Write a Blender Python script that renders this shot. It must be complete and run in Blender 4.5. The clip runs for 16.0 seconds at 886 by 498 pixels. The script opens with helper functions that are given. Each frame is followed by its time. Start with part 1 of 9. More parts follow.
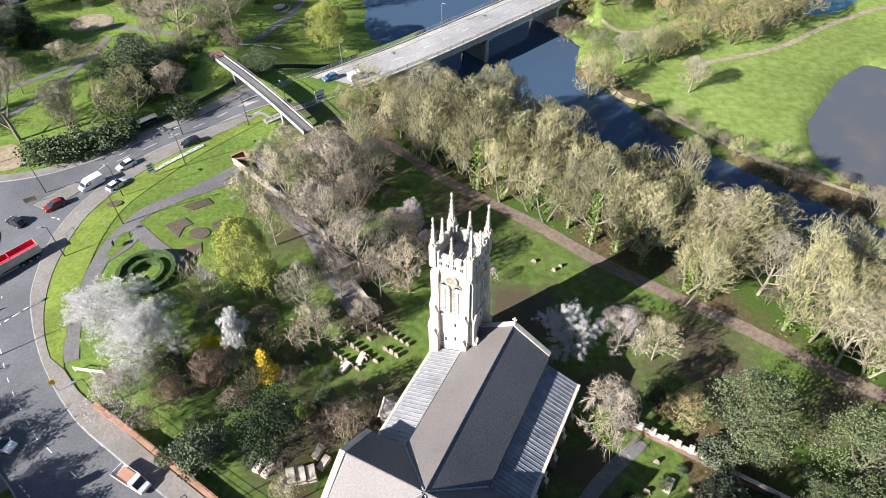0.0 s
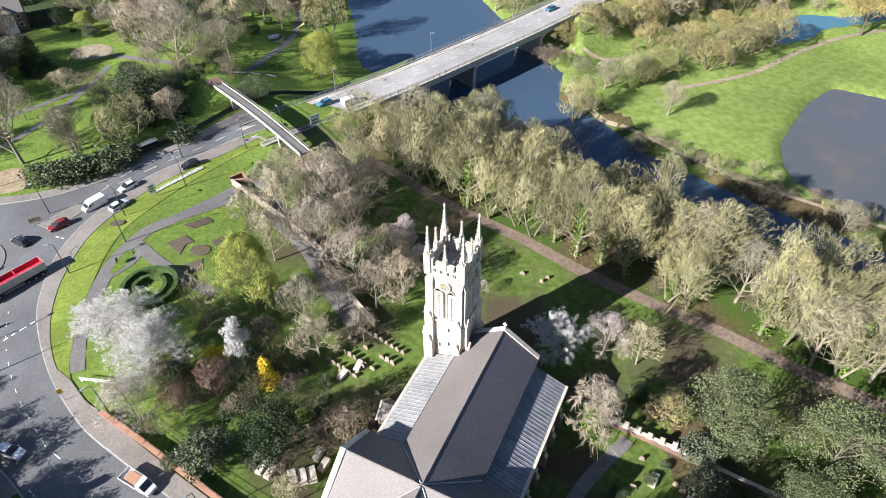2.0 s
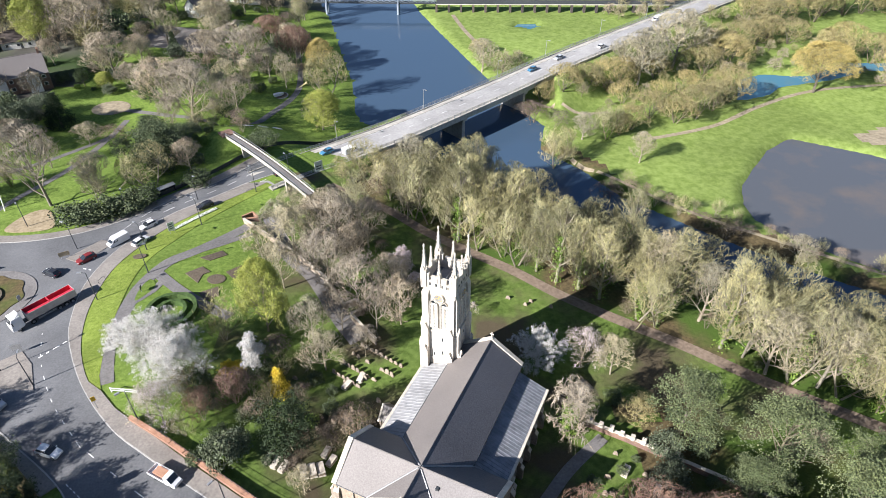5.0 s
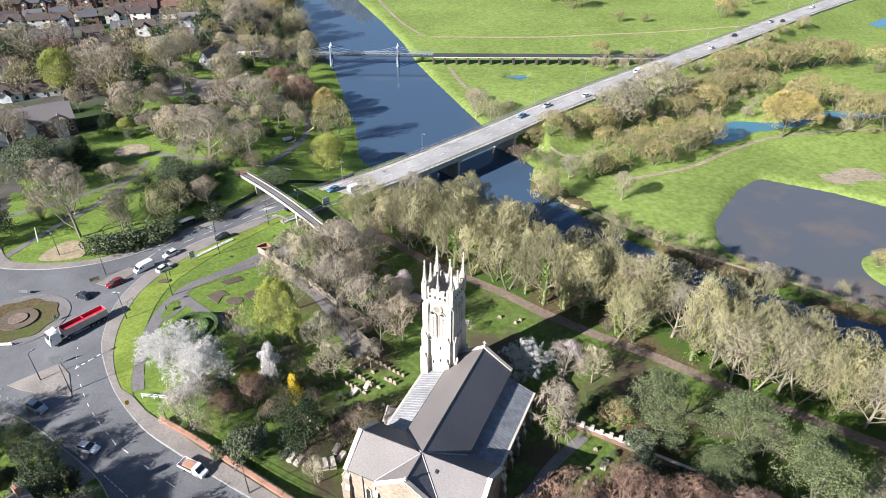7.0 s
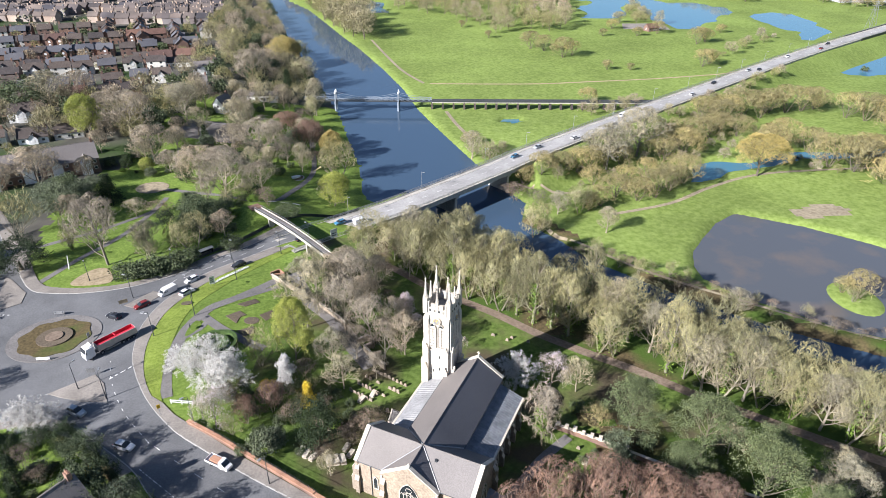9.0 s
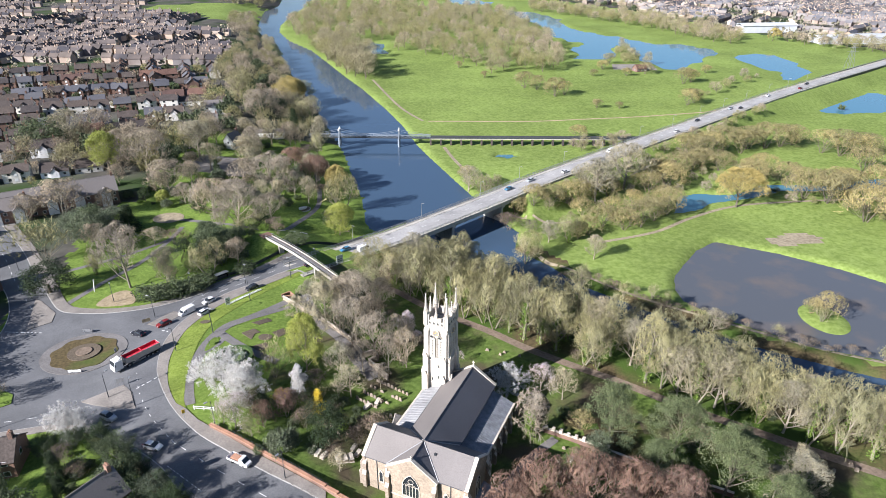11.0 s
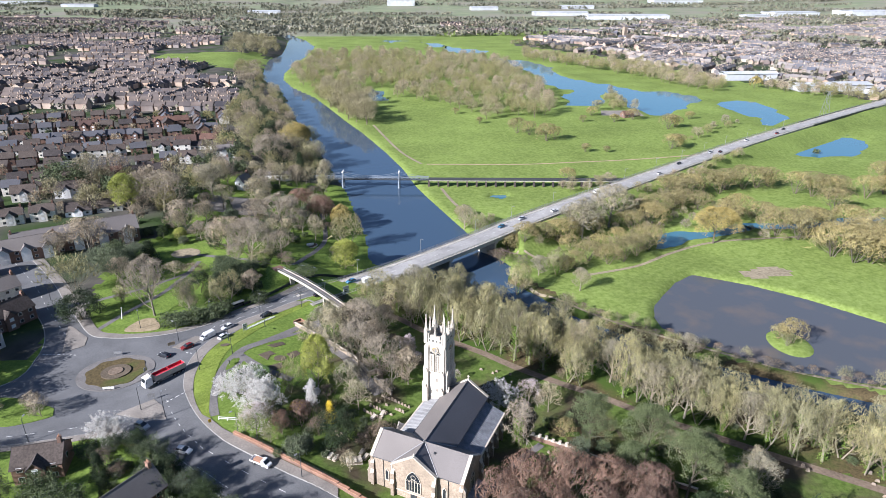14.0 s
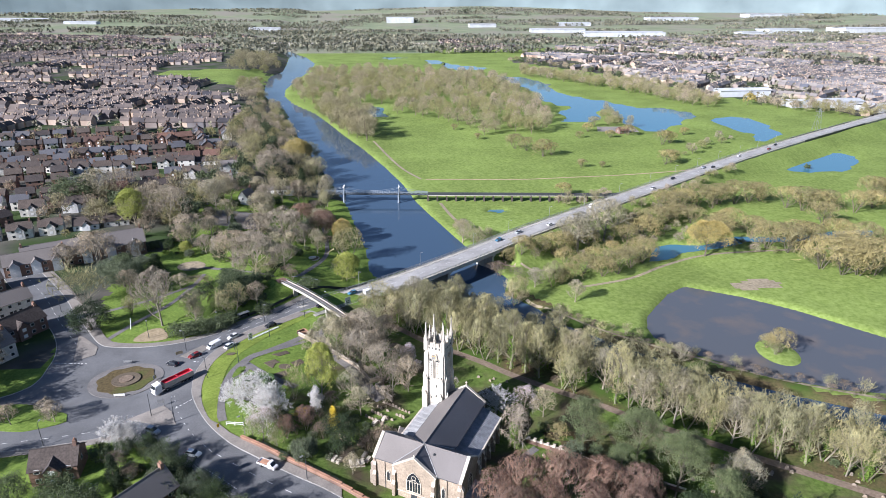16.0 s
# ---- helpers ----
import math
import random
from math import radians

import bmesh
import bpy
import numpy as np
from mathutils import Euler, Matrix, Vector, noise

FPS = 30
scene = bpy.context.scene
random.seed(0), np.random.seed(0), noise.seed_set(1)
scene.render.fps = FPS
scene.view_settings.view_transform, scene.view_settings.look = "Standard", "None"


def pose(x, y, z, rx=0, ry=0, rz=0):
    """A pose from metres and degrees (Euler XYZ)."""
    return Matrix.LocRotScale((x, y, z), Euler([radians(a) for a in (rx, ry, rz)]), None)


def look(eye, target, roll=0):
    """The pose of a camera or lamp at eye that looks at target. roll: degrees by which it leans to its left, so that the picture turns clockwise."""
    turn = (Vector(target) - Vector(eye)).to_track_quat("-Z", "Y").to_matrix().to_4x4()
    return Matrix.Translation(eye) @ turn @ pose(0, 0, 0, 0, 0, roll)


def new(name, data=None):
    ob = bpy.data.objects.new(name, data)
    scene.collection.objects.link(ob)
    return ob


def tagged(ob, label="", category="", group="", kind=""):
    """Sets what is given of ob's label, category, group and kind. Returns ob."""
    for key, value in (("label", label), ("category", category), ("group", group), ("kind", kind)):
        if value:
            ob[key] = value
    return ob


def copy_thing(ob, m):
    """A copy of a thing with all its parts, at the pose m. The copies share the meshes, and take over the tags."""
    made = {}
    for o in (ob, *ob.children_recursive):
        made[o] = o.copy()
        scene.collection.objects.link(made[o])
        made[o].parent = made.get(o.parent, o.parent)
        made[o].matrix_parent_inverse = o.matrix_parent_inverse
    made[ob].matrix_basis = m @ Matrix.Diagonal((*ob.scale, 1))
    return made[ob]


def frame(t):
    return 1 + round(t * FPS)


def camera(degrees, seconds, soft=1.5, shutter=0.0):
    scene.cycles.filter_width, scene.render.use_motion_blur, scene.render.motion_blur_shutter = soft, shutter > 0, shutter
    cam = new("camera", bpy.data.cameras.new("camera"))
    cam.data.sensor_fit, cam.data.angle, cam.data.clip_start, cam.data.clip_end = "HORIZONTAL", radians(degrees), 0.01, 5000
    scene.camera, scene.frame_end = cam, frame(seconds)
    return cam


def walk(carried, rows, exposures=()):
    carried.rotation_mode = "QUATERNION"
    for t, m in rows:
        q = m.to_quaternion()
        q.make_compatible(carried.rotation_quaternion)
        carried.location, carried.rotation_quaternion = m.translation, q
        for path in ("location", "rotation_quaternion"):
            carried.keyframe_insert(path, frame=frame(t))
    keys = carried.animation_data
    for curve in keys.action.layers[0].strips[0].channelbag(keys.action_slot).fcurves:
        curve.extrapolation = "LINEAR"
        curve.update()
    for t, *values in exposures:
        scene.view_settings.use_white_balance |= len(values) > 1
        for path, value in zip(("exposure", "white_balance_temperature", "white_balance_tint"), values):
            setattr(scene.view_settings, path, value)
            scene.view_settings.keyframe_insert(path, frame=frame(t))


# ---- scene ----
cam = camera(70.0, 16.0, soft=0.8)
METRES, EYE, TILT, LEAN, TURN = 97.0, 79.0, -45.7, 0.8, 0.0
ROWS = [
    (0.0, 0.0, 0.0, 0.0, 0.0, 0.0, -0.0),
    (0.5, -0.0041, -0.0088, -0.0044, -0.44, 0.43, 0.37),
    (1.0, -0.0051, -0.0216, -0.0117, -0.64, 1.12, 0.45),
    (1.5, -0.006, -0.0361, -0.0206, -0.83, 1.86, 0.52),
    (2.0, -0.0068, -0.0522, -0.0293, -0.99, 2.58, 0.6),
    (2.5, -0.0084, -0.0698, -0.0387, -1.18, 3.34, 0.69),
    (3.0, -0.0093, -0.089, -0.0493, -1.32, 4.15, 0.76),
    (3.5, -0.0108, -0.1099, -0.0612, -1.47, 5.03, 0.82),
    (4.0, -0.012, -0.1332, -0.0737, -1.58, 5.93, 0.9),
    (6.5, -0.0233, -0.2854, -0.1566, -2.1, 10.98, 1.1),
    (7.0, -0.0256, -0.3239, -0.1776, -2.16, 12.09, 1.12),
    (7.5, -0.028, -0.3624, -0.1979, -2.21, 13.09, 1.15),
    (8.0, -0.0301, -0.3994, -0.2179, -2.26, 14.07, 1.13),
    (8.5, -0.0323, -0.4356, -0.238, -2.3, 15.0, 1.16),
    (9.0, -0.035, -0.4719, -0.2578, -2.37, 15.89, 1.18),
    (11.5, -0.0456, -0.6497, -0.357, -2.57, 19.77, 1.31),
    (12.0, -0.0483, -0.683, -0.3766, -2.62, 20.47, 1.36),
    (12.5, -0.0512, -0.7159, -0.396, -2.68, 21.14, 1.39),
    (13.0, -0.0537, -0.747, -0.4138, -2.71, 21.76, 1.41),
    (13.5, -0.055, -0.7755, -0.4295, -2.73, 22.31, 1.42),
    (14.0, -0.0568, -0.8012, -0.4439, -2.76, 22.8, 1.42),
    (14.5, -0.0584, -0.8242, -0.4571, -2.77, 23.22, 1.45),
    (15.0, -0.0599, -0.8454, -0.4689, -2.8, 23.6, 1.47),
    (15.5, -0.0611, -0.8626, -0.4785, -2.82, 23.92, 1.49),
    (16.0, -0.0614, -0.8721, -0.484, -2.84, 24.13, 1.5),
]
walk(cam, [(t, pose(0, 0, EYE, TILT, LEAN, TURN) @ pose(METRES * x, METRES * y, METRES * z, 90 + pitch, roll, yaw)) for t, x, y, z, yaw, pitch, roll in ROWS],
     [(0.0, 1.42, 6280, 14), (4.0, 1.42, 6250, 14), (9.0, 1.35, 6160, 15), (12.5, 1.26, 6020, 16), (16.0, 1.15, 5880, 17)])

from mathutils.geometry import delaunay_2d_cdt

# ---- light: low spring sun, clear sky ----
SUN_AZ, SUN_EL = 33.0, 27.2          # shadows point 33 degrees north of +x
world = bpy.data.worlds.new("sky")
scene.world = world
world.use_nodes = True
wn = world.node_tree
sky = wn.nodes.new("ShaderNodeTexSky")
sky.sky_type, sky.sun_disc = "NISHITA", False
sky.sun_elevation, sky.sun_rotation = radians(SUN_EL), radians(237)
sky.air_density, sky.dust_density, sky.ozone_density = 0.9, 0.2, 2.0
wn.nodes["Background"].inputs["Strength"].default_value = 0.05
wn.links.new(sky.outputs[0], wn.nodes["Background"].inputs[0])
sun = new("sun", bpy.data.lights.new("sun", "SUN"))
sun.data.energy, sun.data.angle, sun.data.color = 5.0, radians(0.5), (1.0, 0.965, 0.91)
sun.matrix_world = look((-0.839 * 300, -0.545 * 300, 300 * math.tan(radians(SUN_EL))), (0, 0, 0))
# ---- lie of the land ----
WATER = -15.0
PLAIN = -13.8
BANK = [(420, -120), (240, 5), (170, 42), (142, 57), (117, 71), (92, 84), (71, 100), (51, 122), (29, 133), (11, 141), (3, 160),
        (-24, 184), (-28, 218), (-43, 286), (-72, 385), (-89, 440), (-109, 507), (-127, 571), (-148, 648), (-178, 731), (-203, 803),
        (-221, 908), (-236, 1014), (-228, 1090), (-246, 1232), (-269, 1391), (-300, 1501), (-341, 1590), (-414, 1801), (-511, 2199), (-700, 5200)]
RIVER = [(170, 42), (142, 57), (117, 71), (92, 84), (71, 100), (51, 122), (29, 133), (11, 141), (3, 160), (-24, 184), (-28, 218),
         (-43, 286), (-72, 385), (-89, 440), (-109, 507), (-127, 571), (-148, 648), (-178, 731), (-203, 803), (-221, 908), (-236, 1014),
         (-228, 1090), (-246, 1232), (-269, 1391), (-300, 1501), (-341, 1590), (-414, 1801), (-511, 2199), (-490, 2204), (-392, 1806), (-328, 1648),
         (-282, 1518), (-229, 1375), (-190, 1231), (-183, 1065), (-184, 928), (-180, 837), (-170, 775), (-146, 707), (-110, 636), (-86, 569),
         (-64, 505), (-45, 454), (-24, 389), (-10, 340), (-2, 301), (6, 274), (18, 236),
         (33, 190), (40, 176), (36, 160), (47, 146), (55, 131), (76, 110), (98, 92), (121, 78), (146, 65), (174, 51), (244, 14),
         (424, -110), (420, -120), (240, 5)]
POND = [(88, 126), (91, 135), (98, 144), (108, 156), (119, 164), (140, 152), (157, 138), (180, 112), (190, 90), (172, 77), (154, 77),
        (139, 80), (118, 89), (103, 101), (94, 109), (88, 118)]
UPLAND = [(-62, 64, -1.8), (-100, 74, -4.8), (-50, 46, -1.6), (-30, 33, -1.8), (-45, 125, -5.2), (-70, 112, -4.6), (-58, 86, -2.4),
          (-17, 62, -4.2), (-10, 40, -4.2), (15, 40, -4.2), (20, 80, -5.0), (37, 71, -5.0), (61, 53, -5.0), (83, 38, -5.0),
          (60, 30, -4.5), (-10, 113, -5.5), (-30, 100, -4.6), (-101, 176, -8.0), (-58, 152, -3.6), (-50, 172, -8.5), (-62, 230, -11.5),
          (-140, 140, -5.5), (-150, 250, -6.0), (-135, 356, -4.0), (-300, 300, -3.0), (-300, 700, -5.0), (-60, 0, -0.5),
          (0, -100, -1.0), (-200, 50, -5.0), (120, 0, -5.0), (250, -120, -6.0), (-500, 1500, -4.0), (-900, 600, 0.0)]
CAUSEWAY = [(-46, 127.5), (-41, 131.8), (-24, 145), (-6.4, 159), (27, 188.5), (60.8, 219.2), (161, 302), (257, 380), (380, 471), (520, 570), (700, 690)]


def seg_dist(x, y, pts, closed=False):
    best = np.full(np.shape(x), 1e9)
    side = np.zeros(np.shape(x))
    n = len(pts)
    for i in range(n if closed else n - 1):
        (ax, ay), (bx, by) = pts[i], pts[(i + 1) % n]
        dx, dy = bx - ax, by - ay
        if dx == dy == 0:
            continue
        k = np.clip(((x - ax) * dx + (y - ay) * dy) / (dx * dx + dy * dy), 0, 1)
        d = np.hypot(x - ax - k * dx, y - ay - k * dy)
        near = d < best - 1e-9
        best = np.where(near, d, best)
        side = np.where(near, np.sign(dx * (y - ay) - dy * (x - ax)), side)
    return best, side


def inside(x, y, pts):
    res = np.zeros(np.shape(x), bool)
    n = len(pts)
    for i in range(n):
        (ax, ay), (bx, by) = pts[i], pts[(i + 1) % n]
        if ay != by:
            res ^= ((ay > y) != (by > y)) & (x < (bx - ax) * (y - ay) / (by - ay) + ax)
    return res


def step(a, b, v):
    k = np.clip((v - a) / (b - a), 0, 1)
    return k * k * (3 - 2 * k)


def lake_level(x, y, c, rx, ry):
    return np.hypot((x - c[0]) / rx, (y - c[1]) / ry)


LAKES = [((48, 277), 7, 4)]
FLOODS = [[(122, 1034), (160, 1010), (196, 985), (210, 900), (204, 800), (226, 752), (247, 724), (268, 674), (300, 672), (328, 636), (307, 590), (270, 553),
           (247, 528), (230, 529), (226, 566), (223, 594), (234, 656), (226, 680), (214, 625), (189, 565), (162, 585), (168, 637), (190, 683), (176, 690), (166, 738),
           (169, 796), (165, 898), (146, 957)],
          [(333, 602), (362, 609), (374, 570), (366, 516), (348, 494), (318, 472), (326, 504), (320, 536), (319, 563)],
          [(286, 388), (321, 431), (348, 448), (382, 456), (368, 416), (351, 379), (327, 361), (298, 359), (282, 370)],
          [(67, 1262), (101, 1195), (147, 1163), (134, 1106), (83, 1124), (62, 1165)], [(23, 1336), (69, 1297), (65, 1215), (39, 1228)],
          [(-75, 1401), (-5, 1375), (-45, 1337)], [(-60, 708), (-35, 690), (-30, 622), (-47, 618)],
          [(110, 191), (122, 211), (133, 216), (150, 216), (171, 227), (174, 217), (157, 208), (134, 204), (127, 197), (119, 193)],
          [(172, 227), (205, 225), (243, 233), (262, 237), (254, 224), (240, 222), (205, 218), (174, 219)]]
WEST_MEADOW = [(-415, 965), (-380, 1020), (-300, 1040), (-262, 1060), (-238, 1010), (-222, 905), (-212, 840), (-262, 830), (-310, 900), (-360, 925)]


def land(x, y):
    """Height of the ground."""
    x, y = np.asarray(x, float), np.asarray(y, float)
    d, s = seg_dist(x, y, BANK)
    d = d * s
    up, wt = np.zeros(x.shape), np.zeros(x.shape)
    for cx, cy, cz in UPLAND:
        w = 1 / (np.hypot(x - cx, y - cy) ** 2 + 60) ** 1.6
        up, wt = up + w * cz, wt + w
    up = up / wt
    gentle = step(120, 175, y)
    width = 26 + 34 * gentle
    rise = np.where(gentle < 0.5, 0.3, 0.2) * step(0, 6, d)
    z = np.where(d > 0, -15.2 + (up + 15.2) * (rise + (1 - np.where(gentle < 0.5, 0.3, 0.2)) * step(3, width, d)), PLAIN)
    for pts, deep in ((RIVER, -17.5), (POND, -16.5)):
        e, _ = seg_dist(x, y, pts, True)
        e = np.where(inside(x, y, pts), e, -e)
        z = np.where(e > -3, np.minimum(z, np.maximum(deep, -14.95 - 0.45 * np.minimum(e, 8) + 0.30 * np.maximum(-e, 0) + np.maximum(-e - 2, 0) * 9)), z)
    for c, rx, ry in LAKES:
        k = lake_level(x, y, c, rx, ry) + 0.13 * np.sin(x * 0.07 + y * 0.045) + 0.08 * np.sin(y * 0.13 - x * 0.05)
        z = np.where(k < 1.1, np.minimum(z, -15.3 + 15 * np.maximum(k - 1, 0)), z)
    for pts in FLOODS:
        e, _ = seg_dist(x, y, pts, True)
        ripple = 0.25 if pts[0][1] < 300 else 0.8
        e = np.where(inside(x, y, pts), e, -e) + ripple * (3.5 * np.sin(x * 0.11 + y * 0.06) + 3 * np.sin(y * 0.13 - x * 0.07))
        z = np.where(e > -4, np.minimum(z, -15.05 - 0.12 * np.minimum(e, 6) + 0.35 * np.maximum(-e, 0)), z)
    # causeway of the road beyond the river
    off, _ = seg_dist(x, y, CAUSEWAY)
    bank = np.where((x < -7) | (x > 44), -6.3 - 0.55 * np.maximum(off - 7.5, 0), -99)
    z = np.maximum(z, bank)
    # banks that carry the ends of the footbridge
    for cx, cy, cz in ((-28.7, 112.2, -1.3), (-59.5, 149.4, -1.2)):
        z = np.maximum(z, cz - 0.45 * np.maximum(np.hypot(x - cx, y - cy) - 3.0, 0))
    # island in the pond
    k = np.hypot((x - 130) / 7.0, (y - 105) / 9.0)
    z = np.maximum(z, np.minimum(-14.3, -14.7 - 2.2 * (k - 0.9)))
    # far hills
    far = step(2600, 4700, np.hypot(x, y))
    z = z + far * (50 + 18 * np.sin(x * 0.0011 + 1.0) + 9 * np.sin(x * 0.0031))
    return z

# ---- materials ----
MATS = {}


def mat(name, c1, c2, scale=1.0, rough=0.85, bump=0.0, big=0.08, c3=None, spread=0.0, island=0.0, metal=0.0, spec=0.3, detail=6, wave=None, wild=0.0):
    """Two colours mixed by fine noise, a third or a darker tone by large patches; spread: change from object to object; island: from piece to piece."""
    m = bpy.data.materials.new(name)
    m.use_nodes = True
    n, l = m.node_tree.nodes, m.node_tree.links
    bsdf = n["Principled BSDF"]
    bsdf.inputs["Roughness"].default_value, bsdf.inputs["Metallic"].default_value = rough, metal
    bsdf.inputs["Specular IOR Level"].default_value = spec
    geo = n.new("ShaderNodeNewGeometry")

    def noise_at(s, d):
        t = n.new("ShaderNodeTexNoise")
        t.inputs["Scale"].default_value, t.inputs["Detail"].default_value = s, d
        l.new(geo.outputs["Position"], t.inputs["Vector"])
        return t

    def ramp(src, lo, hi, a, b):
        r = n.new("ShaderNodeValToRGB")
        r.color_ramp.elements[0].position, r.color_ramp.elements[1].position = lo, hi
        r.color_ramp.elements[0].color, r.color_ramp.elements[1].color = (*a, 1), (*b, 1)
        l.new(src, r.inputs[0])
        return r

    def mix(kind, fac, a, b):
        x = n.new("ShaderNodeMix")
        x.data_type, x.blend_type = "RGBA", kind
        if isinstance(fac, float):
            x.inputs[0].default_value = fac
        else:
            l.new(fac, x.inputs[0])
        for sock, v in ((x.inputs[6], a), (x.inputs[7], b)):
            if isinstance(v, tuple):
                sock.default_value = (*v, 1)
            else:
                l.new(v, sock)
        return x.outputs[2]

    fine = noise_at(scale, detail)
    col = ramp(fine.outputs[0], 0.32, 0.68, c1, c2).outputs[0]
    patch_noise = noise_at(big, 4)
    if c3:
        k = ramp(patch_noise.outputs[0], 0.45, 0.62, (0, 0, 0), (1, 1, 1))
        col = mix("MIX", k.outputs[0], col, c3)
    else:
        k = ramp(patch_noise.outputs[0], 0.3, 0.7, (0.78,) * 3, (1.12,) * 3)
        col = mix("MULTIPLY", 1.0, col, k.outputs[0])
    for amount, src in ((spread, "object"), (island, "island")):
        if amount:
            if src == "object":
                o = n.new("ShaderNodeObjectInfo").outputs["Random"]
            else:
                o = geo.outputs["Random Per Island"]
            k = ramp(o, 0, 1, (1 - amount, 1 - amount * 0.9, 1 - amount * 0.7), (1 + amount * 0.7, 1 + amount * 0.55, 1 + amount * 0.3))
            col = mix("MULTIPLY", 1.0, col, k.outputs[0])
    if wave:
        w = n.new("ShaderNodeTexWave")
        w.inputs["Scale"].default_value, w.inputs["Distortion"].default_value = wave[0], 0.6
        w.bands_direction = wave[1]
        tc = n.new("ShaderNodeTexCoord")
        l.new(tc.outputs["Object"], w.inputs["Vector"])
        k = ramp(w.outputs[0], 0.0, 0.35, (wave[2],) * 3, (1, 1, 1))
        col = mix("MULTIPLY", 1.0, col, k.outputs[0])
    if wild:
        k = ramp(noise_at(0.16, 8).outputs[0], 0.34, 0.66, (1 - wild * 0.5,) * 3, (1 + wild * 0.4, 1 + wild * 0.35, 1 + wild * 0.2))
        col = mix("MULTIPLY", 1.0, col, k.outputs[0])
        k = ramp(noise_at(7.0, 3).outputs[0], 0.3, 0.7, (1 - wild,) * 3, (1 + wild,) * 3)
        col = mix("MULTIPLY", 1.0, col, k.outputs[0])
    l.new(col, bsdf.inputs["Base Color"])
    if bump:
        b = n.new("ShaderNodeBump")
        b.inputs["Strength"].default_value, b.inputs["Distance"].default_value = min(1, bump), 0.1
        l.new(fine.outputs[0], b.inputs["Height"])
        l.new(b.outputs[0], bsdf.inputs["Normal"])
    MATS[name] = m
    return m


GRASS = mat("grass", (0.138, 0.195, 0.043), (0.222, 0.29, 0.08), 0.55, 0.95, 0.5, 0.022, spec=0.1, wild=0.13)
LAWN = mat("lawn", (0.105, 0.165, 0.03), (0.18, 0.255, 0.056), 1.2, 0.95, 0.6, 0.09, spec=0.1, wild=0.22)
# Greens kept darker than the lawn for tree shade; brown is leaf litter.
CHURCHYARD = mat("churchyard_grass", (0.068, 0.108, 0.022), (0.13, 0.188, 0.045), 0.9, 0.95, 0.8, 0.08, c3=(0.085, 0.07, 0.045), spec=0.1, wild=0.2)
VERGE = mat("verge", (0.145, 0.20, 0.032), (0.22, 0.28, 0.062), 1.4, 0.95, 0.5, 0.1, spec=0.1, wild=0.3)
LITTER = mat("leaf_litter", (0.07, 0.055, 0.03), (0.13, 0.10, 0.05), 1.5, 0.95, 0.8, 0.06, c3=(0.06, 0.10, 0.02), spec=0.1)
TOWN = mat("town_ground", (0.06, 0.06, 0.05), (0.12, 0.11, 0.095), 0.12, 0.95, 0.2, 0.03, c3=(0.04, 0.065, 0.022), spec=0.1)
# Paled and greyed: distance haze is put into the field colours.
FIELD = mat("far_hazed_fields", (0.165, 0.20, 0.12), (0.245, 0.27, 0.165), 0.02, 0.95, 0.0, 0.0035, c3=(0.24, 0.225, 0.18), spec=0.1)
MUD = mat("mud", (0.22, 0.18, 0.12), (0.34, 0.29, 0.20), 0.8, 0.9, 0.6, 0.1)
ASPHALT = mat("asphalt", (0.118, 0.12, 0.124), (0.158, 0.16, 0.163), 3.0, 0.85, 0.25, 0.12)
PAVING = mat("pavement", (0.20, 0.18, 0.16), (0.27, 0.245, 0.215), 2.5, 0.9, 0.25, 0.2)
PATH_TAR = mat("path_tarmac", (0.14, 0.13, 0.125), (0.20, 0.19, 0.18), 2.5, 0.9, 0.3, 0.2)
# Browns taken darker for the tree shade over the path.
EARTH = mat("bare_earth_path", (0.15, 0.112, 0.082), (0.235, 0.18, 0.135), 1.5, 0.95, 0.5, 0.15)
KERB = mat("kerb_stone", (0.34, 0.33, 0.31), (0.45, 0.44, 0.41), 3.0, 0.85, 0.2)
PAINT = mat("road_paint", (0.62, 0.62, 0.60), (0.75, 0.75, 0.73), 4.0, 0.7)
STONE = mat("pale_ashlar", (0.41, 0.375, 0.32), (0.53, 0.49, 0.425), 1.8, 0.85, 0.35, 0.25, spread=0.05)
BUFF = mat("buff_rubble_stone", (0.23, 0.185, 0.14), (0.36, 0.30, 0.235), 2.6, 0.9, 0.6, 0.4, spread=0.16)
DRESSED = mat("dressed_stone", (0.48, 0.43, 0.35), (0.60, 0.54, 0.45), 2.0, 0.85, 0.3, 0.3)
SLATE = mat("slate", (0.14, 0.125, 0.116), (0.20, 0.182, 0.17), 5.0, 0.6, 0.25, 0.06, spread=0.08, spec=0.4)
# Dark slate of the houses; also paints shade on the church's far slopes.
SLATE_DARK_SHADED = mat("dark_shaded_slate", (0.07, 0.07, 0.08), (0.12, 0.12, 0.13), 5.0, 0.55, 0.25, 0.06, spread=0.12, spec=0.4)
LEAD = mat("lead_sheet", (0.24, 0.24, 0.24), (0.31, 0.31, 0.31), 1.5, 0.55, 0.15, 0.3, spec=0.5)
LEAD_DARK = mat("dark_lead", (0.15, 0.16, 0.18), (0.24, 0.25, 0.27), 1.0, 0.5, 0.15, 0.4, spec=0.5)
CONCRETE = mat("concrete", (0.36, 0.335, 0.29), (0.47, 0.44, 0.385), 1.2, 0.85, 0.2, 0.15)
DECK = mat("bridge_tarmac", (0.30, 0.29, 0.28), (0.38, 0.37, 0.35), 1.5, 0.85, 0.15, 0.1)
STEEL = mat("galvanised_steel", (0.30, 0.31, 0.32), (0.42, 0.43, 0.44), 4, 0.5, 0.0, metal=0.6)
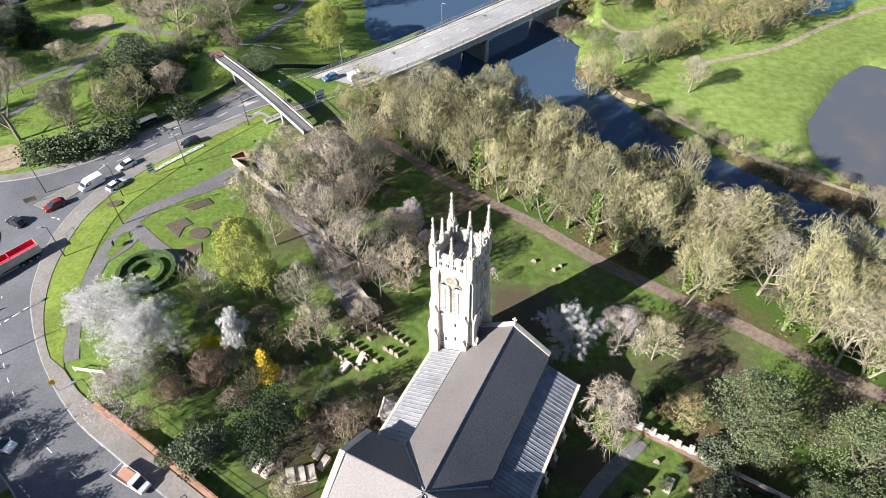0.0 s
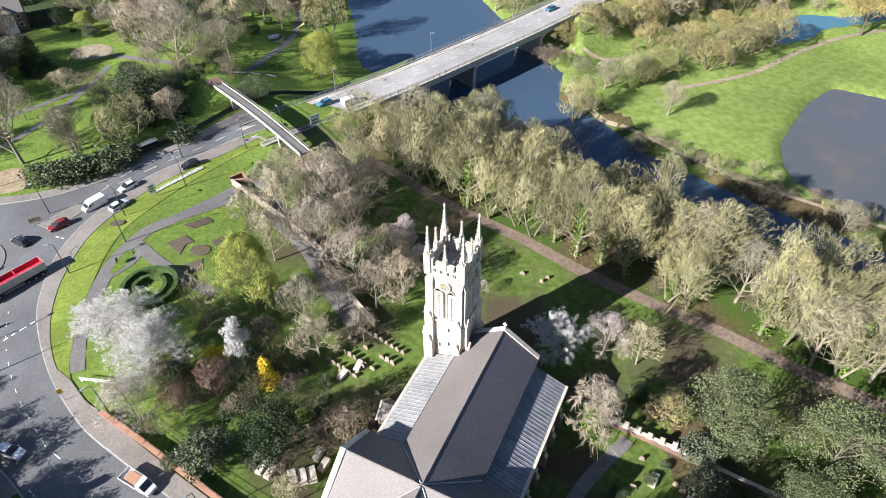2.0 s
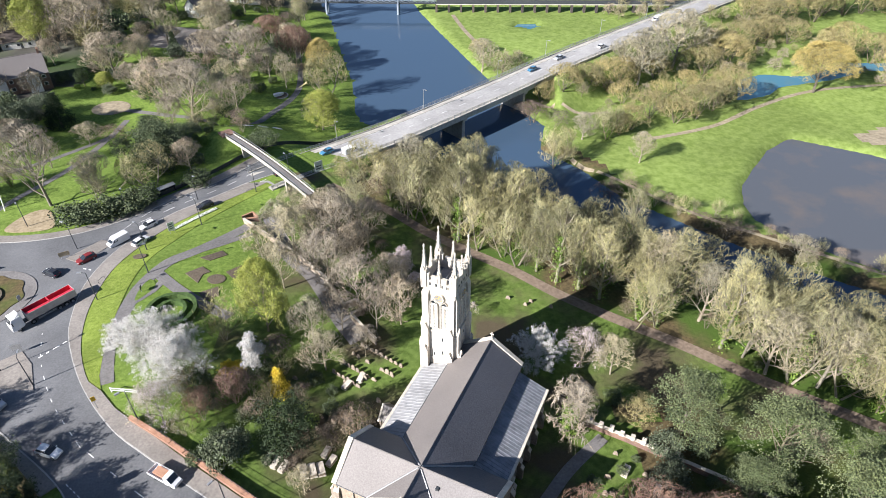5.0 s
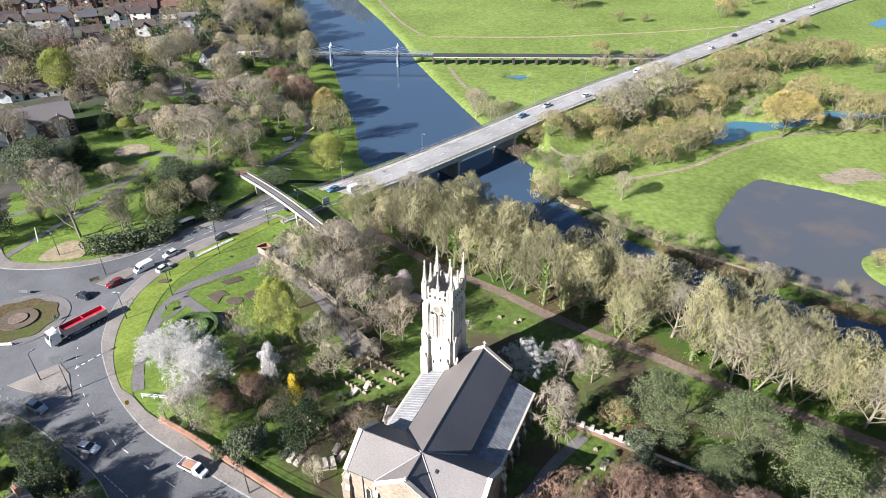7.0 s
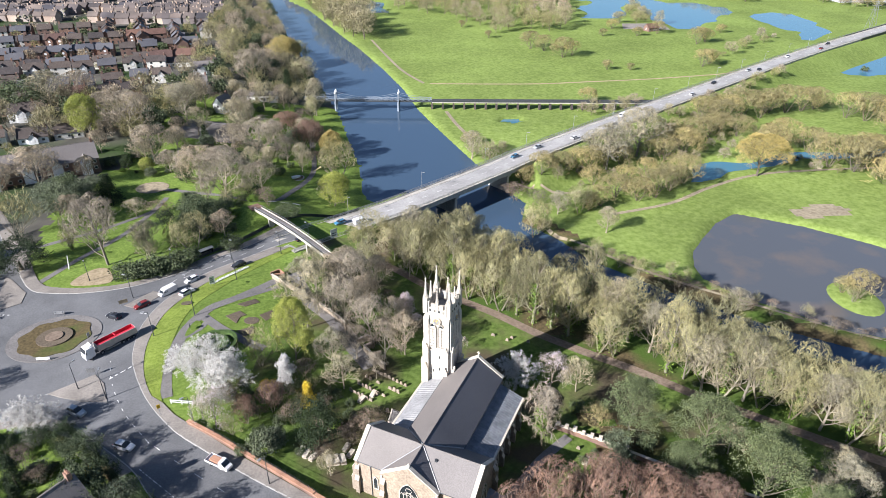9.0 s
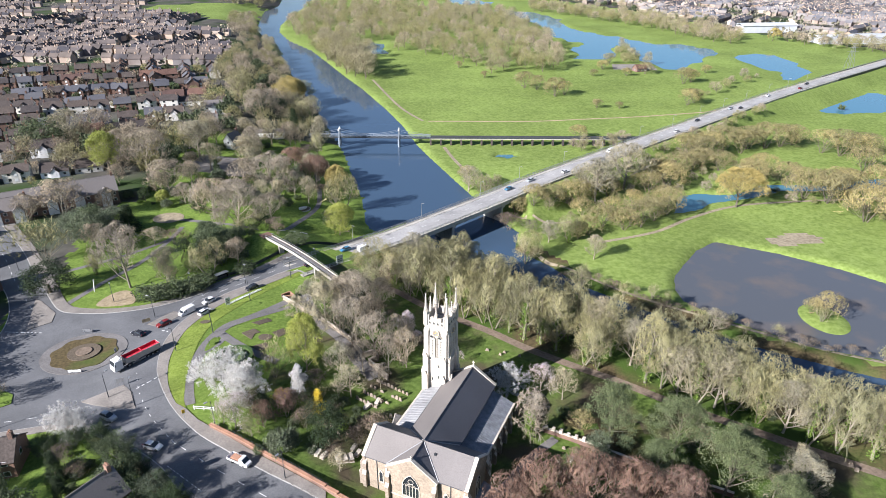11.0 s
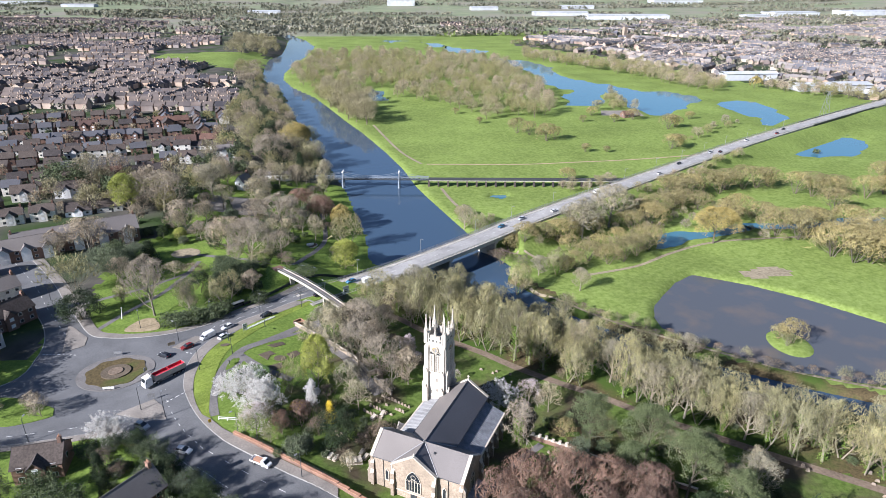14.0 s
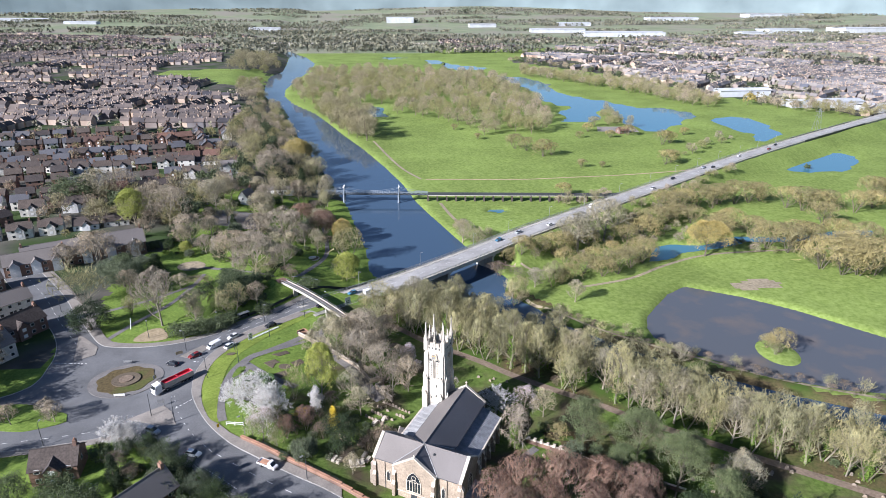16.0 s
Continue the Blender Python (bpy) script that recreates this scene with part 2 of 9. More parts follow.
DARK_STEEL = mat("dark_painted_steel", (0.035, 0.04, 0.045), (0.06, 0.065, 0.07), 4, 0.5)
FERRY_PAINT = mat("pale_blue_ironwork", (0.17, 0.20, 0.24), (0.25, 0.29, 0.33), 3, 0.6)
BRICK = mat("red_brick", (0.17, 0.105, 0.08), (0.26, 0.165, 0.125), 5.0, 0.9, 0.4, 0.3, spread=0.25)
RENDERED = mat("pale_render", (0.55, 0.53, 0.48), (0.68, 0.66, 0.60), 1.2, 0.9, 0.1, 0.2, spread=0.12)
TILE = mat("roof_tile", (0.055, 0.045, 0.04), (0.10, 0.082, 0.073), 2.0, 0.85, 0.4, 0.3, spread=0.3)
TILE_RED = mat("red_roof_tile", (0.10, 0.058, 0.045), (0.155, 0.09, 0.07), 2.0, 0.85, 0.4, 0.3, spread=0.3)
COPING = mat("red_coping", (0.36, 0.19, 0.12), (0.46, 0.26, 0.17), 3.0, 0.9, 0.3, 0.3)
GLASS = mat("window_glass", (0.02, 0.025, 0.03), (0.035, 0.04, 0.045), 2, 0.08, spec=0.7)
WHITE = mat("white_paint", (0.70, 0.70, 0.68), (0.80, 0.80, 0.78), 2, 0.6, spread=0.05)
BARK = mat("bark", (0.10, 0.085, 0.06), (0.19, 0.165, 0.12), 3, 0.95, 0.5, spread=0.25)
BARK_PALE = mat("pale_bark", (0.20, 0.176, 0.13), (0.31, 0.275, 0.21), 3, 0.95, 0.5, spread=0.2)
TWIG_OLIVE = mat("olive_twigs", (0.235, 0.222, 0.108), (0.378, 0.36, 0.195), 0.35, 0.9, 0, 0.15, spread=0.2, island=0.5)
TWIG_BROWN = mat("brown_twigs", (0.285, 0.238, 0.17), (0.43, 0.37, 0.275), 0.4, 0.9, 0, 0.15, spread=0.24, island=0.5)
TWIG_RED = mat("russet_twigs", (0.175, 0.112, 0.082), (0.27, 0.175, 0.132), 0.4, 0.9, 0, 0.15, spread=0.15, island=0.5)
TWIG_WILLOW = mat("willow_twigs", (0.25, 0.215, 0.095), (0.40, 0.35, 0.165), 0.35, 0.9, 0, 0.15, spread=0.25, island=0.5)
TWIG_DARK = mat("bramble_twigs", (0.13, 0.102, 0.075), (0.23, 0.185, 0.14), 0.4, 0.9, 0, 0.15, spread=0.25, island=0.5)
TWIG_PALE = mat("pale_twigs", (0.28, 0.255, 0.165), (0.425, 0.388, 0.265), 0.4, 0.9, 0, 0.15, spread=0.2, island=0.5)
TWIG_FAR = mat("far_twigs", (0.215, 0.20, 0.09), (0.33, 0.31, 0.15), 0.3, 0.95, 0, 0.06, spread=0.1, island=0.3)
TWIG_FAR_TAN = mat("far_tan_twigs", (0.245, 0.22, 0.13), (0.355, 0.32, 0.195), 0.3, 0.95, 0, 0.06, spread=0.1, island=0.3)
LEAF_WILLOW = mat("ochre_willow_leaves", (0.36, 0.28, 0.085), (0.50, 0.41, 0.15), 0.8, 0.8, 0, 0.2, spread=0.1, island=0.25)
LEAF_LIME = mat("fresh_lime_leaves", (0.27, 0.31, 0.055), (0.42, 0.45, 0.11), 0.8, 0.8, 0, 0.2, spread=0.15, island=0.25)
LEAF_GOLD = mat("golden_leaves", (0.50, 0.38, 0.03), (0.66, 0.52, 0.06), 0.8, 0.8, 0, 0.2, spread=0.1, island=0.25)
LEAF_GREEN = mat("evergreen_leaves", (0.055, 0.078, 0.035), (0.115, 0.145, 0.07), 0.8, 0.7, 0, 0.25, spread=0.2, island=0.35)
LEAF_PINE = mat("pine_needles", (0.075, 0.10, 0.042), (0.16, 0.19, 0.088), 0.8, 0.75, 0, 0.25, spread=0.15, island=0.35)
LEAF_GREY = mat("grey_green_leaves", (0.08, 0.10, 0.06), (0.15, 0.18, 0.11), 0.8, 0.75, 0, 0.25, spread=0.2, island=0.3)
LEAF_DARK = mat("yew_leaves", (0.02, 0.035, 0.014), (0.045, 0.07, 0.025), 0.8, 0.8, 0, 0.25, spread=0.2, island=0.35)
LEAF_IVY = mat("ivy_leaves", (0.09, 0.16, 0.02), (0.17, 0.26, 0.04), 0.8, 0.7, 0, 0.25, island=0.35)
BLOSSOM_WHITE = mat("white_blossom", (0.54, 0.53, 0.50), (0.70, 0.69, 0.66), 1, 0.8, 0, 0.2, island=0.28)
BLOSSOM_PINK = mat("pink_blossom", (0.50, 0.42, 0.42), (0.66, 0.58, 0.58), 1, 0.8, 0, 0.2, island=0.2)
CAR_WHITE = mat("white_car_paint", (0.72, 0.72, 0.72), (0.78, 0.78, 0.78), 1, 0.25, spec=0.5)
CAR_BLACK = mat("dark_car_paint", (0.02, 0.022, 0.028), (0.03, 0.032, 0.04), 1, 0.25, spec=0.5)
CAR_RED = mat("maroon_car_paint", (0.16, 0.02, 0.02), (0.20, 0.03, 0.03), 1, 0.25, spec=0.5)
CAR_BLUE = mat("blue_car_paint", (0.05, 0.16, 0.26), (0.07, 0.20, 0.32), 1, 0.25, spec=0.5)
CAR_GREY = mat("silver_car_paint", (0.35, 0.38, 0.40), (0.42, 0.45, 0.47), 1, 0.3, spec=0.5)
RUBBER = mat("tyre_rubber", (0.015, 0.015, 0.016), (0.03, 0.03, 0.03), 4, 0.9)
TRUCK_RED = mat("red_tipper_lining", (0.50, 0.03, 0.05), (0.60, 0.05, 0.08), 1, 0.5)
TRUCK_GREY = mat("brushed_aluminium_body", (0.36, 0.33, 0.30), (0.46, 0.42, 0.38), 1, 0.5)
SOIL = mat("bed_soil", (0.09, 0.07, 0.05), (0.15, 0.12, 0.085), 3, 0.95, 0.5)
HEDGE = mat("clipped_hedge", (0.03, 0.058, 0.015), (0.065, 0.11, 0.028), 3.5, 0.85, 0.9, 0.4)
YELLOW_BLOOM = mat("yellow_flowers", (0.62, 0.45, 0.02), (0.75, 0.60, 0.05), 2, 0.8, island=0.2)
WHITE_BLOOM = mat("white_spring_flowers", (0.10, 0.16, 0.04), (0.74, 0.74, 0.70), 2.2, 0.9, 0.5, 0.3)
AMBER_SIGN = mat("amber_sign_face", (0.65, 0.38, 0.02), (0.72, 0.45, 0.03), 2, 0.6)
REEDS = mat("dry_reeds", (0.28, 0.22, 0.13), (0.42, 0.34, 0.22), 1.2, 0.95, 0.8, 0.2, island=0.25)


def water_mat(name, deep, rough, shoal=None):
    m = bpy.data.materials.new(name)
    m.use_nodes = True
    n, l = m.node_tree.nodes, m.node_tree.links
    b = n["Principled BSDF"]
    b.inputs["Base Color"].default_value, b.inputs["Roughness"].default_value, b.inputs["IOR"].default_value = (*deep, 1), rough, 1.33
    geo, t, bp = n.new("ShaderNodeNewGeometry"), n.new("ShaderNodeTexNoise"), n.new("ShaderNodeBump")
    t.inputs["Scale"].default_value, t.inputs["Detail"].default_value = 1.4, 3
    bp.inputs["Strength"].default_value, bp.inputs["Distance"].default_value = 0.12, 0.05
    l.new(geo.outputs["Position"], t.inputs["Vector"])
    l.new(t.outputs[0], bp.inputs["Height"])
    l.new(bp.outputs[0], b.inputs["Normal"])
    if shoal:
        big, r = n.new("ShaderNodeTexNoise"), n.new("ShaderNodeValToRGB")
        big.inputs["Scale"].default_value, big.inputs["Detail"].default_value = 0.075, 6
        r.color_ramp.elements[0].position, r.color_ramp.elements[1].position = 0.5, 0.68
        r.color_ramp.elements[0].color, r.color_ramp.elements[1].color = (*deep, 1), (*shoal, 1)
        l.new(geo.outputs["Position"], big.inputs["Vector"])
        l.new(big.outputs[0], r.inputs[0])
        l.new(r.outputs[0], b.inputs["Base Color"])
    return m


# Blue in the river and flood colours stands in for reflected sky.
RIVER_WATER = water_mat("river_water", (0.047, 0.08, 0.125), 0.06)
FLOOD_WATER = water_mat("flood_water", (0.06, 0.165, 0.225), 0.05)
POND_WATER = water_mat("pond_water", (0.085, 0.092, 0.102), 0.1, (0.125, 0.11, 0.10))

# ---- mesh helpers ----
class Shape:
    """Vertices and faces gathered for one mesh."""

    def __init__(self):
        self.v, self.f = [], []

    def box(self, lo, hi, m=None):
        n = len(self.v)
        pts = [Vector((x, y, z)) for x in (lo[0], hi[0]) for y in (lo[1], hi[1]) for z in (lo[2], hi[2])]
        self.v += [m @ p for p in pts] if m else pts
        self.f += [[n + i for i in q] for q in ((0, 1, 3, 2), (4, 6, 7, 5), (0, 4, 5, 1), (2, 3, 7, 6), (0, 2, 6, 4), (1, 5, 7, 3))]
        return self

    def tube(self, p, q, r0, r1, n=6, cap=True):
        p, q = Vector(p), Vector(q)
        d = (q - p).normalized()
        a = d.orthogonal().normalized()
        b = d.cross(a)
        s = len(self.v)
        for c, r in ((p, r0), (q, r1)):
            self.v += [c + (a * math.cos(k * math.tau / n) + b * math.sin(k * math.tau / n)) * r for k in range(n)]
        self.f += [[s + k, s + (k + 1) % n, s + n + (k + 1) % n, s + n + k] for k in range(n)]
        if cap:
            self.f += [[s + n - 1 - k for k in range(n)], [s + n + k for k in range(n)]]
        return self

    def prism(self, pts, z0, z1, m=None):
        """Upright prism over a flat outline, counter-clockwise."""
        n, s = len(pts), len(self.v)
        low = [Vector((x, y, z0)) for x, y in pts] + [Vector((x, y, z1)) for x, y in pts]
        self.v += [m @ p for p in low] if m else low
        self.f += [[s + i, s + (i + 1) % n, s + n + (i + 1) % n, s + n + i] for i in range(n)]
        self.f += [[s + n - 1 - i for i in range(n)], [s + n + i for i in range(n)]]
        return self

    def poly(self, pts):
        s = len(self.v)
        self.v += [Vector(p) for p in pts]
        self.f.append(list(range(s, s + len(pts))))
        return self

    def slab(self, pts, t):
        """A flat sheet of thickness t under the given outline."""
        pts = [Vector(p) for p in pts]
        nrm = (pts[1] - pts[0]).cross(pts[2] - pts[0]).normalized()
        if nrm.z < 0:
            pts.reverse()
            nrm = -nrm
        n, s = len(pts), len(self.v)
        self.v += pts + [p - nrm * t for p in pts]
        self.f += [list(range(s, s + n)), [s + 2 * n - 1 - i for i in range(n)]]
        self.f += [[s + n + i, s + n + (i + 1) % n, s + (i + 1) % n, s + i] for i in range(n)]
        return self

    def mesh(self, name, *materials):
        me = bpy.data.meshes.new(name)
        me.from_pydata(self.v, [], self.f)
        for m in materials:
            me.materials.append(m)
        me.update()
        return me


def part(name, shape, material, parent=None, label=""):
    data = shape if isinstance(shape, bpy.types.Mesh) else shape.mesh(name, material)
    ob = new(name, data)
    ob.parent = parent
    return tagged(ob, label) if label else ob


def thing(name, m, label, category, group="", kind=""):
    ob = new(name)
    ob.matrix_basis = m
    return tagged(ob, label, category, group, kind)


def smooth_line(pts, each=2.0, closed=False):
    """Catmull-Rom curve through the points."""
    out, n = [], len(pts)
    rng = range(n if closed else n - 1)
    for i in rng:
        g = lambda k: Vector(pts[k % n]) if closed else Vector(pts[min(max(k, 0), n - 1)])
        a, b, c, d = g(i - 1), g(i), g(i + 1), g(i + 2)
        m = max(1, int((c - b).length / each))
        for k in range(m):
            t = k / m
            out.append(0.5 * ((2 * b) + (c - a) * t + (2 * a - 5 * b + 4 * c - d) * t * t + (3 * b - a - 3 * c + d) * t ** 3))
    if not closed:
        out.append(Vector(pts[-1]))
    return [(p.x, p.y) for p in out]


# ---- the ground, one sheet to the horizon ----
def axis(lo, a, b, hi, fine, grow=1.14):
    pts = list(np.arange(a, b + 0.01, fine))
    d, p = fine, b
    while p < hi:
        d *= grow
        p += d
        pts.append(p)
    d, p = fine, a
    while p > lo:
        d *= grow
        p -= d
        pts.insert(0, p)
    return np.array(pts)


GX, GY = axis(-3600, -130, 190, 3600, 2.0, 1.06), axis(-500, 0, 235, 4850, 2.0, 1.03)
XX, YY = np.meshgrid(GX, GY)
GZ = land(XX, YY)


def ground(x, y):
    """Height of the ground sheet itself."""
    i = min(max(int(np.searchsorted(GX, x)) - 1, 0), len(GX) - 2)
    j = min(max(int(np.searchsorted(GY, y)) - 1, 0), len(GY) - 2)
    u, v = (x - GX[i]) / (GX[i + 1] - GX[i]), (y - GY[j]) / (GY[j + 1] - GY[j])
    return float((GZ[j, i] * (1 - u) + GZ[j, i + 1] * u) * (1 - v) + (GZ[j + 1, i] * (1 - u) + GZ[j + 1, i + 1] * u) * v)


TOWN_EAST = [(205, 1265), (340, 1035), (398, 835), (406, 765), (475, 668), (515, 585), (640, 560), (900, 500), (1900, 900), (2300, 1900), (1500, 2300), (700, 2100), (330, 1560)]
EARTH_PATH = [(-27, 125), (-17, 117), (-10.3, 112.5), (-1.5, 103), (7.6, 95), (17.2, 87.6), (26.5, 79), (37, 71), (47, 64), (61, 53), (83, 38), (120, 14), (160, -12)]


def build_ground():
    nx, ny = len(GX), len(GY)
    v = np.stack([XX.ravel(), YY.ravel(), GZ.ravel()], 1)
    j, i = np.meshgrid(np.arange(ny - 1), np.arange(nx - 1), indexing="ij")
    a = (j * nx + i).ravel()
    f = np.stack([a, a + 1, a + nx + 1, a + nx], 1)
    me = bpy.data.meshes.new("ground")
    me.from_pydata(v.tolist(), [], f.tolist())
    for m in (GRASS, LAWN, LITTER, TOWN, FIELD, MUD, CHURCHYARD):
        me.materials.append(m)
    cx, cy = v[f].mean(1)[:, 0], v[f].mean(1)[:, 1]
    d, s = seg_dist(cx, cy, BANK)
    d = d * s
    wob = 3 * np.sin(cx * 0.31 + cy * 0.17) + 2 * np.sin(cy * 0.47 - cx * 0.2)
    zone = np.zeros(len(a), int)
    zone[d > 0] = 1
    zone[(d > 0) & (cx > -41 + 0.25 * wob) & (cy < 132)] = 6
    zone[(d > -1.5) & (cy > np.interp(cx, [p[0] for p in EARTH_PATH], [p[1] for p in EARTH_PATH]) + 1.5) & (cx > -20) & (cx < 200) & (cy < 165)] = 2
    zone[(d > 0) & (cx > 34 + wob) & (cy < 50) & (cy < 78 - 0.62 * cx + wob)] = 2
    zone[(d > 0) & ((cx < -128 + wob) | (cy > 300)) & (cy > 90)] = 3
    zone[inside(cx, cy, TOWN_EAST)] = 3
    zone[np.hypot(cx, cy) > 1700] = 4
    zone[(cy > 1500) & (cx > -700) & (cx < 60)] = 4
    zone[inside(cx, cy, WEST_MEADOW)] = 0
    strip, _ = seg_dist(cx, cy, [(38, 160), (49, 146), (57, 131), (78, 110), (100, 92), (123, 78), (148, 65), (176, 51), (240, 18)])
    zone[(strip < 4.5 + 0.5 * wob) & (d < 0)] = 2
    k = np.hypot((cx - 152) / 11, (cy - 162) / 6)
    zone[k < 1 + 0.06 * wob] = 5
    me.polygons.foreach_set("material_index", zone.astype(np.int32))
    me.polygons.foreach_set("use_smooth", np.ones(len(a), bool))
    tagged(new("ground", me), "spring grass, churchyard earth and flood meadow falling to the river", "ground", kind="structure")


build_ground()


def flat_sheet(name, pts, z, material, label):
    me = bpy.data.meshes.new(name)
    bm = bmesh.new()
    bm.faces.new([bm.verts.new((x, y, z)) for x, y in pts])
    bmesh.ops.triangulate(bm, faces=bm.faces[:])
    bm.normal_update()
    bm.faces.ensure_lookup_table()
    if bm.faces[0].normal.z < 0:
        bmesh.ops.reverse_faces(bm, faces=bm.faces[:])
    bm.to_mesh(me)
    bm.free()
    me.materials.append(material)
    return tagged(new(name, me), label, "water", kind="structure")


def grown(pts, d):
    """The outline moved outward by d."""
    out, n = [], len(pts)
    area = sum(pts[i][0] * pts[(i + 1) % n][1] - pts[(i + 1) % n][0] * pts[i][1] for i in range(n))
    sg = 1 if area > 0 else -1
    for i in range(n):
        a, b, c = Vector(pts[i - 1]), Vector(pts[i]), Vector(pts[(i + 1) % n])
        e, g = (b - a).normalized(), (c - b).normalized()
        nn = Vector((e.y + g.y, -e.x - g.x))
        nn = nn.normalized() if nn.length > 1e-3 else Vector((e.y, -e.x))
        out.append((b.x + nn.x * d * sg, b.y + nn.y * d * sg))
    return out


flat_sheet("water_river", grown(RIVER, 2.4), WATER, RIVER_WATER, "calm brown-blue river water with its side channel, tinted for sky reflection")
flat_sheet("water_pond", grown(POND, 2.2), WATER + 0.01, POND_WATER, "shallow grey-brown pond in the meadow")
for c, rx, ry in LAKES:
    flat_sheet("water_flood", [(c[0] + 1.3 * rx * math.cos(k * math.tau / 40), c[1] + 1.3 * ry * math.sin(k * math.tau / 40)) for k in range(40)],
               WATER + 0.005, FLOOD_WATER, "still flood water lying in the meadow, sky reflection put into its blue")


for pts in FLOODS:
    flat_sheet("water_flood", grown(pts, 7 if pts[0][1] > 300 else 2), WATER + 0.003, FLOOD_WATER, "still flood water lying in the meadow, sky reflection put into its blue")


# ---- roads, pavements and paths, laid on the ground ----
def patch(name, outline, lift, material, label, category="", parent=None, grid=2.0, kind="structure", skirt=0.0):
    """A surface with this outline, draped over the ground."""
    from_pts = [Vector(p) for p in outline]
    xs, ys = [p.x for p in from_pts], [p.y for p in from_pts]
    gx, gy = np.meshgrid(np.arange(min(xs), max(xs), grid), np.arange(min(ys), max(ys), grid))
    ok = inside(gx, gy, outline)
    dd, _ = seg_dist(gx, gy, outline, True)
    ok &= dd > grid * 0.35
    pts = from_pts + [Vector(p) for p in zip(gx[ok], gy[ok])]
    n = len(from_pts)
    vv, _, ff, *_ = delaunay_2d_cdt(pts, [], [list(range(n))], 1, 1e-4)
    sh = Shape()
    sh.v = [Vector((p.x, p.y, ground(p.x, p.y) + lift)) for p in vv]
    for t in ff:
        a, b, c = (vv[i] for i in t[:3])
        t = list(t)
        sh.f.append(t if (b - a).cross(c - a) > 0 else t[::-1])
    if skirt:
        for i in range(n):
            (ax, ay), (bx, by) = outline[i], outline[(i + 1) % n]
            za, zb = ground(ax, ay) + lift, ground(bx, by) + lift
            sh.poly([(ax, ay, za), (ax, ay, za - skirt), (bx, by, zb - skirt), (bx, by, zb)])
    ob = part(name, sh, material, parent)
    for p in ob.data.polygons:
        p.use_smooth = not skirt
    return tagged(ob, label, category, kind=kind) if not parent else ob


def ribbon(pts, w, each=2.0):
    """Outline of a band of width w (one value, or one for each point) along a line."""
    line = smooth_line(pts, each)
    left, right = [], []
    for i, p in enumerate(line):
        a, b = Vector(line[max(i - 1, 0)]), Vector(line[min(i + 1, len(line) - 1)])
        d = (b - a).normalized()
        nn = Vector((-d.y, d.x)) * w / 2
        left.append((p[0] + nn.x, p[1] + nn.y))
        right.append((p[0] - nn.x, p[1] - nn.y))
    return right + left[::-1]


def kerb_line(pts, parent=None, w=0.22, lift=0.16):
    """Kerb stones along a line, each a stone of its own length joined in one run."""
    line = smooth_line(pts, 1.2)
    sh = Shape()
    for a, b in zip(line, line[1:]):
        a, b = Vector(a), Vector(b)
        d = (b - a)
        if d.length < 0.05:
            continue
        nn = Vector((-d.y, d.x)).normalized() * w / 2
        e = d.normalized() * 0.015
        za, zb = ground(*a) + lift, ground(*b) + lift
        q = [(*(a + nn + e), za), (*(a - nn + e), za), (*(b - nn - e), zb), (*(b + nn - e), zb)]
        sh.slab(q, 0.3)
    return tagged(part("kerb", sh, KERB), "pale concrete kerb stones along the roadside", "kerb", kind="structure")


KERB_CHURCH = [(30, -14), (-2, 10), (-22.8, 25.3), (-34.3, 32.5), (-45.3, 39.7), (-53.9, 45.9), (-62.3, 55), (-68.5, 64.5), (-71.9, 72.4),
               (-74, 84.4), (-71.9, 98), (-66.4, 110), (-58, 118.2), (-49.2, 127), (-40, 133)]
KERB_NORTH = [(-47, 139.5), (-57.4, 127.4), (-66.2, 118.8), (-74.2, 111), (-84, 104.6), (-94.6, 101.8), (-105.8, 102), (-113.7, 105),
              (-125, 119), (-134.6, 131), (-149, 150), (-179, 184)]
KERB_WEST = [(-190, 176), (-165, 148), (-147, 129), (-135, 115.4), (-127, 102.5), (-123.5, 91), (-124, 78), (-140, 68), (-170, 58)]
KERB_SOUTH = [(-170, 38), (-135, 44), (-112.5, 48.1), (-102.6, 49.7), (-92.9, 51.2), (-84, 52), (-76.5, 49), (-67.3, 42.6), (-58.2, 35.7), (-49, 26.3),
              (-20, 4), (12, -30)]
ROAD_RING = smooth_line(KERB_CHURCH) + smooth_line(KERB_NORTH) + smooth_line(KERB_WEST) + smooth_line(KERB_SOUTH)
patch("road", ROAD_RING, 0.05, ASPHALT, "worn grey asphalt road round the roundabout", "road", grid=2.0)
for k in (KERB_CHURCH, KERB_NORTH, KERB_WEST, KERB_SOUTH):
    kerb_line(k)
GREEN_EDGE = [(-58.7, 54), (-61.8, 56.2), (-65.8, 62.9), (-68.4, 70), (-70, 78), (-70, 88), (-67.6, 97), (-64, 105.6), (-55, 116), (-44, 127)]
patch("pavement", smooth_line(KERB_CHURCH[2:14]) + [(-44, 127)] + smooth_line(GREEN_EDGE[::-1]) + smooth_line([(-55, 50.2), (-50, 46.6), (-35, 36.2), (-23, 28.2)]),
      0.16, PAVING, "brown-grey tarmac pavement between road and green", "pavement", skirt=0.14)
patch("pavement", smooth_line(KERB_NORTH) + smooth_line([(-176, 187), (-146, 152.5), (-131.5, 133.5), (-122, 121.5), (-112, 108), (-105, 104.8), (-94.6, 104.4), (-85, 107), (-75.5, 113.5),
      (-68, 121), (-59, 129.6), (-49, 141.5)]), 0.16, PAVING, "pale tarmac pavement along the park railings", "pavement", skirt=0.14)
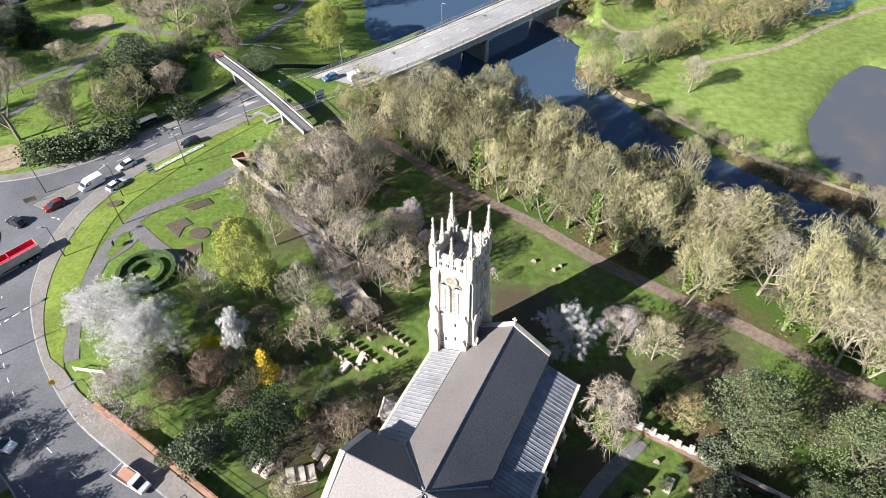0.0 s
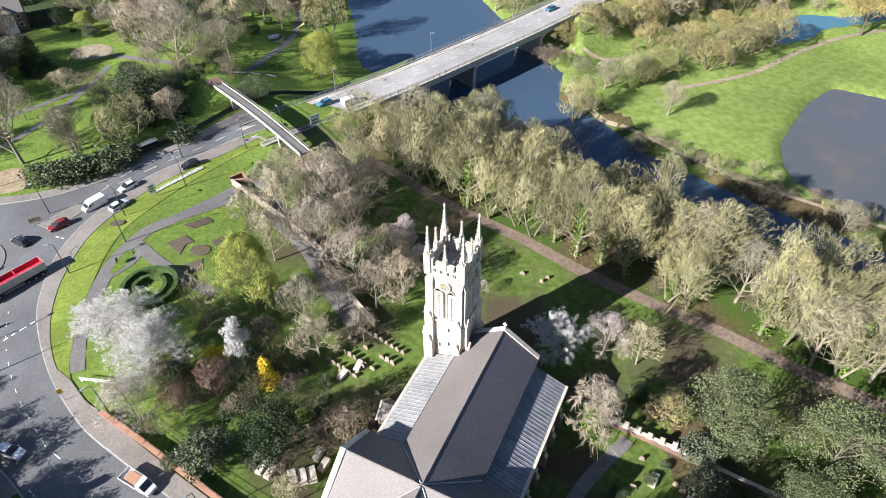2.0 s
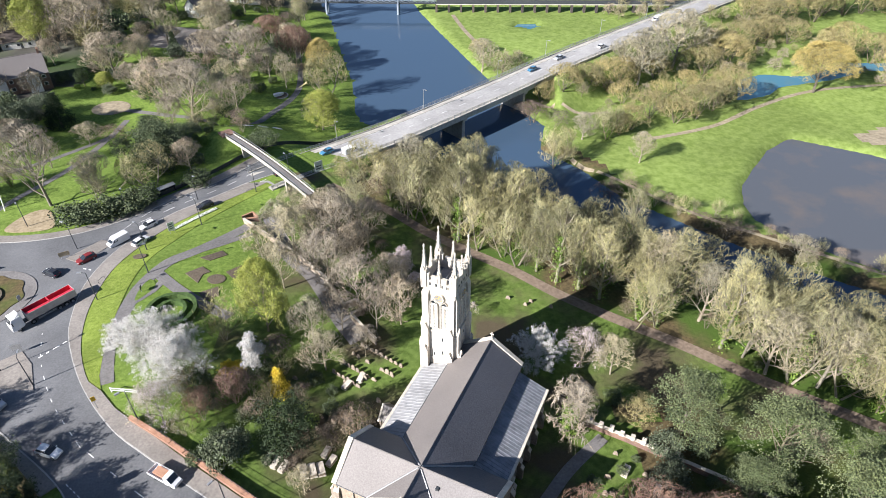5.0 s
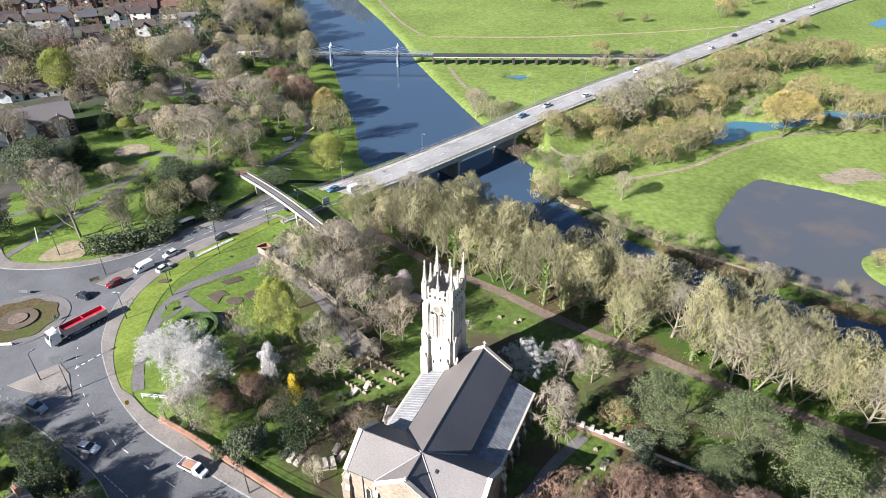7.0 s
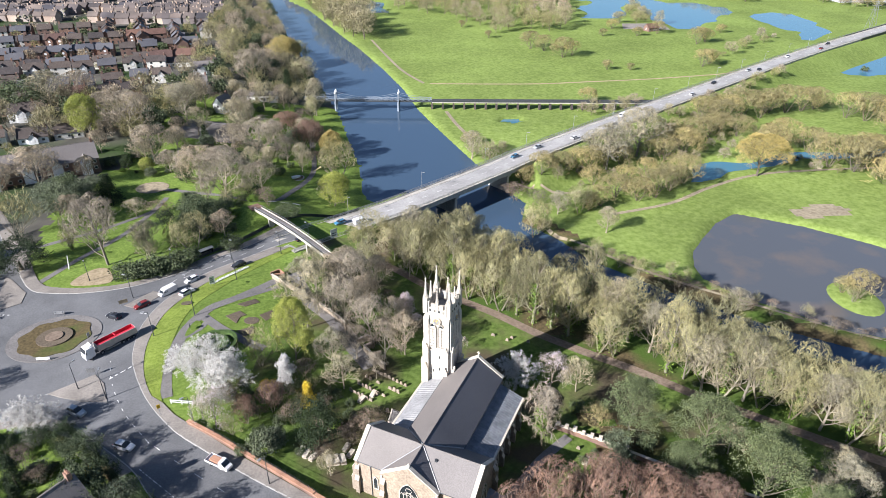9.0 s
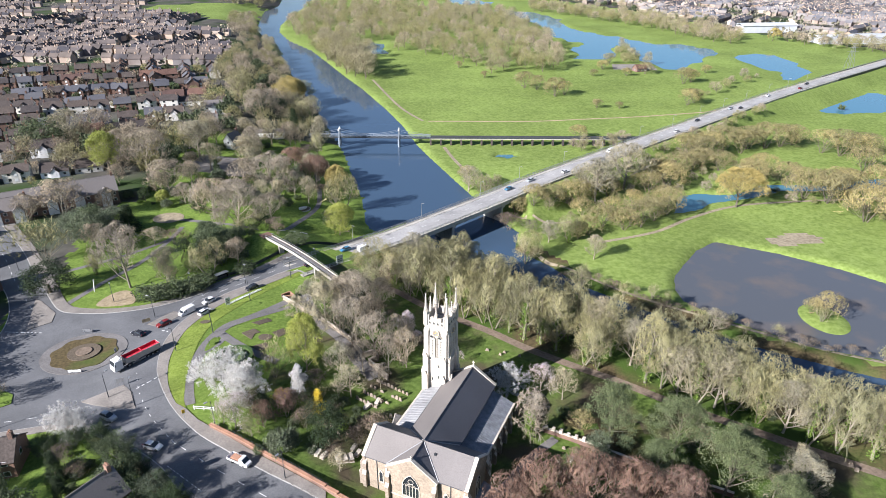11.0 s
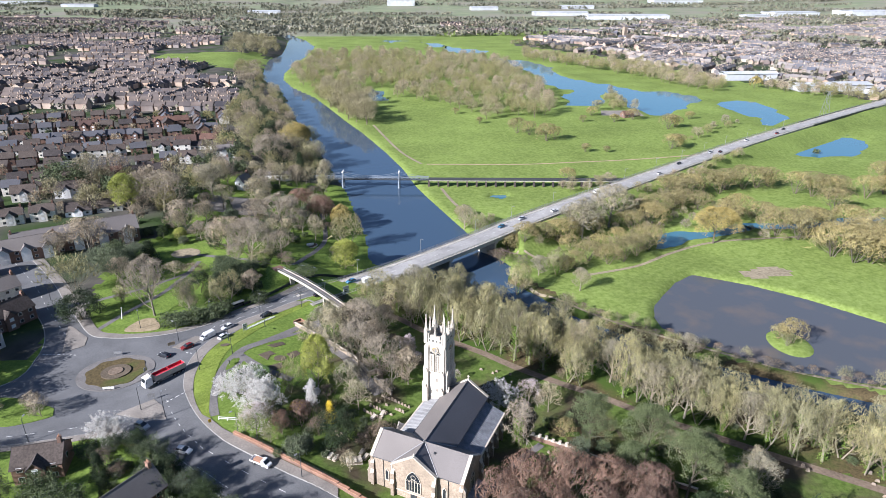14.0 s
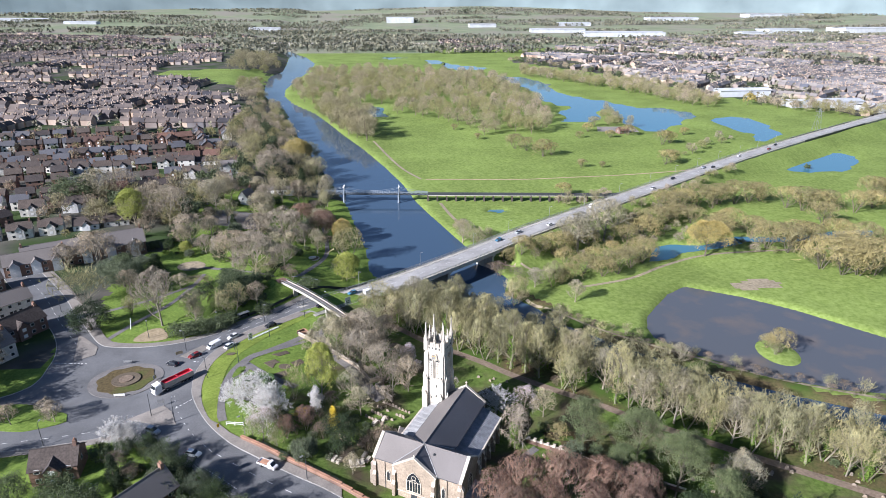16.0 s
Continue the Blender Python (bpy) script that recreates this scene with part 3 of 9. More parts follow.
patch("pavement", smooth_line(KERB_SOUTH[1:9]) + smooth_line([(-60, 34), (-69.5, 39.5), (-78, 46), (-85, 49.4), (-93, 48.6), (-103, 47), (-113, 45.5), (-135, 41.5)]), 0.16, PAVING,
      "tarmac pavement before the brick houses", "pavement", skirt=0.14)
patch("verge", smooth_line(GREEN_EDGE) + smooth_line([(-42, 125.5), (-49, 117.5), (-56.2, 107.4), (-60.5, 98.5), (-63.2, 91.5), (-64.2, 84), (-63.8, 76), (-62.4, 66), (-60.4, 57.5)]), 0.09, VERGE,
      "bright sloping grass verge of the green", "grass")

# roundabout and splitter islands
RBT = (-95.2, 81.5)


def oval(c, rx, ry, n=48, wob=0.0, rot=0.0):
    out = []
    for k in range(n):
        a = k * math.tau / n
        s = 1 + wob * math.cos(8 * a)
        x, y = rx * s * math.cos(a), ry * s * math.sin(a)
        out.append((c[0] + x * math.cos(rot) - y * math.sin(rot), c[1] + x * math.sin(rot) + y * math.cos(rot)))
    return out


island = thing("roundabout_island", Matrix(), "planted roundabout island with paved ring and clipped rings", "roundabout", kind="structure")
patch("paved_ring", oval(RBT, 11.2, 9.4), 0.17, PATH_TAR, "", parent=island, skirt=0.2)
patch("planting", oval(RBT, 8.6, 7.4, 64, 0.05), 0.30, LITTER, "", parent=island, skirt=0.2, grid=1.0)
patch("inner_ring", oval(RBT, 4.3, 3.8), 0.62, SOIL, "", parent=island, skirt=0.5, grid=1.0)
patch("centre_disc", oval(RBT, 2.1, 1.9), 0.85, EARTH, "", parent=island, skirt=0.4, grid=1.0)
for pts, lab in (([(-82.8, 94.3), (-77.7, 101.6), (-74.3, 100.1), (-78.3, 91.9)], "kerbed splitter island north of the roundabout"),
                 ([(-86, 59.6), (-77.6, 64.6), (-74, 61), (-70.8, 54.9), (-76.5, 55.6), (-82, 57.6)], "wide paved splitter island before the church"),
                 ([(-117, 93.6), (-111.8, 97.4), (-113.2, 102.6), (-121, 110), (-124, 112)], "paved splitter island at the park corner")):
    patch("traffic_island", pts, 0.17, PAVING, lab, "traffic island", skirt=0.2, grid=1.0)
patch("verge", smooth_line([(-140, 61.5), (-117.2, 57), (-110.3, 57.6), (-103.5, 61), (-105, 64.5), (-111.6, 67.1), (-122, 70), (-140, 65.5)], closed=True), 0.2, LAWN,
      "grass triangle between two road arms", "grass", skirt=0.2)

# paths of the green, as lighter tarmac bands
for pts, w, m, lab in (
        ([(-44.5, 106), (-53.4, 95), (-58.6, 90.2), (-61.8, 82), (-62.2, 74), (-61.4, 64), (-58.6, 55.5)], 2.9, PATH_TAR, "curving tarmac path across the green"),
        ([(-60.4, 87.5), (-53, 80.7), (-44.9, 75.1), (-41, 73)], 2.4, PATH_TAR, "straight tarmac path between the lawns"),
        ([(-62.2, 76.5), (-58.7, 81), (-57.4, 84.6)], 1.6, PATH_TAR, "short tarmac path on the green"),
        ([(-61, 67.5), (-55, 66.5), (-51, 64)], 1.6, PATH_TAR, "short tarmac path into the shrubs"),
        ([(-57.5, 91), (-50, 97), (-43, 103)], 1.6, PATH_TAR, "tarmac path under the wall"),
        ([(-40, 110), (-33.5, 95.5), (-26, 86), (-19.5, 73.5), (-15, 66.5)], 3.8, PATH_TAR, "grey tarmac drive beside the churchyard wall"),
        ([(-27, 125), (-17, 117), (-10.3, 112.5), (-1.5, 103), (7.6, 95), (17.2, 87.6), (26.5, 79), (37, 71), (47, 64), (61, 53), (83, 38), (120, 14)], 2.7, EARTH, "brown earth path along the foot of the tree belt"),
        ([(8, 24), (14, 30), (20, 37), (27, 43)], 2.0, PATH_TAR, "shaded churchyard path"),
        ([(71.3, 162.8), (96.3, 171.3), (117.3, 185), (141.7, 197), (170.7, 201.6), (230, 205)], 1.8, MUD, "trodden meadow path"),
        ([(36, 195), (44.8, 186.4), (53.8, 182.4), (63.6, 183)], 1.6, MUD, "pale path under the bridge"),
        ([(44, 152), (46.7, 147), (53, 141), (70, 122), (92, 105), (120, 86), (150, 72)], 1.3, MUD, "worn path by the side channel"),
        ([(2.4, 350), (-14, 390), (-38, 483)], 2.0, MUD, "straight pale path over the meadow"),
        ([(13.7, 292), (18, 270), (24.1, 247)], 2.0, MUD, "pale path beside the river bank"),
        ([(6, 349), (70, 346), (110, 350), (156, 356), (230, 372)], 2.0, REEDS, "line of dry reeds over the meadow"),
        ([(-61.6, 161.5), (-72, 168), (-90, 176), (-106, 181)], 2.2, PATH_TAR, "tarmac park path"),
        ([(-61.6, 161.5), (-55, 178), (-48, 205), (-55, 250)], 2.2, PATH_TAR, "riverside tarmac park path"),
        ([(-113, 106), (-108, 120), (-100, 140), (-98, 172)], 2.0, PATH_TAR, "tarmac park path"),
        ([(-128, 128), (-110, 142), (-98, 160)], 2.0, PATH_TAR, "tarmac park path")):
    patch("path", ribbon(pts, w), 0.07, m, lab, "path")
patch("path", oval((-106.6, 181.3), 6.2, 5.4, 32), 0.1, MUD, "round gravel circle in the park lawn", "path")
patch("car_park", [(180, 520), (220, 515), (224, 545), (186, 545)], 0.1, PAVING, "small pale car park in the meadow", "car park")
patch("car_park", [(-118, 236), (-88, 236), (-86, 262), (-116, 262)], 0.1, PAVING, "tarmac yard behind the park trees", "car park")

# painted lines
def dashes(pts, dash, gap, w, label):
    line = smooth_line(pts, 0.5)
    sh, run = Shape(), 0.0
    for a, b in zip(line, line[1:]):
        a, b = Vector(a), Vector(b)
        d = b - a
        if run % (dash + gap) < dash:
            nn = Vector((-d.y, d.x)).normalized() * w / 2
            sh.poly([(*(p), ground(p.x, p.y) + 0.07) for p in (a - nn, b - nn, b + nn, a + nn)])
        run += d.length
    return tagged(part("road_marking", sh, PAINT), label, "road marking", kind="structure")


def shifted(pts, d):
    line = smooth_line(pts, 3)
    out = []
    for i, p in enumerate(line):
        a, b = Vector(line[max(i - 1, 0)]), Vector(line[min(i + 1, len(line) - 1)])
        e = (b - a).normalized()
        out.append((p[0] - e.y * d, p[1] + e.x * d))
    return out


dashes(shifted(KERB_CHURCH[1:6], 4.8), 2.0, 4.0, 0.14, "dashed white centre line")
dashes(shifted(KERB_CHURCH[5:9], 5.0), 1.0, 2.2, 0.14, "dashed white lane line")
dashes(shifted(KERB_CHURCH[10:14], 5.2), 3.0, 3.0, 0.14, "dashed white lane line towards the bridge")
dashes(shifted(KERB_NORTH[0:4], 3.4), 3.0, 3.0, 0.14, "dashed white lane line")
dashes(shifted(KERB_NORTH[7:], 6), 2.0, 4.0, 0.16, "dashed white centre line of the town road")
dashes(shifted(KERB_SOUTH[0:5], 4.0), 2.0, 3.0, 0.14, "dashed white centre line of the side road")
dashes([(-77, 90), (-73, 88.4)], 0.6, 0.5, 0.3, "give-way line")
dashes([(-73.5, 62.5), (-70, 66.5)], 0.6, 0.5, 0.3, "give-way line")
dashes([(-57, 36), (-48, 29)], 0.5, 0.5, 0.16, "double dashed give-way line")
dashes([(-112, 92), (-123, 93)], 0.6, 0.5, 0.3, "give-way line")


# ---- the church ----
ZG = -4.5
CHURCH = pose(-3.1, 30.4, 0, 0, 0, 63.05)
church = thing("church", CHURCH, "stone church with slate roofs, lead aisles and tall pale tower", "church")


def gable_wall(u0, u1, half, z0, ze, zr, along="u"):
    """A thick wall with a pointed top, between u0 and u1."""
    sh = Shape()
    prof = [(-half, z0), (half, z0), (half, ze), (0, zr), (-half, ze)]
    s = len(sh.v)
    for u in (u0, u1):
        sh.v += [Vector((u, v, z)) if along == "u" else Vector((v, u, z)) for v, z in prof]
    n = 5
    sh.f += [[s + i, s + (i + 1) % n, s + n + (i + 1) % n, s + n + i] for i in range(n)] + [[s + 4 - i for i in range(n)], [s + n + i for i in range(n)]]
    return sh


def coping(u0, u1, half, ze, zr, along="u", lift=0.18, t=0.22):
    """Raised stones up both slopes of a gable."""
    sh = Shape()
    for sgn in (1, -1):
        k = (zr - ze) / half
        a = [(u0, sgn * (half + 0.25), ze - 0.25 * k + lift), (u1, sgn * (half + 0.25), ze - 0.25 * k + lift), (u1, 0, zr + lift), (u0, 0, zr + lift)]
        sh.slab([p if along == "u" else (p[1], p[0], p[2]) for p in a], t)
    return sh


def pointed(w, h, n=7):
    """Outline of a pointed-arch opening, w wide and h high, from its sill."""
    spring = h - w * 0.866
    right = [(w / 2 - w * (1 - math.cos(k * radians(60) / n)), spring + w * math.sin(k * radians(60) / n)) for k in range(n + 1)]
    return [(-w / 2, 0), (w / 2, 0)] + right + [(-x, y) for x, y in right[-2::-1]][:-1] + [(-w / 2, spring)]


def church_window(parent, m, w, h, lights=2, name="window"):
    """A pointed window: stone surround, dark glass, mullions and tracery ring. m: x along the wall, y up, z outward."""
    out, inn = pointed(w + 0.36, h + 0.3), pointed(w, h)
    sh, n = Shape(), len(out)
    for pts, z in ((out, 0.0), (out, 0.16), (inn, 0.16), (inn, 0.0)):
        sh.v += [m @ Vector((x, y - (0.15 if pts is out else 0), z)) for x, y in pts]
    for r in range(3):
        sh.f += [[r * n + i, r * n + (i + 1) % n, (r + 1) * n + (i + 1) % n, (r + 1) * n + i] for i in range(n)]
    frame_ob = part(name, sh, DRESSED, parent, "pointed stone window surround")
    g = Shape().poly([m @ Vector((x, y, 0.04)) for x, y in inn])
    part("glass", g, GLASS, frame_ob, "dark leaded glass")
    bars = Shape()
    spring = h - w * 0.866
    for k in range(1, lights):
        x = -w / 2 + k * w / lights
        bars.box((x - 0.06, 0, 0.05), (x + 0.06, spring + 0.35 * w * (1 - abs(2 * k / lights - 1)), 0.15), m)
    cw = w / lights
    for k in range(lights):
        cx = -w / 2 + (k + 0.5) * cw
        for sg in (1, -1):
            bars.tube(m @ Vector((cx + sg * cw / 2, spring, 0.1)), m @ Vector((cx, spring + cw * 0.7, 0.1)), 0.05, 0.05, 4)
    if lights > 2:
        for k in range(8):
            a, b = k * math.tau / 8, (k + 1) * math.tau / 8
            r = w * 0.17
            c = Vector((0, spring + w * 0.42, 0.1))
            bars.tube(m @ (c + Vector((r * math.cos(a), r * math.sin(a), 0))), m @ (c + Vector((r * math.cos(b), r * math.sin(b), 0))), 0.06, 0.06, 4)
        for sg in (1, -1):
            bars.tube(m @ Vector((sg * w / 4, spring + w * 0.18, 0.1)), m @ Vector((0, spring + w * 0.25, 0.1)), 0.05, 0.05, 4)
    part("tracery", bars, DRESSED, frame_ob, "pale stone mullions and tracery")
    return frame_ob


def facing(u, v, z, du, dv):
    """Frame on a wall at (u, v, z) that looks towards (du, dv): x along the wall, y up, z outward."""
    nrm = Vector((du, dv, 0)).normalized()
    x = Vector((0, 0, 1)).cross(nrm)
    return Matrix(((x.x, 0, nrm.x, u), (x.y, 0, nrm.y, v), (x.z, 1, nrm.z, z), (0, 0, 0, 1)))


def buttress(parent, u, v, du, dv, w, deep, h, z0=ZG, material=None, cap=True):
    """Stepped buttress with sloping weathered tops, leaning on the wall at (u, v)."""
    m = facing(u, v, z0, du, dv)
    sh = Shape()
    prof = [(0, 0), (deep, 0), (deep, h * 0.55), (deep * 0.62, h * 0.66), (deep * 0.62, h * 0.88), (0, h)]
    n = len(prof)
    for x in (-w / 2, w / 2):
        sh.v += [m @ Vector((x, y, d)) for d, y in prof]
    sh.f += [[i, (i + 1) % n, n + (i + 1) % n, n + i] for i in range(n)] + [list(range(n))[::-1], [n + i for i in range(n)]]
    ob = part("buttress", sh, material or BUFF, parent)
    if cap:
        for (d0, y0), (d1, y1) in (((deep, h * 0.55), (deep * 0.62, h * 0.66)), ((deep * 0.62, h * 0.88), (0, h))):
            c = Shape().slab([m @ Vector(p) for p in ((-w / 2 - 0.05, y0, d0 + 0.06), (w / 2 + 0.05, y0, d0 + 0.06), (w / 2 + 0.05, y1 + 0.05, d1), (-w / 2 - 0.05, y1 + 0.05, d1))], 0.1)
            part("weathering", c, DRESSED, ob, "pale sloping stone weathering")
    return ob


def cross(parent, u, v, z, s=1.0):
    sh = Shape().box((u - 0.09, v - 0.09, z), (u + 0.09, v + 0.09, z + 1.1 * s)).box((u - 0.07, v - 0.34 * s, z + 0.6 * s), (u + 0.07, v + 0.34 * s, z + 0.78 * s))
    sh.box((u - 0.2, v - 0.2, z - 0.3), (u + 0.2, v + 0.2, z + 0.05))
    part("gable_cross", sh, DRESSED, parent, "weathered stone gable cross")


def roof_slope(name, quad, t, material, parent, label="", lift=0.0):
    return part(name, Shape().slab(quad, t), material, parent, label)


RIDGE, EAVE, HALF = 8.35, 4.85, 5.5
nave = part("nave_wall", gable_wall(-5.3, 26.5, HALF - 0.25, ZG, EAVE - 0.1, RIDGE - 0.25), BUFF, church, "buff rubble stone nave walls")
trans = part("transept_wall", gable_wall(-11.4, 11.1, 4.95, ZG, EAVE - 0.1, RIDGE - 0.3, "v"), BUFF, church, "buff rubble stone transept walls")
chancel = part("chancel_gable", gable_wall(-5.9, -5.3, HALF, ZG, EAVE - 0.2, RIDGE + 0.15), BUFF, church, "buff stone east gable")
part("coping", coping(-5.98, -5.25, HALF, EAVE - 0.2, RIDGE + 0.15), DRESSED, chancel, "pale coping stones")
wgable = part("west_gable", gable_wall(26.3, 26.9, HALF, ZG, EAVE - 0.05, RIDGE + 0.15), BUFF, church)
part("coping", coping(26.25, 26.98, HALF, EAVE - 0.05, RIDGE + 0.15), DRESSED, wgable, "pale coping stones")
cross(wgable, 26.6, 0, RIDGE + 0.4)
cross(chancel, -5.6, 0, RIDGE + 0.3, 0.6)
for v0, v1 in ((10.75, 11.35), (-11.75, -11.15)):
    g = part("transept_gable", gable_wall(v0, v1, 5.15, ZG, EAVE - 0.1, RIDGE + 0.1, "v"), BUFF, church)
    part("coping", coping(v0 - 0.08, v1 + 0.08, 5.15, EAVE - 0.1, RIDGE + 0.1, "v"), DRESSED, g, "pale coping stones")

# roofs: nave and chancel slopes, cut at the valleys where they meet the transepts
OV = HALF + 0.2
zo = EAVE - 0.13
TU = 5.3
# Slopes turned from the sun get the dark slate, their shade in the colour.
for sgn, dark in ((1, SLATE), (-1, SLATE_DARK_SHADED)):
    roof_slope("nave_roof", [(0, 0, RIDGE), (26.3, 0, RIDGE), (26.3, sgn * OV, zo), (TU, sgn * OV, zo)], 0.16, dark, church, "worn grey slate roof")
    roof_slope("chancel_roof", [(0, 0, RIDGE), (-5.28, 0, RIDGE), (-5.28, sgn * OV, zo), (-TU, sgn * OV, zo)], 0.16, SLATE_DARK_SHADED if sgn < 0 else SLATE, church, "grey slate roof")
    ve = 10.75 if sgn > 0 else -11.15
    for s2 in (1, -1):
        roof_slope("transept_roof", [(0, 0, RIDGE), (0, ve, RIDGE), (s2 * TU, ve, zo), (s2 * TU, sgn * OV, zo)], 0.16, SLATE_DARK_SHADED if s2 > 0 else SLATE, church, "grey slate transept roof")
ridge_mesh = Shape().tube((0, 0, 0), (0.97, 0, 0), 0.12, 0.12, 6).mesh("ridge_tile", SLATE)
for k in range(31):
    part("ridge_tile", ridge_mesh, None, church).matrix_basis = pose(-5.2 + k * 1.01, 0, RIDGE + 0.03)
for k in range(22):
    if abs(-11.05 + k * 1.0) > 0.4:
        part("ridge_tile", ridge_mesh, None, church).matrix_basis = pose(0, -11.05 + k * 1.0, RIDGE + 0.03, 0, 0, 90)
for su in (1, -1):
    for sv in (1, -1):
        part("valley", Shape().tube((su * 0.2, sv * 0.2, RIDGE - 0.05), (su * TU, sv * OV, zo + 0.04), 0.13, 0.13, 6), LEAD, church, "pale lead valley gutter")
# gutters and downpipes
for sgn in (1, -1):
    part("gutter", Shape().tube((TU, sgn * (OV + 0.05), zo - 0.08), (26.2, sgn * (OV + 0.05), zo - 0.08), 0.08, 0.08, 6), DARK_STEEL, church, "dark iron gutter")
    for v in (6.1, 10.4):
        part("gutter", Shape().tube((-TU - 0.04, sgn * 5.75, zo - 0.08), (-TU - 0.04, sgn * 10.7, zo - 0.08), 0.07, 0.07, 6), DARK_STEEL, church) if v < 7 else None
    part("downpipe", Shape().tube((-5.05, sgn * 8.1, ZG), (-5.05, sgn * 8.1, zo - 0.1), 0.07, 0.07, 6), DARK_STEEL, church, "dark iron downpipe")

# aisles
AI, AO, ZI, ZO = 5.25, 10.45, 3.75, 1.75
# North aisle in the pale lead, south aisle in the darker, bluer one.
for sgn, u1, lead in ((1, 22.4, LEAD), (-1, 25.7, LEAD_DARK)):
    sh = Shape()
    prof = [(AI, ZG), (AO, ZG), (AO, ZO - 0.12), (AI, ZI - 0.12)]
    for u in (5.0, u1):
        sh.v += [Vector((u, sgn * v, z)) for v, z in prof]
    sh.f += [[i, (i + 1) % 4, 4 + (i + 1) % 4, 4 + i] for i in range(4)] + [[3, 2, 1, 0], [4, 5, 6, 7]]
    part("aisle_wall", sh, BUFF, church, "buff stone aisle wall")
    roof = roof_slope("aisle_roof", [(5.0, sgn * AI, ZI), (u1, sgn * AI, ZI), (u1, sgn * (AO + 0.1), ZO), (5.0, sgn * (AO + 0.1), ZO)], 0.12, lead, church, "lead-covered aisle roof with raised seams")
    n = int((u1 - 5.2) / 0.62)
    for k in range(n + 1):
        u = 5.25 + k * (u1 - 5.4) / n
        part("seam", Shape().tube((u, sgn * (AI + 0.05), ZI + 0.03), (u, sgn * (AO + 0.08), ZO + 0.03), 0.05, 0.05, 5), lead, roof)
    edge = Shape()
    edge.box((5.0, min(sgn * AO, sgn * (AO + 0.42)), ZO - 0.55), (u1, max(sgn * AO, sgn * (AO + 0.42)), ZO + 0.06))
    part("parapet", edge, DRESSED, church, "pale stone parapet course")
    m = 5 if sgn > 0 else 6
    for k in range(m):
        u = 6.9 + (u1 - 8.4) * k / (m - 1)
        if not (sgn > 0 and abs(u - 12.2) < 1.9):
            church_window(church, facing(u, sgn * AO, ZG + 1.8, 0, sgn), 1.3, 3.1, 2)
        if k < m - 1:
            buttress(church, u + (u1 - 8.4) / (m - 1) / 2, sgn * AO, 0, sgn, 0.7, 1.0, 5.2)
    for k in range(8 if sgn < 0 else 0):
        church_window(church, facing(7.2 + k * 2.5, sgn * (HALF - 0.25), ZI + 0.12, 0, sgn), 0.62, 0.75, 1, "clerestory_window")
# north porch
porch = part("porch", gable_wall(AO, AO + 2.7, 1.7, ZG, -1.2, 0.7, "v"), BUFF, church, "small gabled stone porch")
for v in porch.data.vertices:
    v.co.x += 12.2
for s2 in (1, -1):
    roof_slope("porch_roof", [(12.2, AO, 0.85), (12.2, AO + 2.8, 0.85), (12.2 + s2 * 1.95, AO + 2.8, -1.25), (12.2 + s2 * 1.95, AO, -1.25)], 0.12, SLATE, porch, "slate porch roof")
cp = coping(AO + 2.55, AO + 2.85, 1.85, -1.15, 0.85, "v")
cp.v = [Vector((p.x + 12.2, p.y, p.z)) for p in cp.v]
part("coping", cp, DRESSED, porch)
# vestry lean-to by the south transept
sh = Shape()
prof = [(-11.6, ZG), (-14.6, ZG), (-14.6, -1.9), (-11.6, -0.7)]
for u in (-4.2, 3.2):
    sh.v += [Vector((u, v, z)) for v, z in prof]
sh.f += [[i, (i + 1) % 4, 4 + (i + 1) % 4, 4 + i] for i in range(4)] + [[3, 2, 1, 0], [4, 5, 6, 7]]
vestry = part("vestry", sh, BUFF, church, "low stone vestry")
roof_slope("vestry_roof", [(-4.4, -11.7, -0.55), (3.4, -11.7, -0.55), (3.4, -14.9, -1.85), (-4.4, -14.9, -1.85)], 0.1, LEAD_DARK, vestry)

# windows of chancel and transepts, buttresses at the corners
church_window(church, facing(-5.9, 0.0, ZG + 3.3, -1, 0), 3.5, 5.6, 5, "east_window")
for sgn in (1, -1):
    church_window(church, facing(-4.95, sgn * 7.2, ZG + 3.4, -1, 0), 0.75, 3.0, 1)
    church_window(church, facing(4.95, sgn * 10.75, ZG + 3.4, 1, 0), 0.75, 2.8, 1)
    ve = 11.35 if sgn > 0 else -11.75
    church_window(church, facing(0.0, ve, ZG + 3.2, 0, sgn), 2.4, 5.2, 3)
    for u in (-4.85, 4.85):
        buttress(church, u, ve, 0, sgn, 0.75, 0.9, 8.2)
        buttress(church, math.copysign(4.95, u), ve - sgn * 0.5, math.copysign(1, u), 0, 0.75, 0.7, 8.2)
    for dz in ((-5.9, -1),):
        buttress(church, dz[0], sgn * 5.1, -1, 0, 0.75, 0.8, 8.0)
sh = Shape().box((-6.06, -HALF - 0.05, ZG + 2.55), (-5.85, HALF + 0.05, ZG + 2.75))
part("string_course", sh, DRESSED, church, "pale stone string course")
for v in (5.2, -5.56):
    part("quoin", Shape().box((-6.02, v, ZG), (-5.4, v + 0.36, EAVE - 0.5)), DRESSED, church)
part("door", Shape().box((-6.0, -0.75, ZG), (-5.85, 0.75, ZG + 2.3)), DARK_STEEL, church, "dark plank door")
part("chimney", Shape().box((-1.7, -3.5, 6.0), (-1.25, -3.05, 7.6)), DARK_STEEL, church, "short dark flue")

# ---- tower ----
TC, TV, TH = 25.35, 7.75, 2.8
tower = new("tower")
tower.parent = church


def square(h, z0, z1, sh=None, m=None):
    sh = sh or Shape()
    return sh.box((TC - h, TV - h, z0), (TC + h, TV + h, z1))


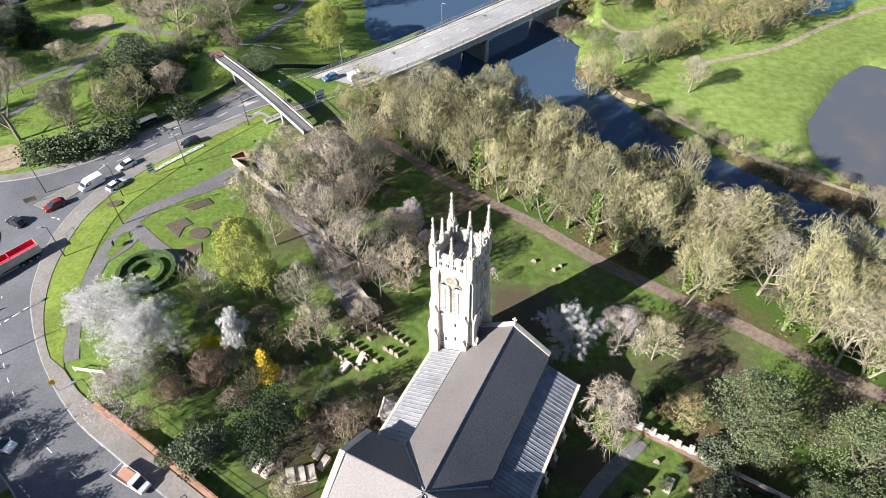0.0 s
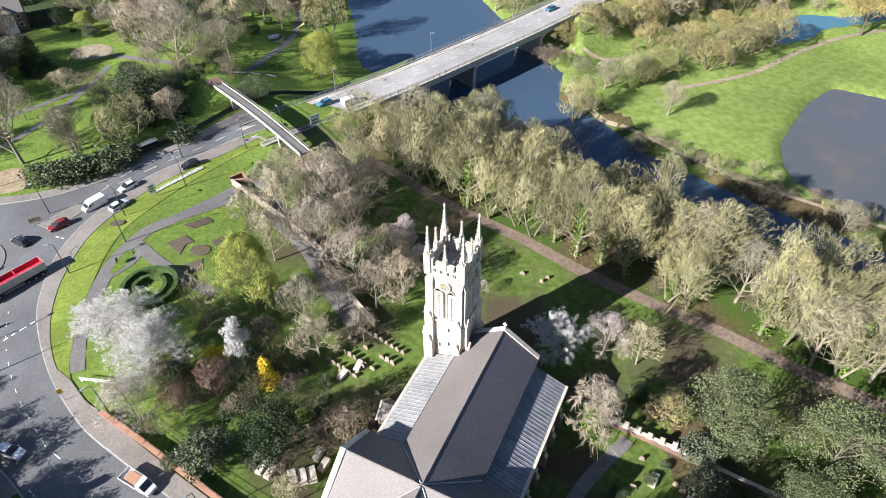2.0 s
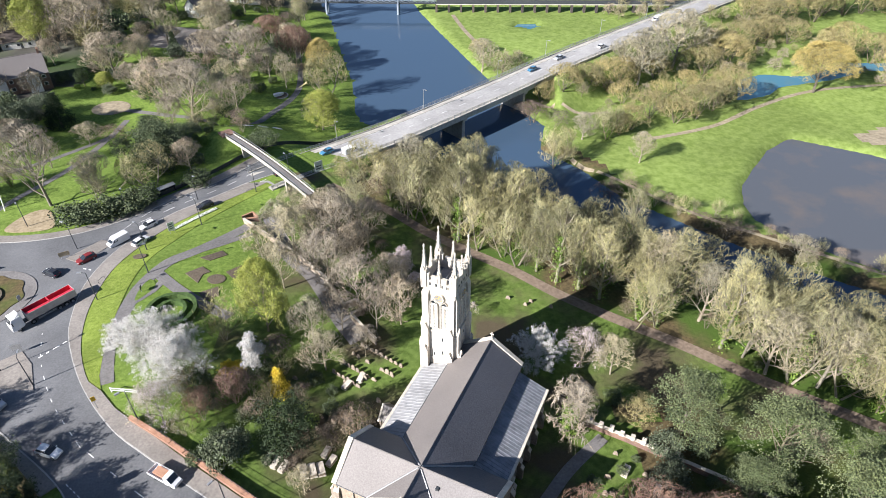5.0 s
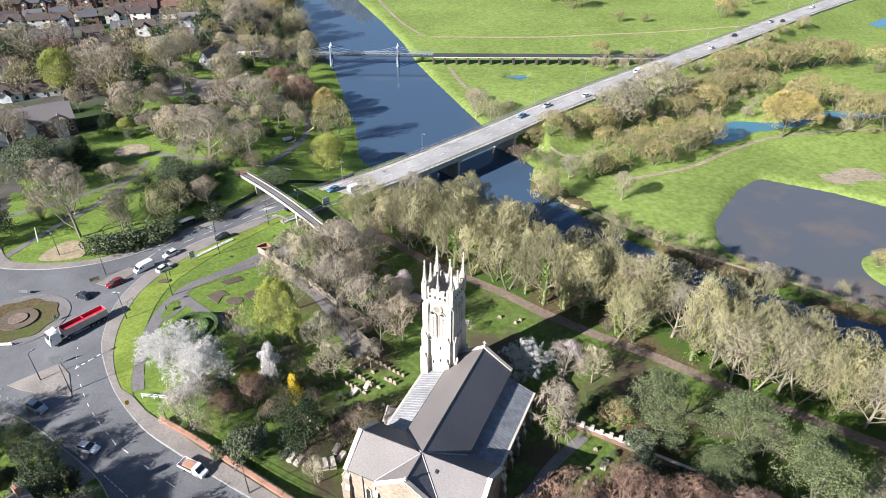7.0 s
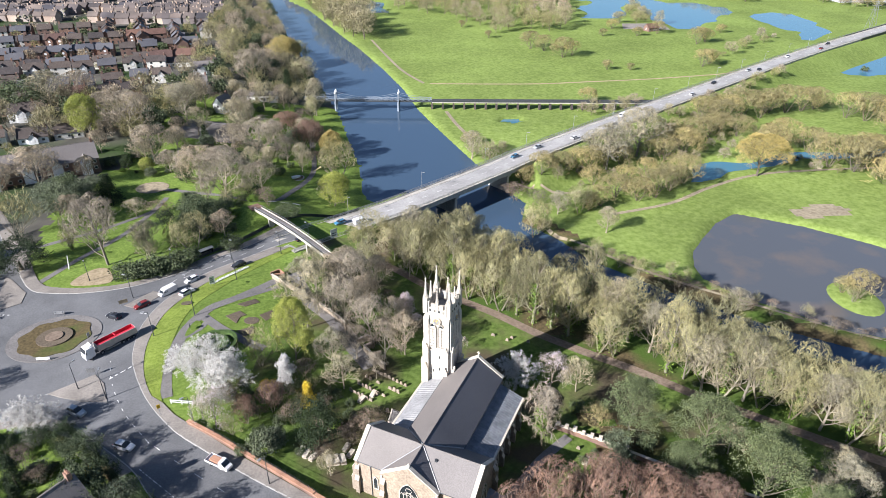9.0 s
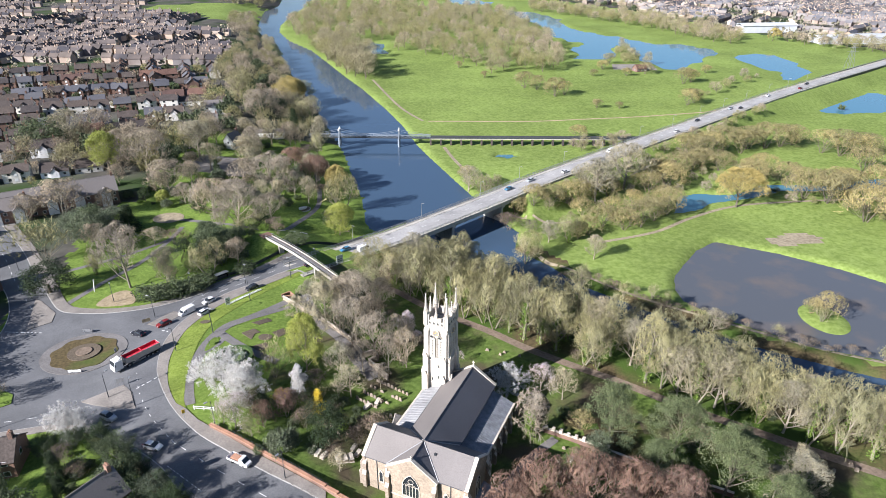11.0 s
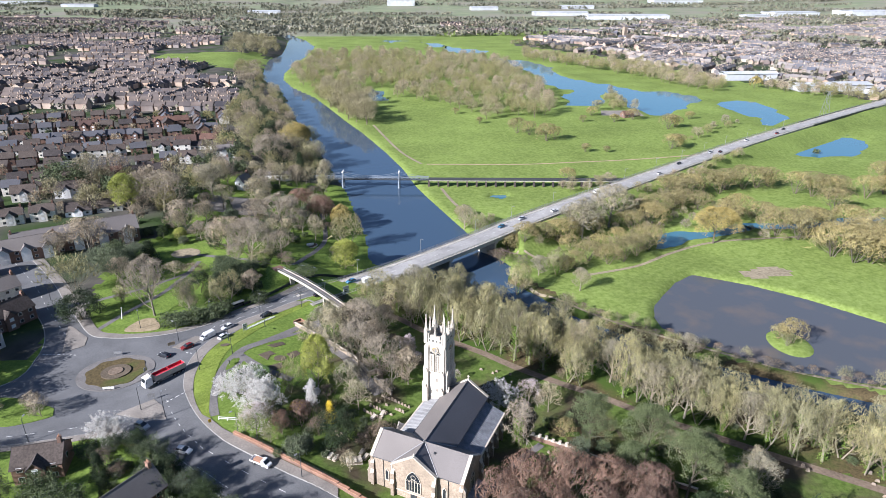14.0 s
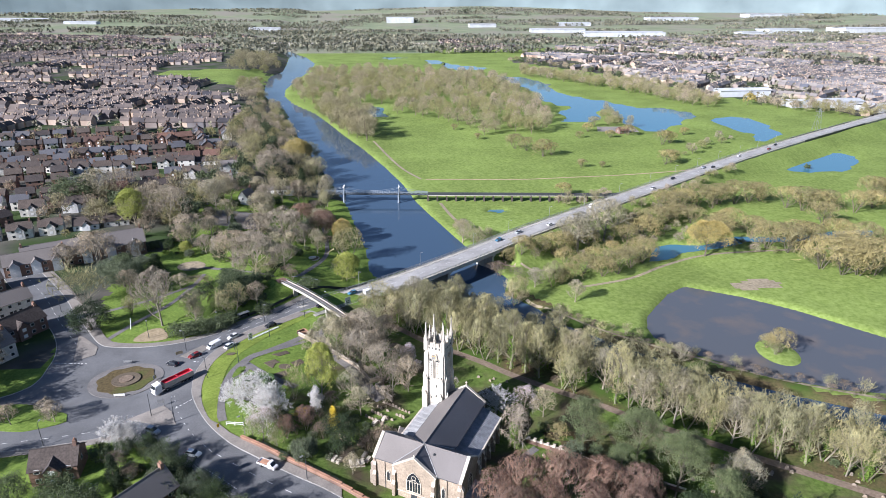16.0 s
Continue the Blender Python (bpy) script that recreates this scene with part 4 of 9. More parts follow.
def hollow(h, t, z0, z1):
    sh = Shape()
    sh.box((TC - h, TV - h, z0), (TC + h, TV - h + t, z1)).box((TC - h, TV + h - t, z0), (TC + h, TV + h, z1))
    return sh.box((TC - h, TV - h + t, z0), (TC - h + t, TV + h - t, z1)).box((TC + h - t, TV - h + t, z0), (TC + h, TV + h - t, z1))


lower = part("lower_stage", square(TH, ZG, 10.2), STONE, tower, "pale ashlar lower stage")
part("plinth", square(TH + 0.3, ZG, ZG + 1.2), STONE, tower)
upper = part("belfry_stage", square(TH - 0.12, 10.2, 19.4), STONE, tower, "pale ashlar belfry stage")
for z, e, t in ((10.1, 0.16, 0.28), (19.3, 0.18, 0.34), (3.8, 0.1, 0.22)):
    part("string_course", hollow(TH + e, 0.5, z, z + t), DRESSED, tower)
part("parapet_wall", hollow(TH + 0.02, 0.42, 19.6, 21.0), STONE, tower, "pierced stone parapet")
part("tower_roof", square(TH - 0.38, 19.4, 19.75), LEAD_DARK, tower, "dark lead tower roof")
SIDES = ((-1, 0), (1, 0), (0, 1), (0, -1))
for du, dv in SIDES:
    # stepped merlons on each side
    for k, top in ((-0.78, 22.2), (-0.30, 21.75), (0.30, 21.75), (0.78, 22.2)):
        w = 0.46
        c = Vector((TC + du * (TH - 0.19) - dv * k * TH, TV + dv * (TH - 0.19) + du * k * TH, 0))
        ex, ey = (0.21, w) if du else (w, 0.21)
        mer = part("merlon", Shape().box((c.x - ex, c.y - ey, 20.95), (c.x + ex, c.y + ey, top)), STONE, tower)
        part("merlon_cap", Shape().box((c.x - ex - 0.06, c.y - ey - 0.06, top), (c.x + ex + 0.06, c.y + ey + 0.06, top + 0.13)), DRESSED, mer)
    # Dark plates on the solid parapet draw its shaded holes.
    for k in (-0.62, -0.36, -0.12, 0.12, 0.36, 0.62):
        m = facing(TC + du * (TH + 0.025), TV + dv * (TH + 0.025), 20.1, du, dv)
        for dx in (-0.11, 0.11):
            part("piercing", Shape().box((k * 4.1 + dx - 0.08, 0.0, 0.0), (k * 4.1 + dx + 0.08, 0.55, 0.012), m), GLASS, tower) if (du, dv) in ((-1, 0), (0, -1)) else None
    # paired louvred belfry lancets under a hood
    for k in (-0.98, 0.98):
        m = facing(TC + du * (TH - 0.12), TV + dv * (TH - 0.12), 11.2, du, dv) @ pose(k, 0, 0)
        out, inn = pointed(1.62, 6.2), pointed(1.12, 5.75)
        sh, n = Shape(), len(out)
        for pts, z, dy in ((out, 0.0, 0), (out, 0.34, 0), (inn, 0.2, 0.1), (inn, 0.0, 0.1)):
            sh.v += [m @ Vector((x, y + dy, z)) for x, y in pts]
        for r in range(3):
            sh.f += [[r * n + i, r * n + (i + 1) % n, (r + 1) * n + (i + 1) % n, (r + 1) * n + i] for i in range(n)]
        win = part("belfry_window", sh, STONE, tower, "tall moulded lancet")
        # A dark sheet stands for the unlit inside behind the louvres.
        part("opening", Shape().poly([m @ Vector((x, y + 0.1, 0.02)) for x, y in inn]), GLASS, win)
        for j in range(7):
            lv = Shape().slab([m @ Vector(p) for p in ((-0.52, 0.35 + j * 0.72, 0.26), (0.52, 0.35 + j * 0.72, 0.26), (0.52, 0.82 + j * 0.72, 0.03), (-0.52, 0.82 + j * 0.72, 0.03))], 0.07)
            part("louvre", lv, STONE, win)
        part("mullion", Shape().box((-0.06, 0.1, 0.1), (0.06, 4.9, 0.3), m), DRESSED, win)
    # clock
    m = facing(TC + du * (TH - 0.1), TV + dv * (TH - 0.1), 17.9, du, dv)
    c = Shape()
    c.tube(m @ Vector((0, 0, 0)), m @ Vector((0, 0, 0.34)), 0.98, 0.92, 20)
    clock = part("clock", c, DRESSED, tower, "round clock in a moulded stone ring")
    d = Shape().tube(m @ Vector((0, 0, 0.34)), m @ Vector((0, 0, 0.37)), 0.72, 0.72, 20)
    dial = part("dial", d, LEAD_DARK, clock, "dark skeleton dial")
    for k in range(12):
        a = k * math.tau / 12
        r = Shape().box((0.5, -0.035, 0.37), (0.68, 0.035, 0.39), m @ pose(0, 0, 0, 0, 0, math.degrees(a)))
        part("hour_mark", r, AMBER_SIGN, dial)
    part("clock_arm", Shape().box((-0.03, -0.1, 0.39), (0.03, 0.6, 0.41), m @ pose(0, 0, 0, 0, 0, -20)), AMBER_SIGN, dial)
    part("clock_arm", Shape().box((-0.04, -0.1, 0.39), (0.04, 0.4, 0.41), m @ pose(0, 0, 0, 0, 0, 70)), AMBER_SIGN, dial)
    for k, z in ((0.6, 8.3), (0.6, 5.2), (-0.9, 4.4)):
        m = facing(TC + du * TH, TV + dv * TH, z, du, dv)
        slit = part("slit_window", Shape().box((k - 0.28, -0.1, 0), (k + 0.28, 1.0, 0.05), m), DRESSED, tower)
        part("glass", Shape().box((k - 0.14, 0.05, 0.05), (k + 0.14, 0.85, 0.06), m), GLASS, slit)
# angle buttresses, two at each corner, with gabled heads
for su in (1, -1):
    for sv in (1, -1):
        for du, dv in ((su, 0), (0, sv)):
            u0, v0 = TC + su * (TH if du else TH - 0.55), TV + sv * (TH if dv else TH - 0.55)
            m = facing(u0, v0, ZG, du, dv)
            sh = Shape()
            prof = [(0, 0), (1.0, 0), (1.0, 10.5), (0.62, 11.3), (0.62, 15.4), (0.3, 16.3), (0.3, 22.6), (0, 23.4)]
            n = len(prof)
            for x in (-0.5, 0.5):
                sh.v += [m @ Vector((x, y, d)) for d, y in prof]
            sh.f += [[i, (i + 1) % n, n + (i + 1) % n, n + i] for i in range(n)] + [list(range(n))[::-1], [n + i for i in range(n)]]
            bt = part("buttress", sh, STONE, tower)
            for d, y in ((0.62, 15.4), (1.0, 10.5)):
                gb = Shape()
                b0 = len(gb.v)
                gb.v += [m @ Vector(p) for p in ((-0.55, y - 0.1, d + 0.08), (0.55, y - 0.1, d + 0.08), (0, y + 1.2, d + 0.08), (-0.55, y - 0.1, d - 0.5), (0.55, y - 0.1, d - 0.5), (0, y + 1.2, d - 0.5))]
                gb.f += [[0, 1, 2], [5, 4, 3], [0, 3, 4, 1], [1, 4, 5, 2], [2, 5, 3, 0]]
                part("buttress_gable", gb, DRESSED, bt)
# pinnacles


def pinnacle(u, v, z0, w, shaft, top, name):
    sh = Shape()
    sh.box((u - w, v - w, z0), (u + w, v + w, z0 + shaft))
    for su in (1, -1):
        for sv in (1, -1):
            sh.tube((u + su * w, v + sv * w, z0), (u + su * w, v + sv * w, z0 + shaft + 0.2), 0.09, 0.07, 5)
    pin = part(name, sh, STONE, tower, "slender stone pinnacle")
    sp = Shape().tube((u, v, z0 + shaft), (u, v, top), w * 1.0, 0.05, 4)
    spire = part("spirelet", sp, STONE, pin)
    steps = 6
    for k in range(steps):
        f = (k + 0.5) / steps
        r = w * (1 - f) + 0.06
        z = z0 + shaft + f * (top - z0 - shaft)
        for a in range(4):
            x, y = math.cos(a * math.pi / 2 + 0.785) * r, math.sin(a * math.pi / 2 + 0.785) * r
            part("crocket", Shape().box((u + x - 0.07, v + y - 0.07, z), (u + x + 0.07, v + y + 0.07, z + 0.13)), STONE, spire)
    for du, dv in SIDES:
        m = facing(u + du * w, v + dv * w, z0 + shaft - 0.55, du, dv)
        g = Shape()
        g.v += [m @ Vector(p) for p in ((-w, 0, 0.05), (w, 0, 0.05), (0, 1.15, 0.05), (-w, 0, -0.1), (w, 0, -0.1), (0, 1.15, -0.1))]
        g.f += [[0, 1, 2], [5, 4, 3], [0, 3, 4, 1], [1, 4, 5, 2], [2, 5, 3, 0]]
        part("gablet", g, DRESSED, pin)
    fin = Shape().box((u - 0.13, v - 0.13, top - 0.1), (u + 0.13, v + 0.13, top + 0.1)).tube((u, v, top), (u, v, top + 0.35), 0.05, 0.03, 5)
    part("finial", fin, STONE, spire)
    return pin


for su in (1, -1):
    for sv in (1, -1):
        pn = pinnacle(TC + su * 2.55, TV + sv * 2.55, 19.6, 0.42, 3.4, 27.4, "corner_pinnacle")
        if su > 0 and sv < 0:
            vane = Shape().tube((TC + 2.55, TV - 2.55, 27.4), (TC + 2.55, TV - 2.55, 28.3), 0.03, 0.03, 5).box((TC + 2.1, TV - 2.57, 28.0), (TC + 3.0, TV - 2.53, 28.2))
            part("weather_vane", vane, DARK_STEEL, pn, "small dark weather vane")
for du, dv in SIDES:
    pinnacle(TC + du * 2.62, TV + dv * 2.62, 20.8, 0.24, 1.6, 25.2, "middle_pinnacle")
for k in range(3):
    part("roof_beam", Shape().box((TC - 2.3, TV - 1.5 + k * 1.4, 19.78), (TC + 2.3, TV - 1.35 + k * 1.4, 19.95)), LEAD, tower)


# ---- trees ----
def bent(rng, d, amount):
    return (d + Vector((rng.uniform(-1, 1), rng.uniform(-1, 1), rng.uniform(-1, 1))) * amount).normalized()


def blade(sh, rng, p, d, length, width):
    side = d.cross(Vector((rng.uniform(-1, 1), rng.uniform(-1, 1), rng.uniform(-1, 1))))
    side = side.normalized() * width / 2 if side.length > 1e-4 else Vector((width / 2, 0, 0))
    s = len(sh.v)
    sh.v += [p - side, p + side, p + d * length]
    sh.f.append([s, s + 1, s + 2])


def leaf(sh, rng, p, size):
    a = Vector((rng.gauss(0, 1), rng.gauss(0, 1), rng.gauss(0, 1))).normalized()
    b = a.orthogonal().normalized()
    b.rotate(Matrix.Rotation(rng.uniform(0, 6.28), 3, a))
    c = a.cross(b)
    s = len(sh.v)
    sh.v += [p - b * size * 0.5, p + c * size * 0.45, p + b * size * 0.5, p - c * size * 0.45]
    sh.f.append([s, s + 1, s + 2, s + 3])


def limbs(seed, h, r, deep=3, first=0.22, boughs=8, mid=5, small=5, twigs=14, tw=0.07, tl=0.9, up=0.35, droop=0.0, stems=1, bend=0.7, dome=True):
    """Trunk and limbs as one shape, twigs as another, with the tips of the twigs."""
    rng = random.Random(seed)
    wood, fine, tips = Shape(), Shape(), []

    def run(p, d, length, rad, lev):
        seg = 3 if lev < 2 else 2
        q, spots = p, []
        for k in range(seg):
            d = bent(rng, d, 0.10 + 0.06 * lev)
            d = (d + Vector((0, 0, (up if lev else 0.3) * 0.35 - droop * lev * 0.3))).normalized()
            e = q + d * length / seg
            r0, r1 = rad * (1 - 0.75 * k / seg), rad * (1 - 0.75 * (k + 1) / seg)
            if lev <= deep:
                wood.tube(q, e, r0, r1, 6 if lev == 0 else 4 if lev == 1 else 3, False)
            spots.append((q, e, d))
            q = e
        if lev == 3:
            if deep < 3:
                blade(fine, rng, p, (q - p).normalized(), (q - p).length, rad * 2.2)
            for k in range(twigs):
                a, b, dd = spots[rng.randrange(len(spots))]
                t = bent(rng, dd, bend)
                t = (t + Vector((0, 0, up * 0.4 - droop))).normalized()
                o = a.lerp(b, rng.random())
                ln = tl * rng.uniform(0.5, 1.2)
                blade(fine, rng, o, t, ln, tw)
                tips.append(o + t * ln * 0.8)
            return
        count = (boughs, mid, small)[lev]
        for k in range(count):
            f = (first if lev == 0 else 0.25) + (1 - (first if lev == 0 else 0.25)) * (k + rng.random()) / count
            i = min(int(f * seg), seg - 1)
            a, b, dd = spots[i]
            o = a.lerp(b, f * seg - i)
            az = k * 2.4 + rng.uniform(-0.5, 0.5)
            side = dd.orthogonal().normalized()
            side.rotate(Matrix.Rotation(az, 3, dd))
            open_ = (1.15 - 0.75 * f) if lev == 0 else rng.uniform(0.55, 0.95)
            c = (dd * math.cos(open_) + side * math.sin(open_)).normalized()
            if lev == 0:
                ln = r * (1.15 - 0.25 * abs(f - 0.55)) * rng.uniform(0.85, 1.15)
            else:
                ln = length * rng.uniform(0.45, 0.65)
            run(o, c, ln, rad * (0.5 if lev == 0 else 0.55) * (1 - 0.4 * f), lev + 1)

    for s in range(stems):
        a = s * 6.28 / max(stems, 1) + rng.random()
        base = Vector((0.25 * math.cos(a), 0.25 * math.sin(a), -0.3)) if stems > 1 else Vector((0, 0, -0.4))
        lean = Vector((0.35 * math.cos(a), 0.35 * math.sin(a), 1)).normalized() if stems > 1 else Vector((0.03, 0.02, 1)).normalized()
        run(base, lean, h * (0.82 if stems == 1 else rng.uniform(0.62, 0.8)), h * (0.021 if stems == 1 else 0.013), 0)
    # crowns grow into a rounded outline
    if dome:
        mid_z, rz, rr = h * 0.56, h * 0.46, r * 1.02
        for pts in (wood.v, fine.v, tips):
            for p in pts:
                if p.z > mid_z * 0.4:
                    k = math.sqrt((p.x * p.x + p.y * p.y) / rr ** 2 + ((p.z - mid_z) / rz) ** 2)
                    lump = 1 + 0.10 * math.sin(3.1 * math.atan2(p.y, p.x) + seed) * math.sin(5 * p.z / h + seed)
                    if k > 0.72 * lump:
                        g = (0.72 + 0.32 * math.tanh((k / lump - 0.72) / 0.32)) * lump / k
                        p.x, p.y, p.z = p.x * g, p.y * g, mid_z + (p.z - mid_z) * g
    return wood, fine, tips


def clumps(seed, h, r, n, per, size, shape="round", low=0.15, spread=0.9):
    """Leaf clumps over the outer part of a crown."""
    rng = random.Random(seed)
    sh = Shape()
    for k in range(n):
        a, t = rng.uniform(0, 6.28), rng.random()
        if shape == "cone":
            z = h * (low + (1 - low) * t ** 1.15)
            rr = r * (1 - t) ** 0.8 * rng.uniform(0.55, 1.05) + 0.15
        elif shape == "tiers":
            z = h * (low + (1 - low) * (math.floor(t * 6) + rng.uniform(0, 0.35)) / 6)
            rr = r * (1.05 - 0.75 * (z / h)) * rng.uniform(0.25, 1.0)
        else:
            ph = math.acos(rng.uniform(-0.75, 1))
            k2 = rng.uniform(0.62, 1.0) * (1 + 0.22 * math.sin(3 * a + seed) * math.sin(2 * ph + seed))
            z = h * (0.5 + low / 2) + h * (0.5 - low / 2) * math.cos(ph) * k2
            rr = r * math.sin(ph) * k2
        c = Vector((rr * math.cos(a), rr * math.sin(a), z))
        flat = 0.35 if shape == "tiers" else 0.75
        for j in range(per):
            leaf(sh, rng, c + Vector((rng.gauss(0, spread), rng.gauss(0, spread), rng.gauss(0, spread * flat))), size * rng.uniform(0.6, 1.3))
    return sh


def bole(h, rad, n=3):
    sh, p = Shape(), Vector((0, 0, -0.4))
    for k in range(n):
        q = Vector((0.05 * k * h / 10, 0.03 * k, h * (k + 1) / n))
        sh.tube(p, q, rad * (1 - 0.22 * k), rad * (1 - 0.22 * (k + 1)), 7, False)
        p = q
    return sh


TREES = {}


def species(kind, label, category, bark, parts_list):
    """Meshes of one kind of tree; parts_list: (name, shape, material)."""
    TREES[kind] = [label, category, [(n, s.mesh(n, m)) for n, s, m in parts_list]]


def bare(kind, label, seed, h, r, bark, twig, blossom=None, bsize=0.2, bper=1, ivy=0, **kw):
    wood, fine, tips = limbs(seed, h, r, **kw)
    pl = [("trunk", wood, bark), ("crown", fine, twig)]
    rng = random.Random(seed)
    if blossom:
        sh = Shape()
        for p in tips:
            for _ in range(bper):
                leaf(sh, rng, p + Vector((rng.gauss(0, 0.22), rng.gauss(0, 0.22), rng.gauss(0, 0.22))), bsize * rng.uniform(0.6, 1.3))
        pl.append(("blossom", sh, blossom))
    if ivy:
        sh = Shape()
        for _ in range(ivy):
            z = h * rng.uniform(0.0, 0.6)
            a, q = rng.uniform(0, 6.28), abs(rng.gauss(0.5, 0.5))
            leaf(sh, rng, Vector((q * math.cos(a), q * math.sin(a), z)), 0.3)
        pl.append(("ivy", sh, LEAF_IVY))
    species(kind, label, "tree", bark, pl)


bare("olive_a", "bare riverside tree with olive spring twigs", 11, 15, 4.2, BARK_PALE, TWIG_OLIVE, stems=2, first=0.2, boughs=8, mid=7, small=5, twigs=13, tw=0.05, tl=1.1, bend=0.6, up=0.6, ivy=300, deep=2)
bare("olive_b", "bare riverside tree with olive-tan twigs", 12, 16, 4.0, BARK_PALE, TWIG_OLIVE, first=0.16, boughs=13, mid=8, small=5, twigs=13, tw=0.05, tl=1.1, bend=0.6, up=0.75, ivy=500, deep=2)
bare("olive_c", "tall bare tree with dense tan twigs", 13, 13, 4.7, BARK_PALE, TWIG_PALE, first=0.15, boughs=13, mid=8, small=5, twigs=13, tw=0.05, tl=1.1, bend=0.6, up=0.55, deep=2)
bare("olive_d", "bare ivy-clad tree with yellowish twigs", 14, 13, 4.2, BARK, TWIG_OLIVE, stems=3, first=0.2, boughs=7, mid=6, small=5, twigs=13, tw=0.05, tl=1.1, bend=0.6, up=0.6, ivy=1100, deep=2)
bare("brown_a", "broad bare tree with grey-brown twigs", 21, 13, 6.3, BARK_PALE, TWIG_BROWN, boughs=13, mid=7, small=6, twigs=15, tw=0.062, tl=1.0, up=0.4, bend=0.62, first=0.18, deep=2)
bare("brown_b", "large bare tree with fine brown twigs", 22, 14, 6.5, BARK_PALE, TWIG_BROWN, boughs=13, mid=7, small=6, twigs=15, tw=0.062, tl=1.0, up=0.5, bend=0.62, first=0.18, deep=2)
bare("russet", "bare tree with dense russet twigs", 23, 12, 5.4, BARK_PALE, TWIG_RED, stems=3, first=0.15, boughs=8, mid=6, small=5, twigs=14, tw=0.06, tl=1.4, up=0.85, bend=0.42, deep=2)
bare("pale", "bare tree with pale arching twigs", 24, 10, 4.7, BARK_PALE, TWIG_PALE, boughs=11, mid=7, small=6, twigs=13, tw=0.055, tl=0.95, up=0.4, bend=0.6, deep=2)
bare("shrub", "leafless shrub with fan of tan stems", 25, 4.6, 3.2, BARK_PALE, TWIG_OLIVE, stems=7, boughs=5, mid=3, small=2, twigs=9, tw=0.06, tl=0.8, up=0.7, deep=1, dome=False)
bare("thicket", "tangled brown leafless shrub", 26, 5.0, 3.6, BARK, TWIG_DARK, stems=4, boughs=5, mid=4, small=4, twigs=6, tw=0.06, tl=1.1, up=0.35, bend=0.6, deep=1)
bare("white_blossom", "spreading tree in full white blossom", 31, 9, 6.2, BARK, TWIG_BROWN, BLOSSOM_WHITE, 0.2, 7, boughs=10, mid=6, small=5, twigs=11, tw=0.045, tl=0.8, up=0.15, deep=2, dome=False)
bare("magnolia", "narrow shrub in white bloom", 32, 6, 1.8, BARK, TWIG_BROWN, BLOSSOM_WHITE, 0.2, 6, boughs=8, mid=4, small=4, twigs=8, tw=0.05, tl=0.6, up=0.7, deep=2, dome=False)
bare("pink_blossom", "small tree in pale pink blossom", 33, 7, 3.6, BARK, TWIG_BROWN, BLOSSOM_PINK, 0.17, 2, boughs=9, mid=5, small=5, twigs=11, tw=0.05, tl=0.7, up=0.4, deep=2)
bare("early_blossom", "bare tree with faint pinkish blossom", 34, 8, 4.6, BARK, TWIG_PALE, BLOSSOM_PINK, 0.14, 1, boughs=9, mid=5, small=5, twigs=11, tw=0.05, tl=0.8, up=0.3, deep=2)
bare("lime_tree", "tree in fresh yellow-green leaf", 35, 12, 4.3, BARK_PALE, TWIG_OLIVE, LEAF_LIME, 0.19, 5, boughs=12, mid=6, small=5, twigs=12, tw=0.05, tl=1.2, up=0.4, first=0.12, deep=2)
bare("yellow_willow", "weeping willow in bright yellow leaf", 36, 13, 5.4, BARK, TWIG_OLIVE, LEAF_WILLOW, 0.17, 7, boughs=12, mid=6, small=5, twigs=12, tw=0.06, tl=1.6, up=0.3, droop=0.12, deep=2)
bare("weeper", "weeping tan tree hung with ivy", 37, 9.5, 4.0, BARK_PALE, TWIG_BROWN, boughs=12, mid=6, small=5, twigs=18, tw=0.06, tl=1.1, up=0.2, droop=0.25, ivy=3600, deep=2)
species("holm_a", "broad evergreen tree with grey-green foliage", "tree", BARK, [("trunk", bole(4, 0.4), BARK), ("crown", clumps(41, 10, 5.2, 150, 42, 0.32, spread=0.62), LEAF_GREEN)])
species("holm_b", "dense rounded evergreen tree", "tree", BARK, [("trunk", bole(4, 0.4), BARK), ("crown", clumps(42, 9, 5.6, 150, 42, 0.32, spread=0.62), LEAF_GREEN)])
species("holm_grey", "evergreen tree with dusty grey-green foliage", "tree", BARK, [("trunk", bole(3, 0.3), BARK), ("crown", clumps(43, 8, 4.6, 170, 42, 0.28, spread=0.55), LEAF_GREY)])
def pine(kind, label, seed, h, r):
    wood, fine, tips = limbs(seed, h, r, deep=1, first=0.28, boughs=17, mid=4, small=2, twigs=3, up=0.25)
    rng, sh = random.Random(seed), Shape()
    for p in tips:
        for _ in range(34):
            leaf(sh, rng, p + Vector((rng.gauss(0, 0.5), rng.gauss(0, 0.5), rng.gauss(0, 0.3))), 0.22 * rng.uniform(0.6, 1.3))
    species(kind, label, "tree", BARK, [("trunk", wood, BARK), ("crown", sh, LEAF_PINE)])


pine("pine_a", "broad pine with grey-green needles", 71, 14, 5.4)
pine("pine_b", "spreading pine with tufted grey-green crown", 72, 14, 5.8)
species("yew", "dark dense churchyard yew", "tree", BARK, [("trunk", bole(3, 0.4), BARK), ("crown", clumps(44, 10, 4.6, 170, 44, 0.26, low=0.04, spread=0.5), LEAF_DARK)])
species("cedar", "dark cedar with flat tiers of foliage", "tree", BARK, [("trunk", bole(10, 0.5), BARK), ("crown", clumps(45, 12, 7.5, 220, 46, 0.32, "tiers", 0.2, 0.7), LEAF_GREEN)])
species("conifer", "dark narrow pointed conifer", "tree", BARK, [("trunk", bole(8, 0.25), BARK), ("crown", clumps(46, 11, 2.8, 170, 40, 0.25, "cone", 0.05, 0.4), LEAF_DARK)])
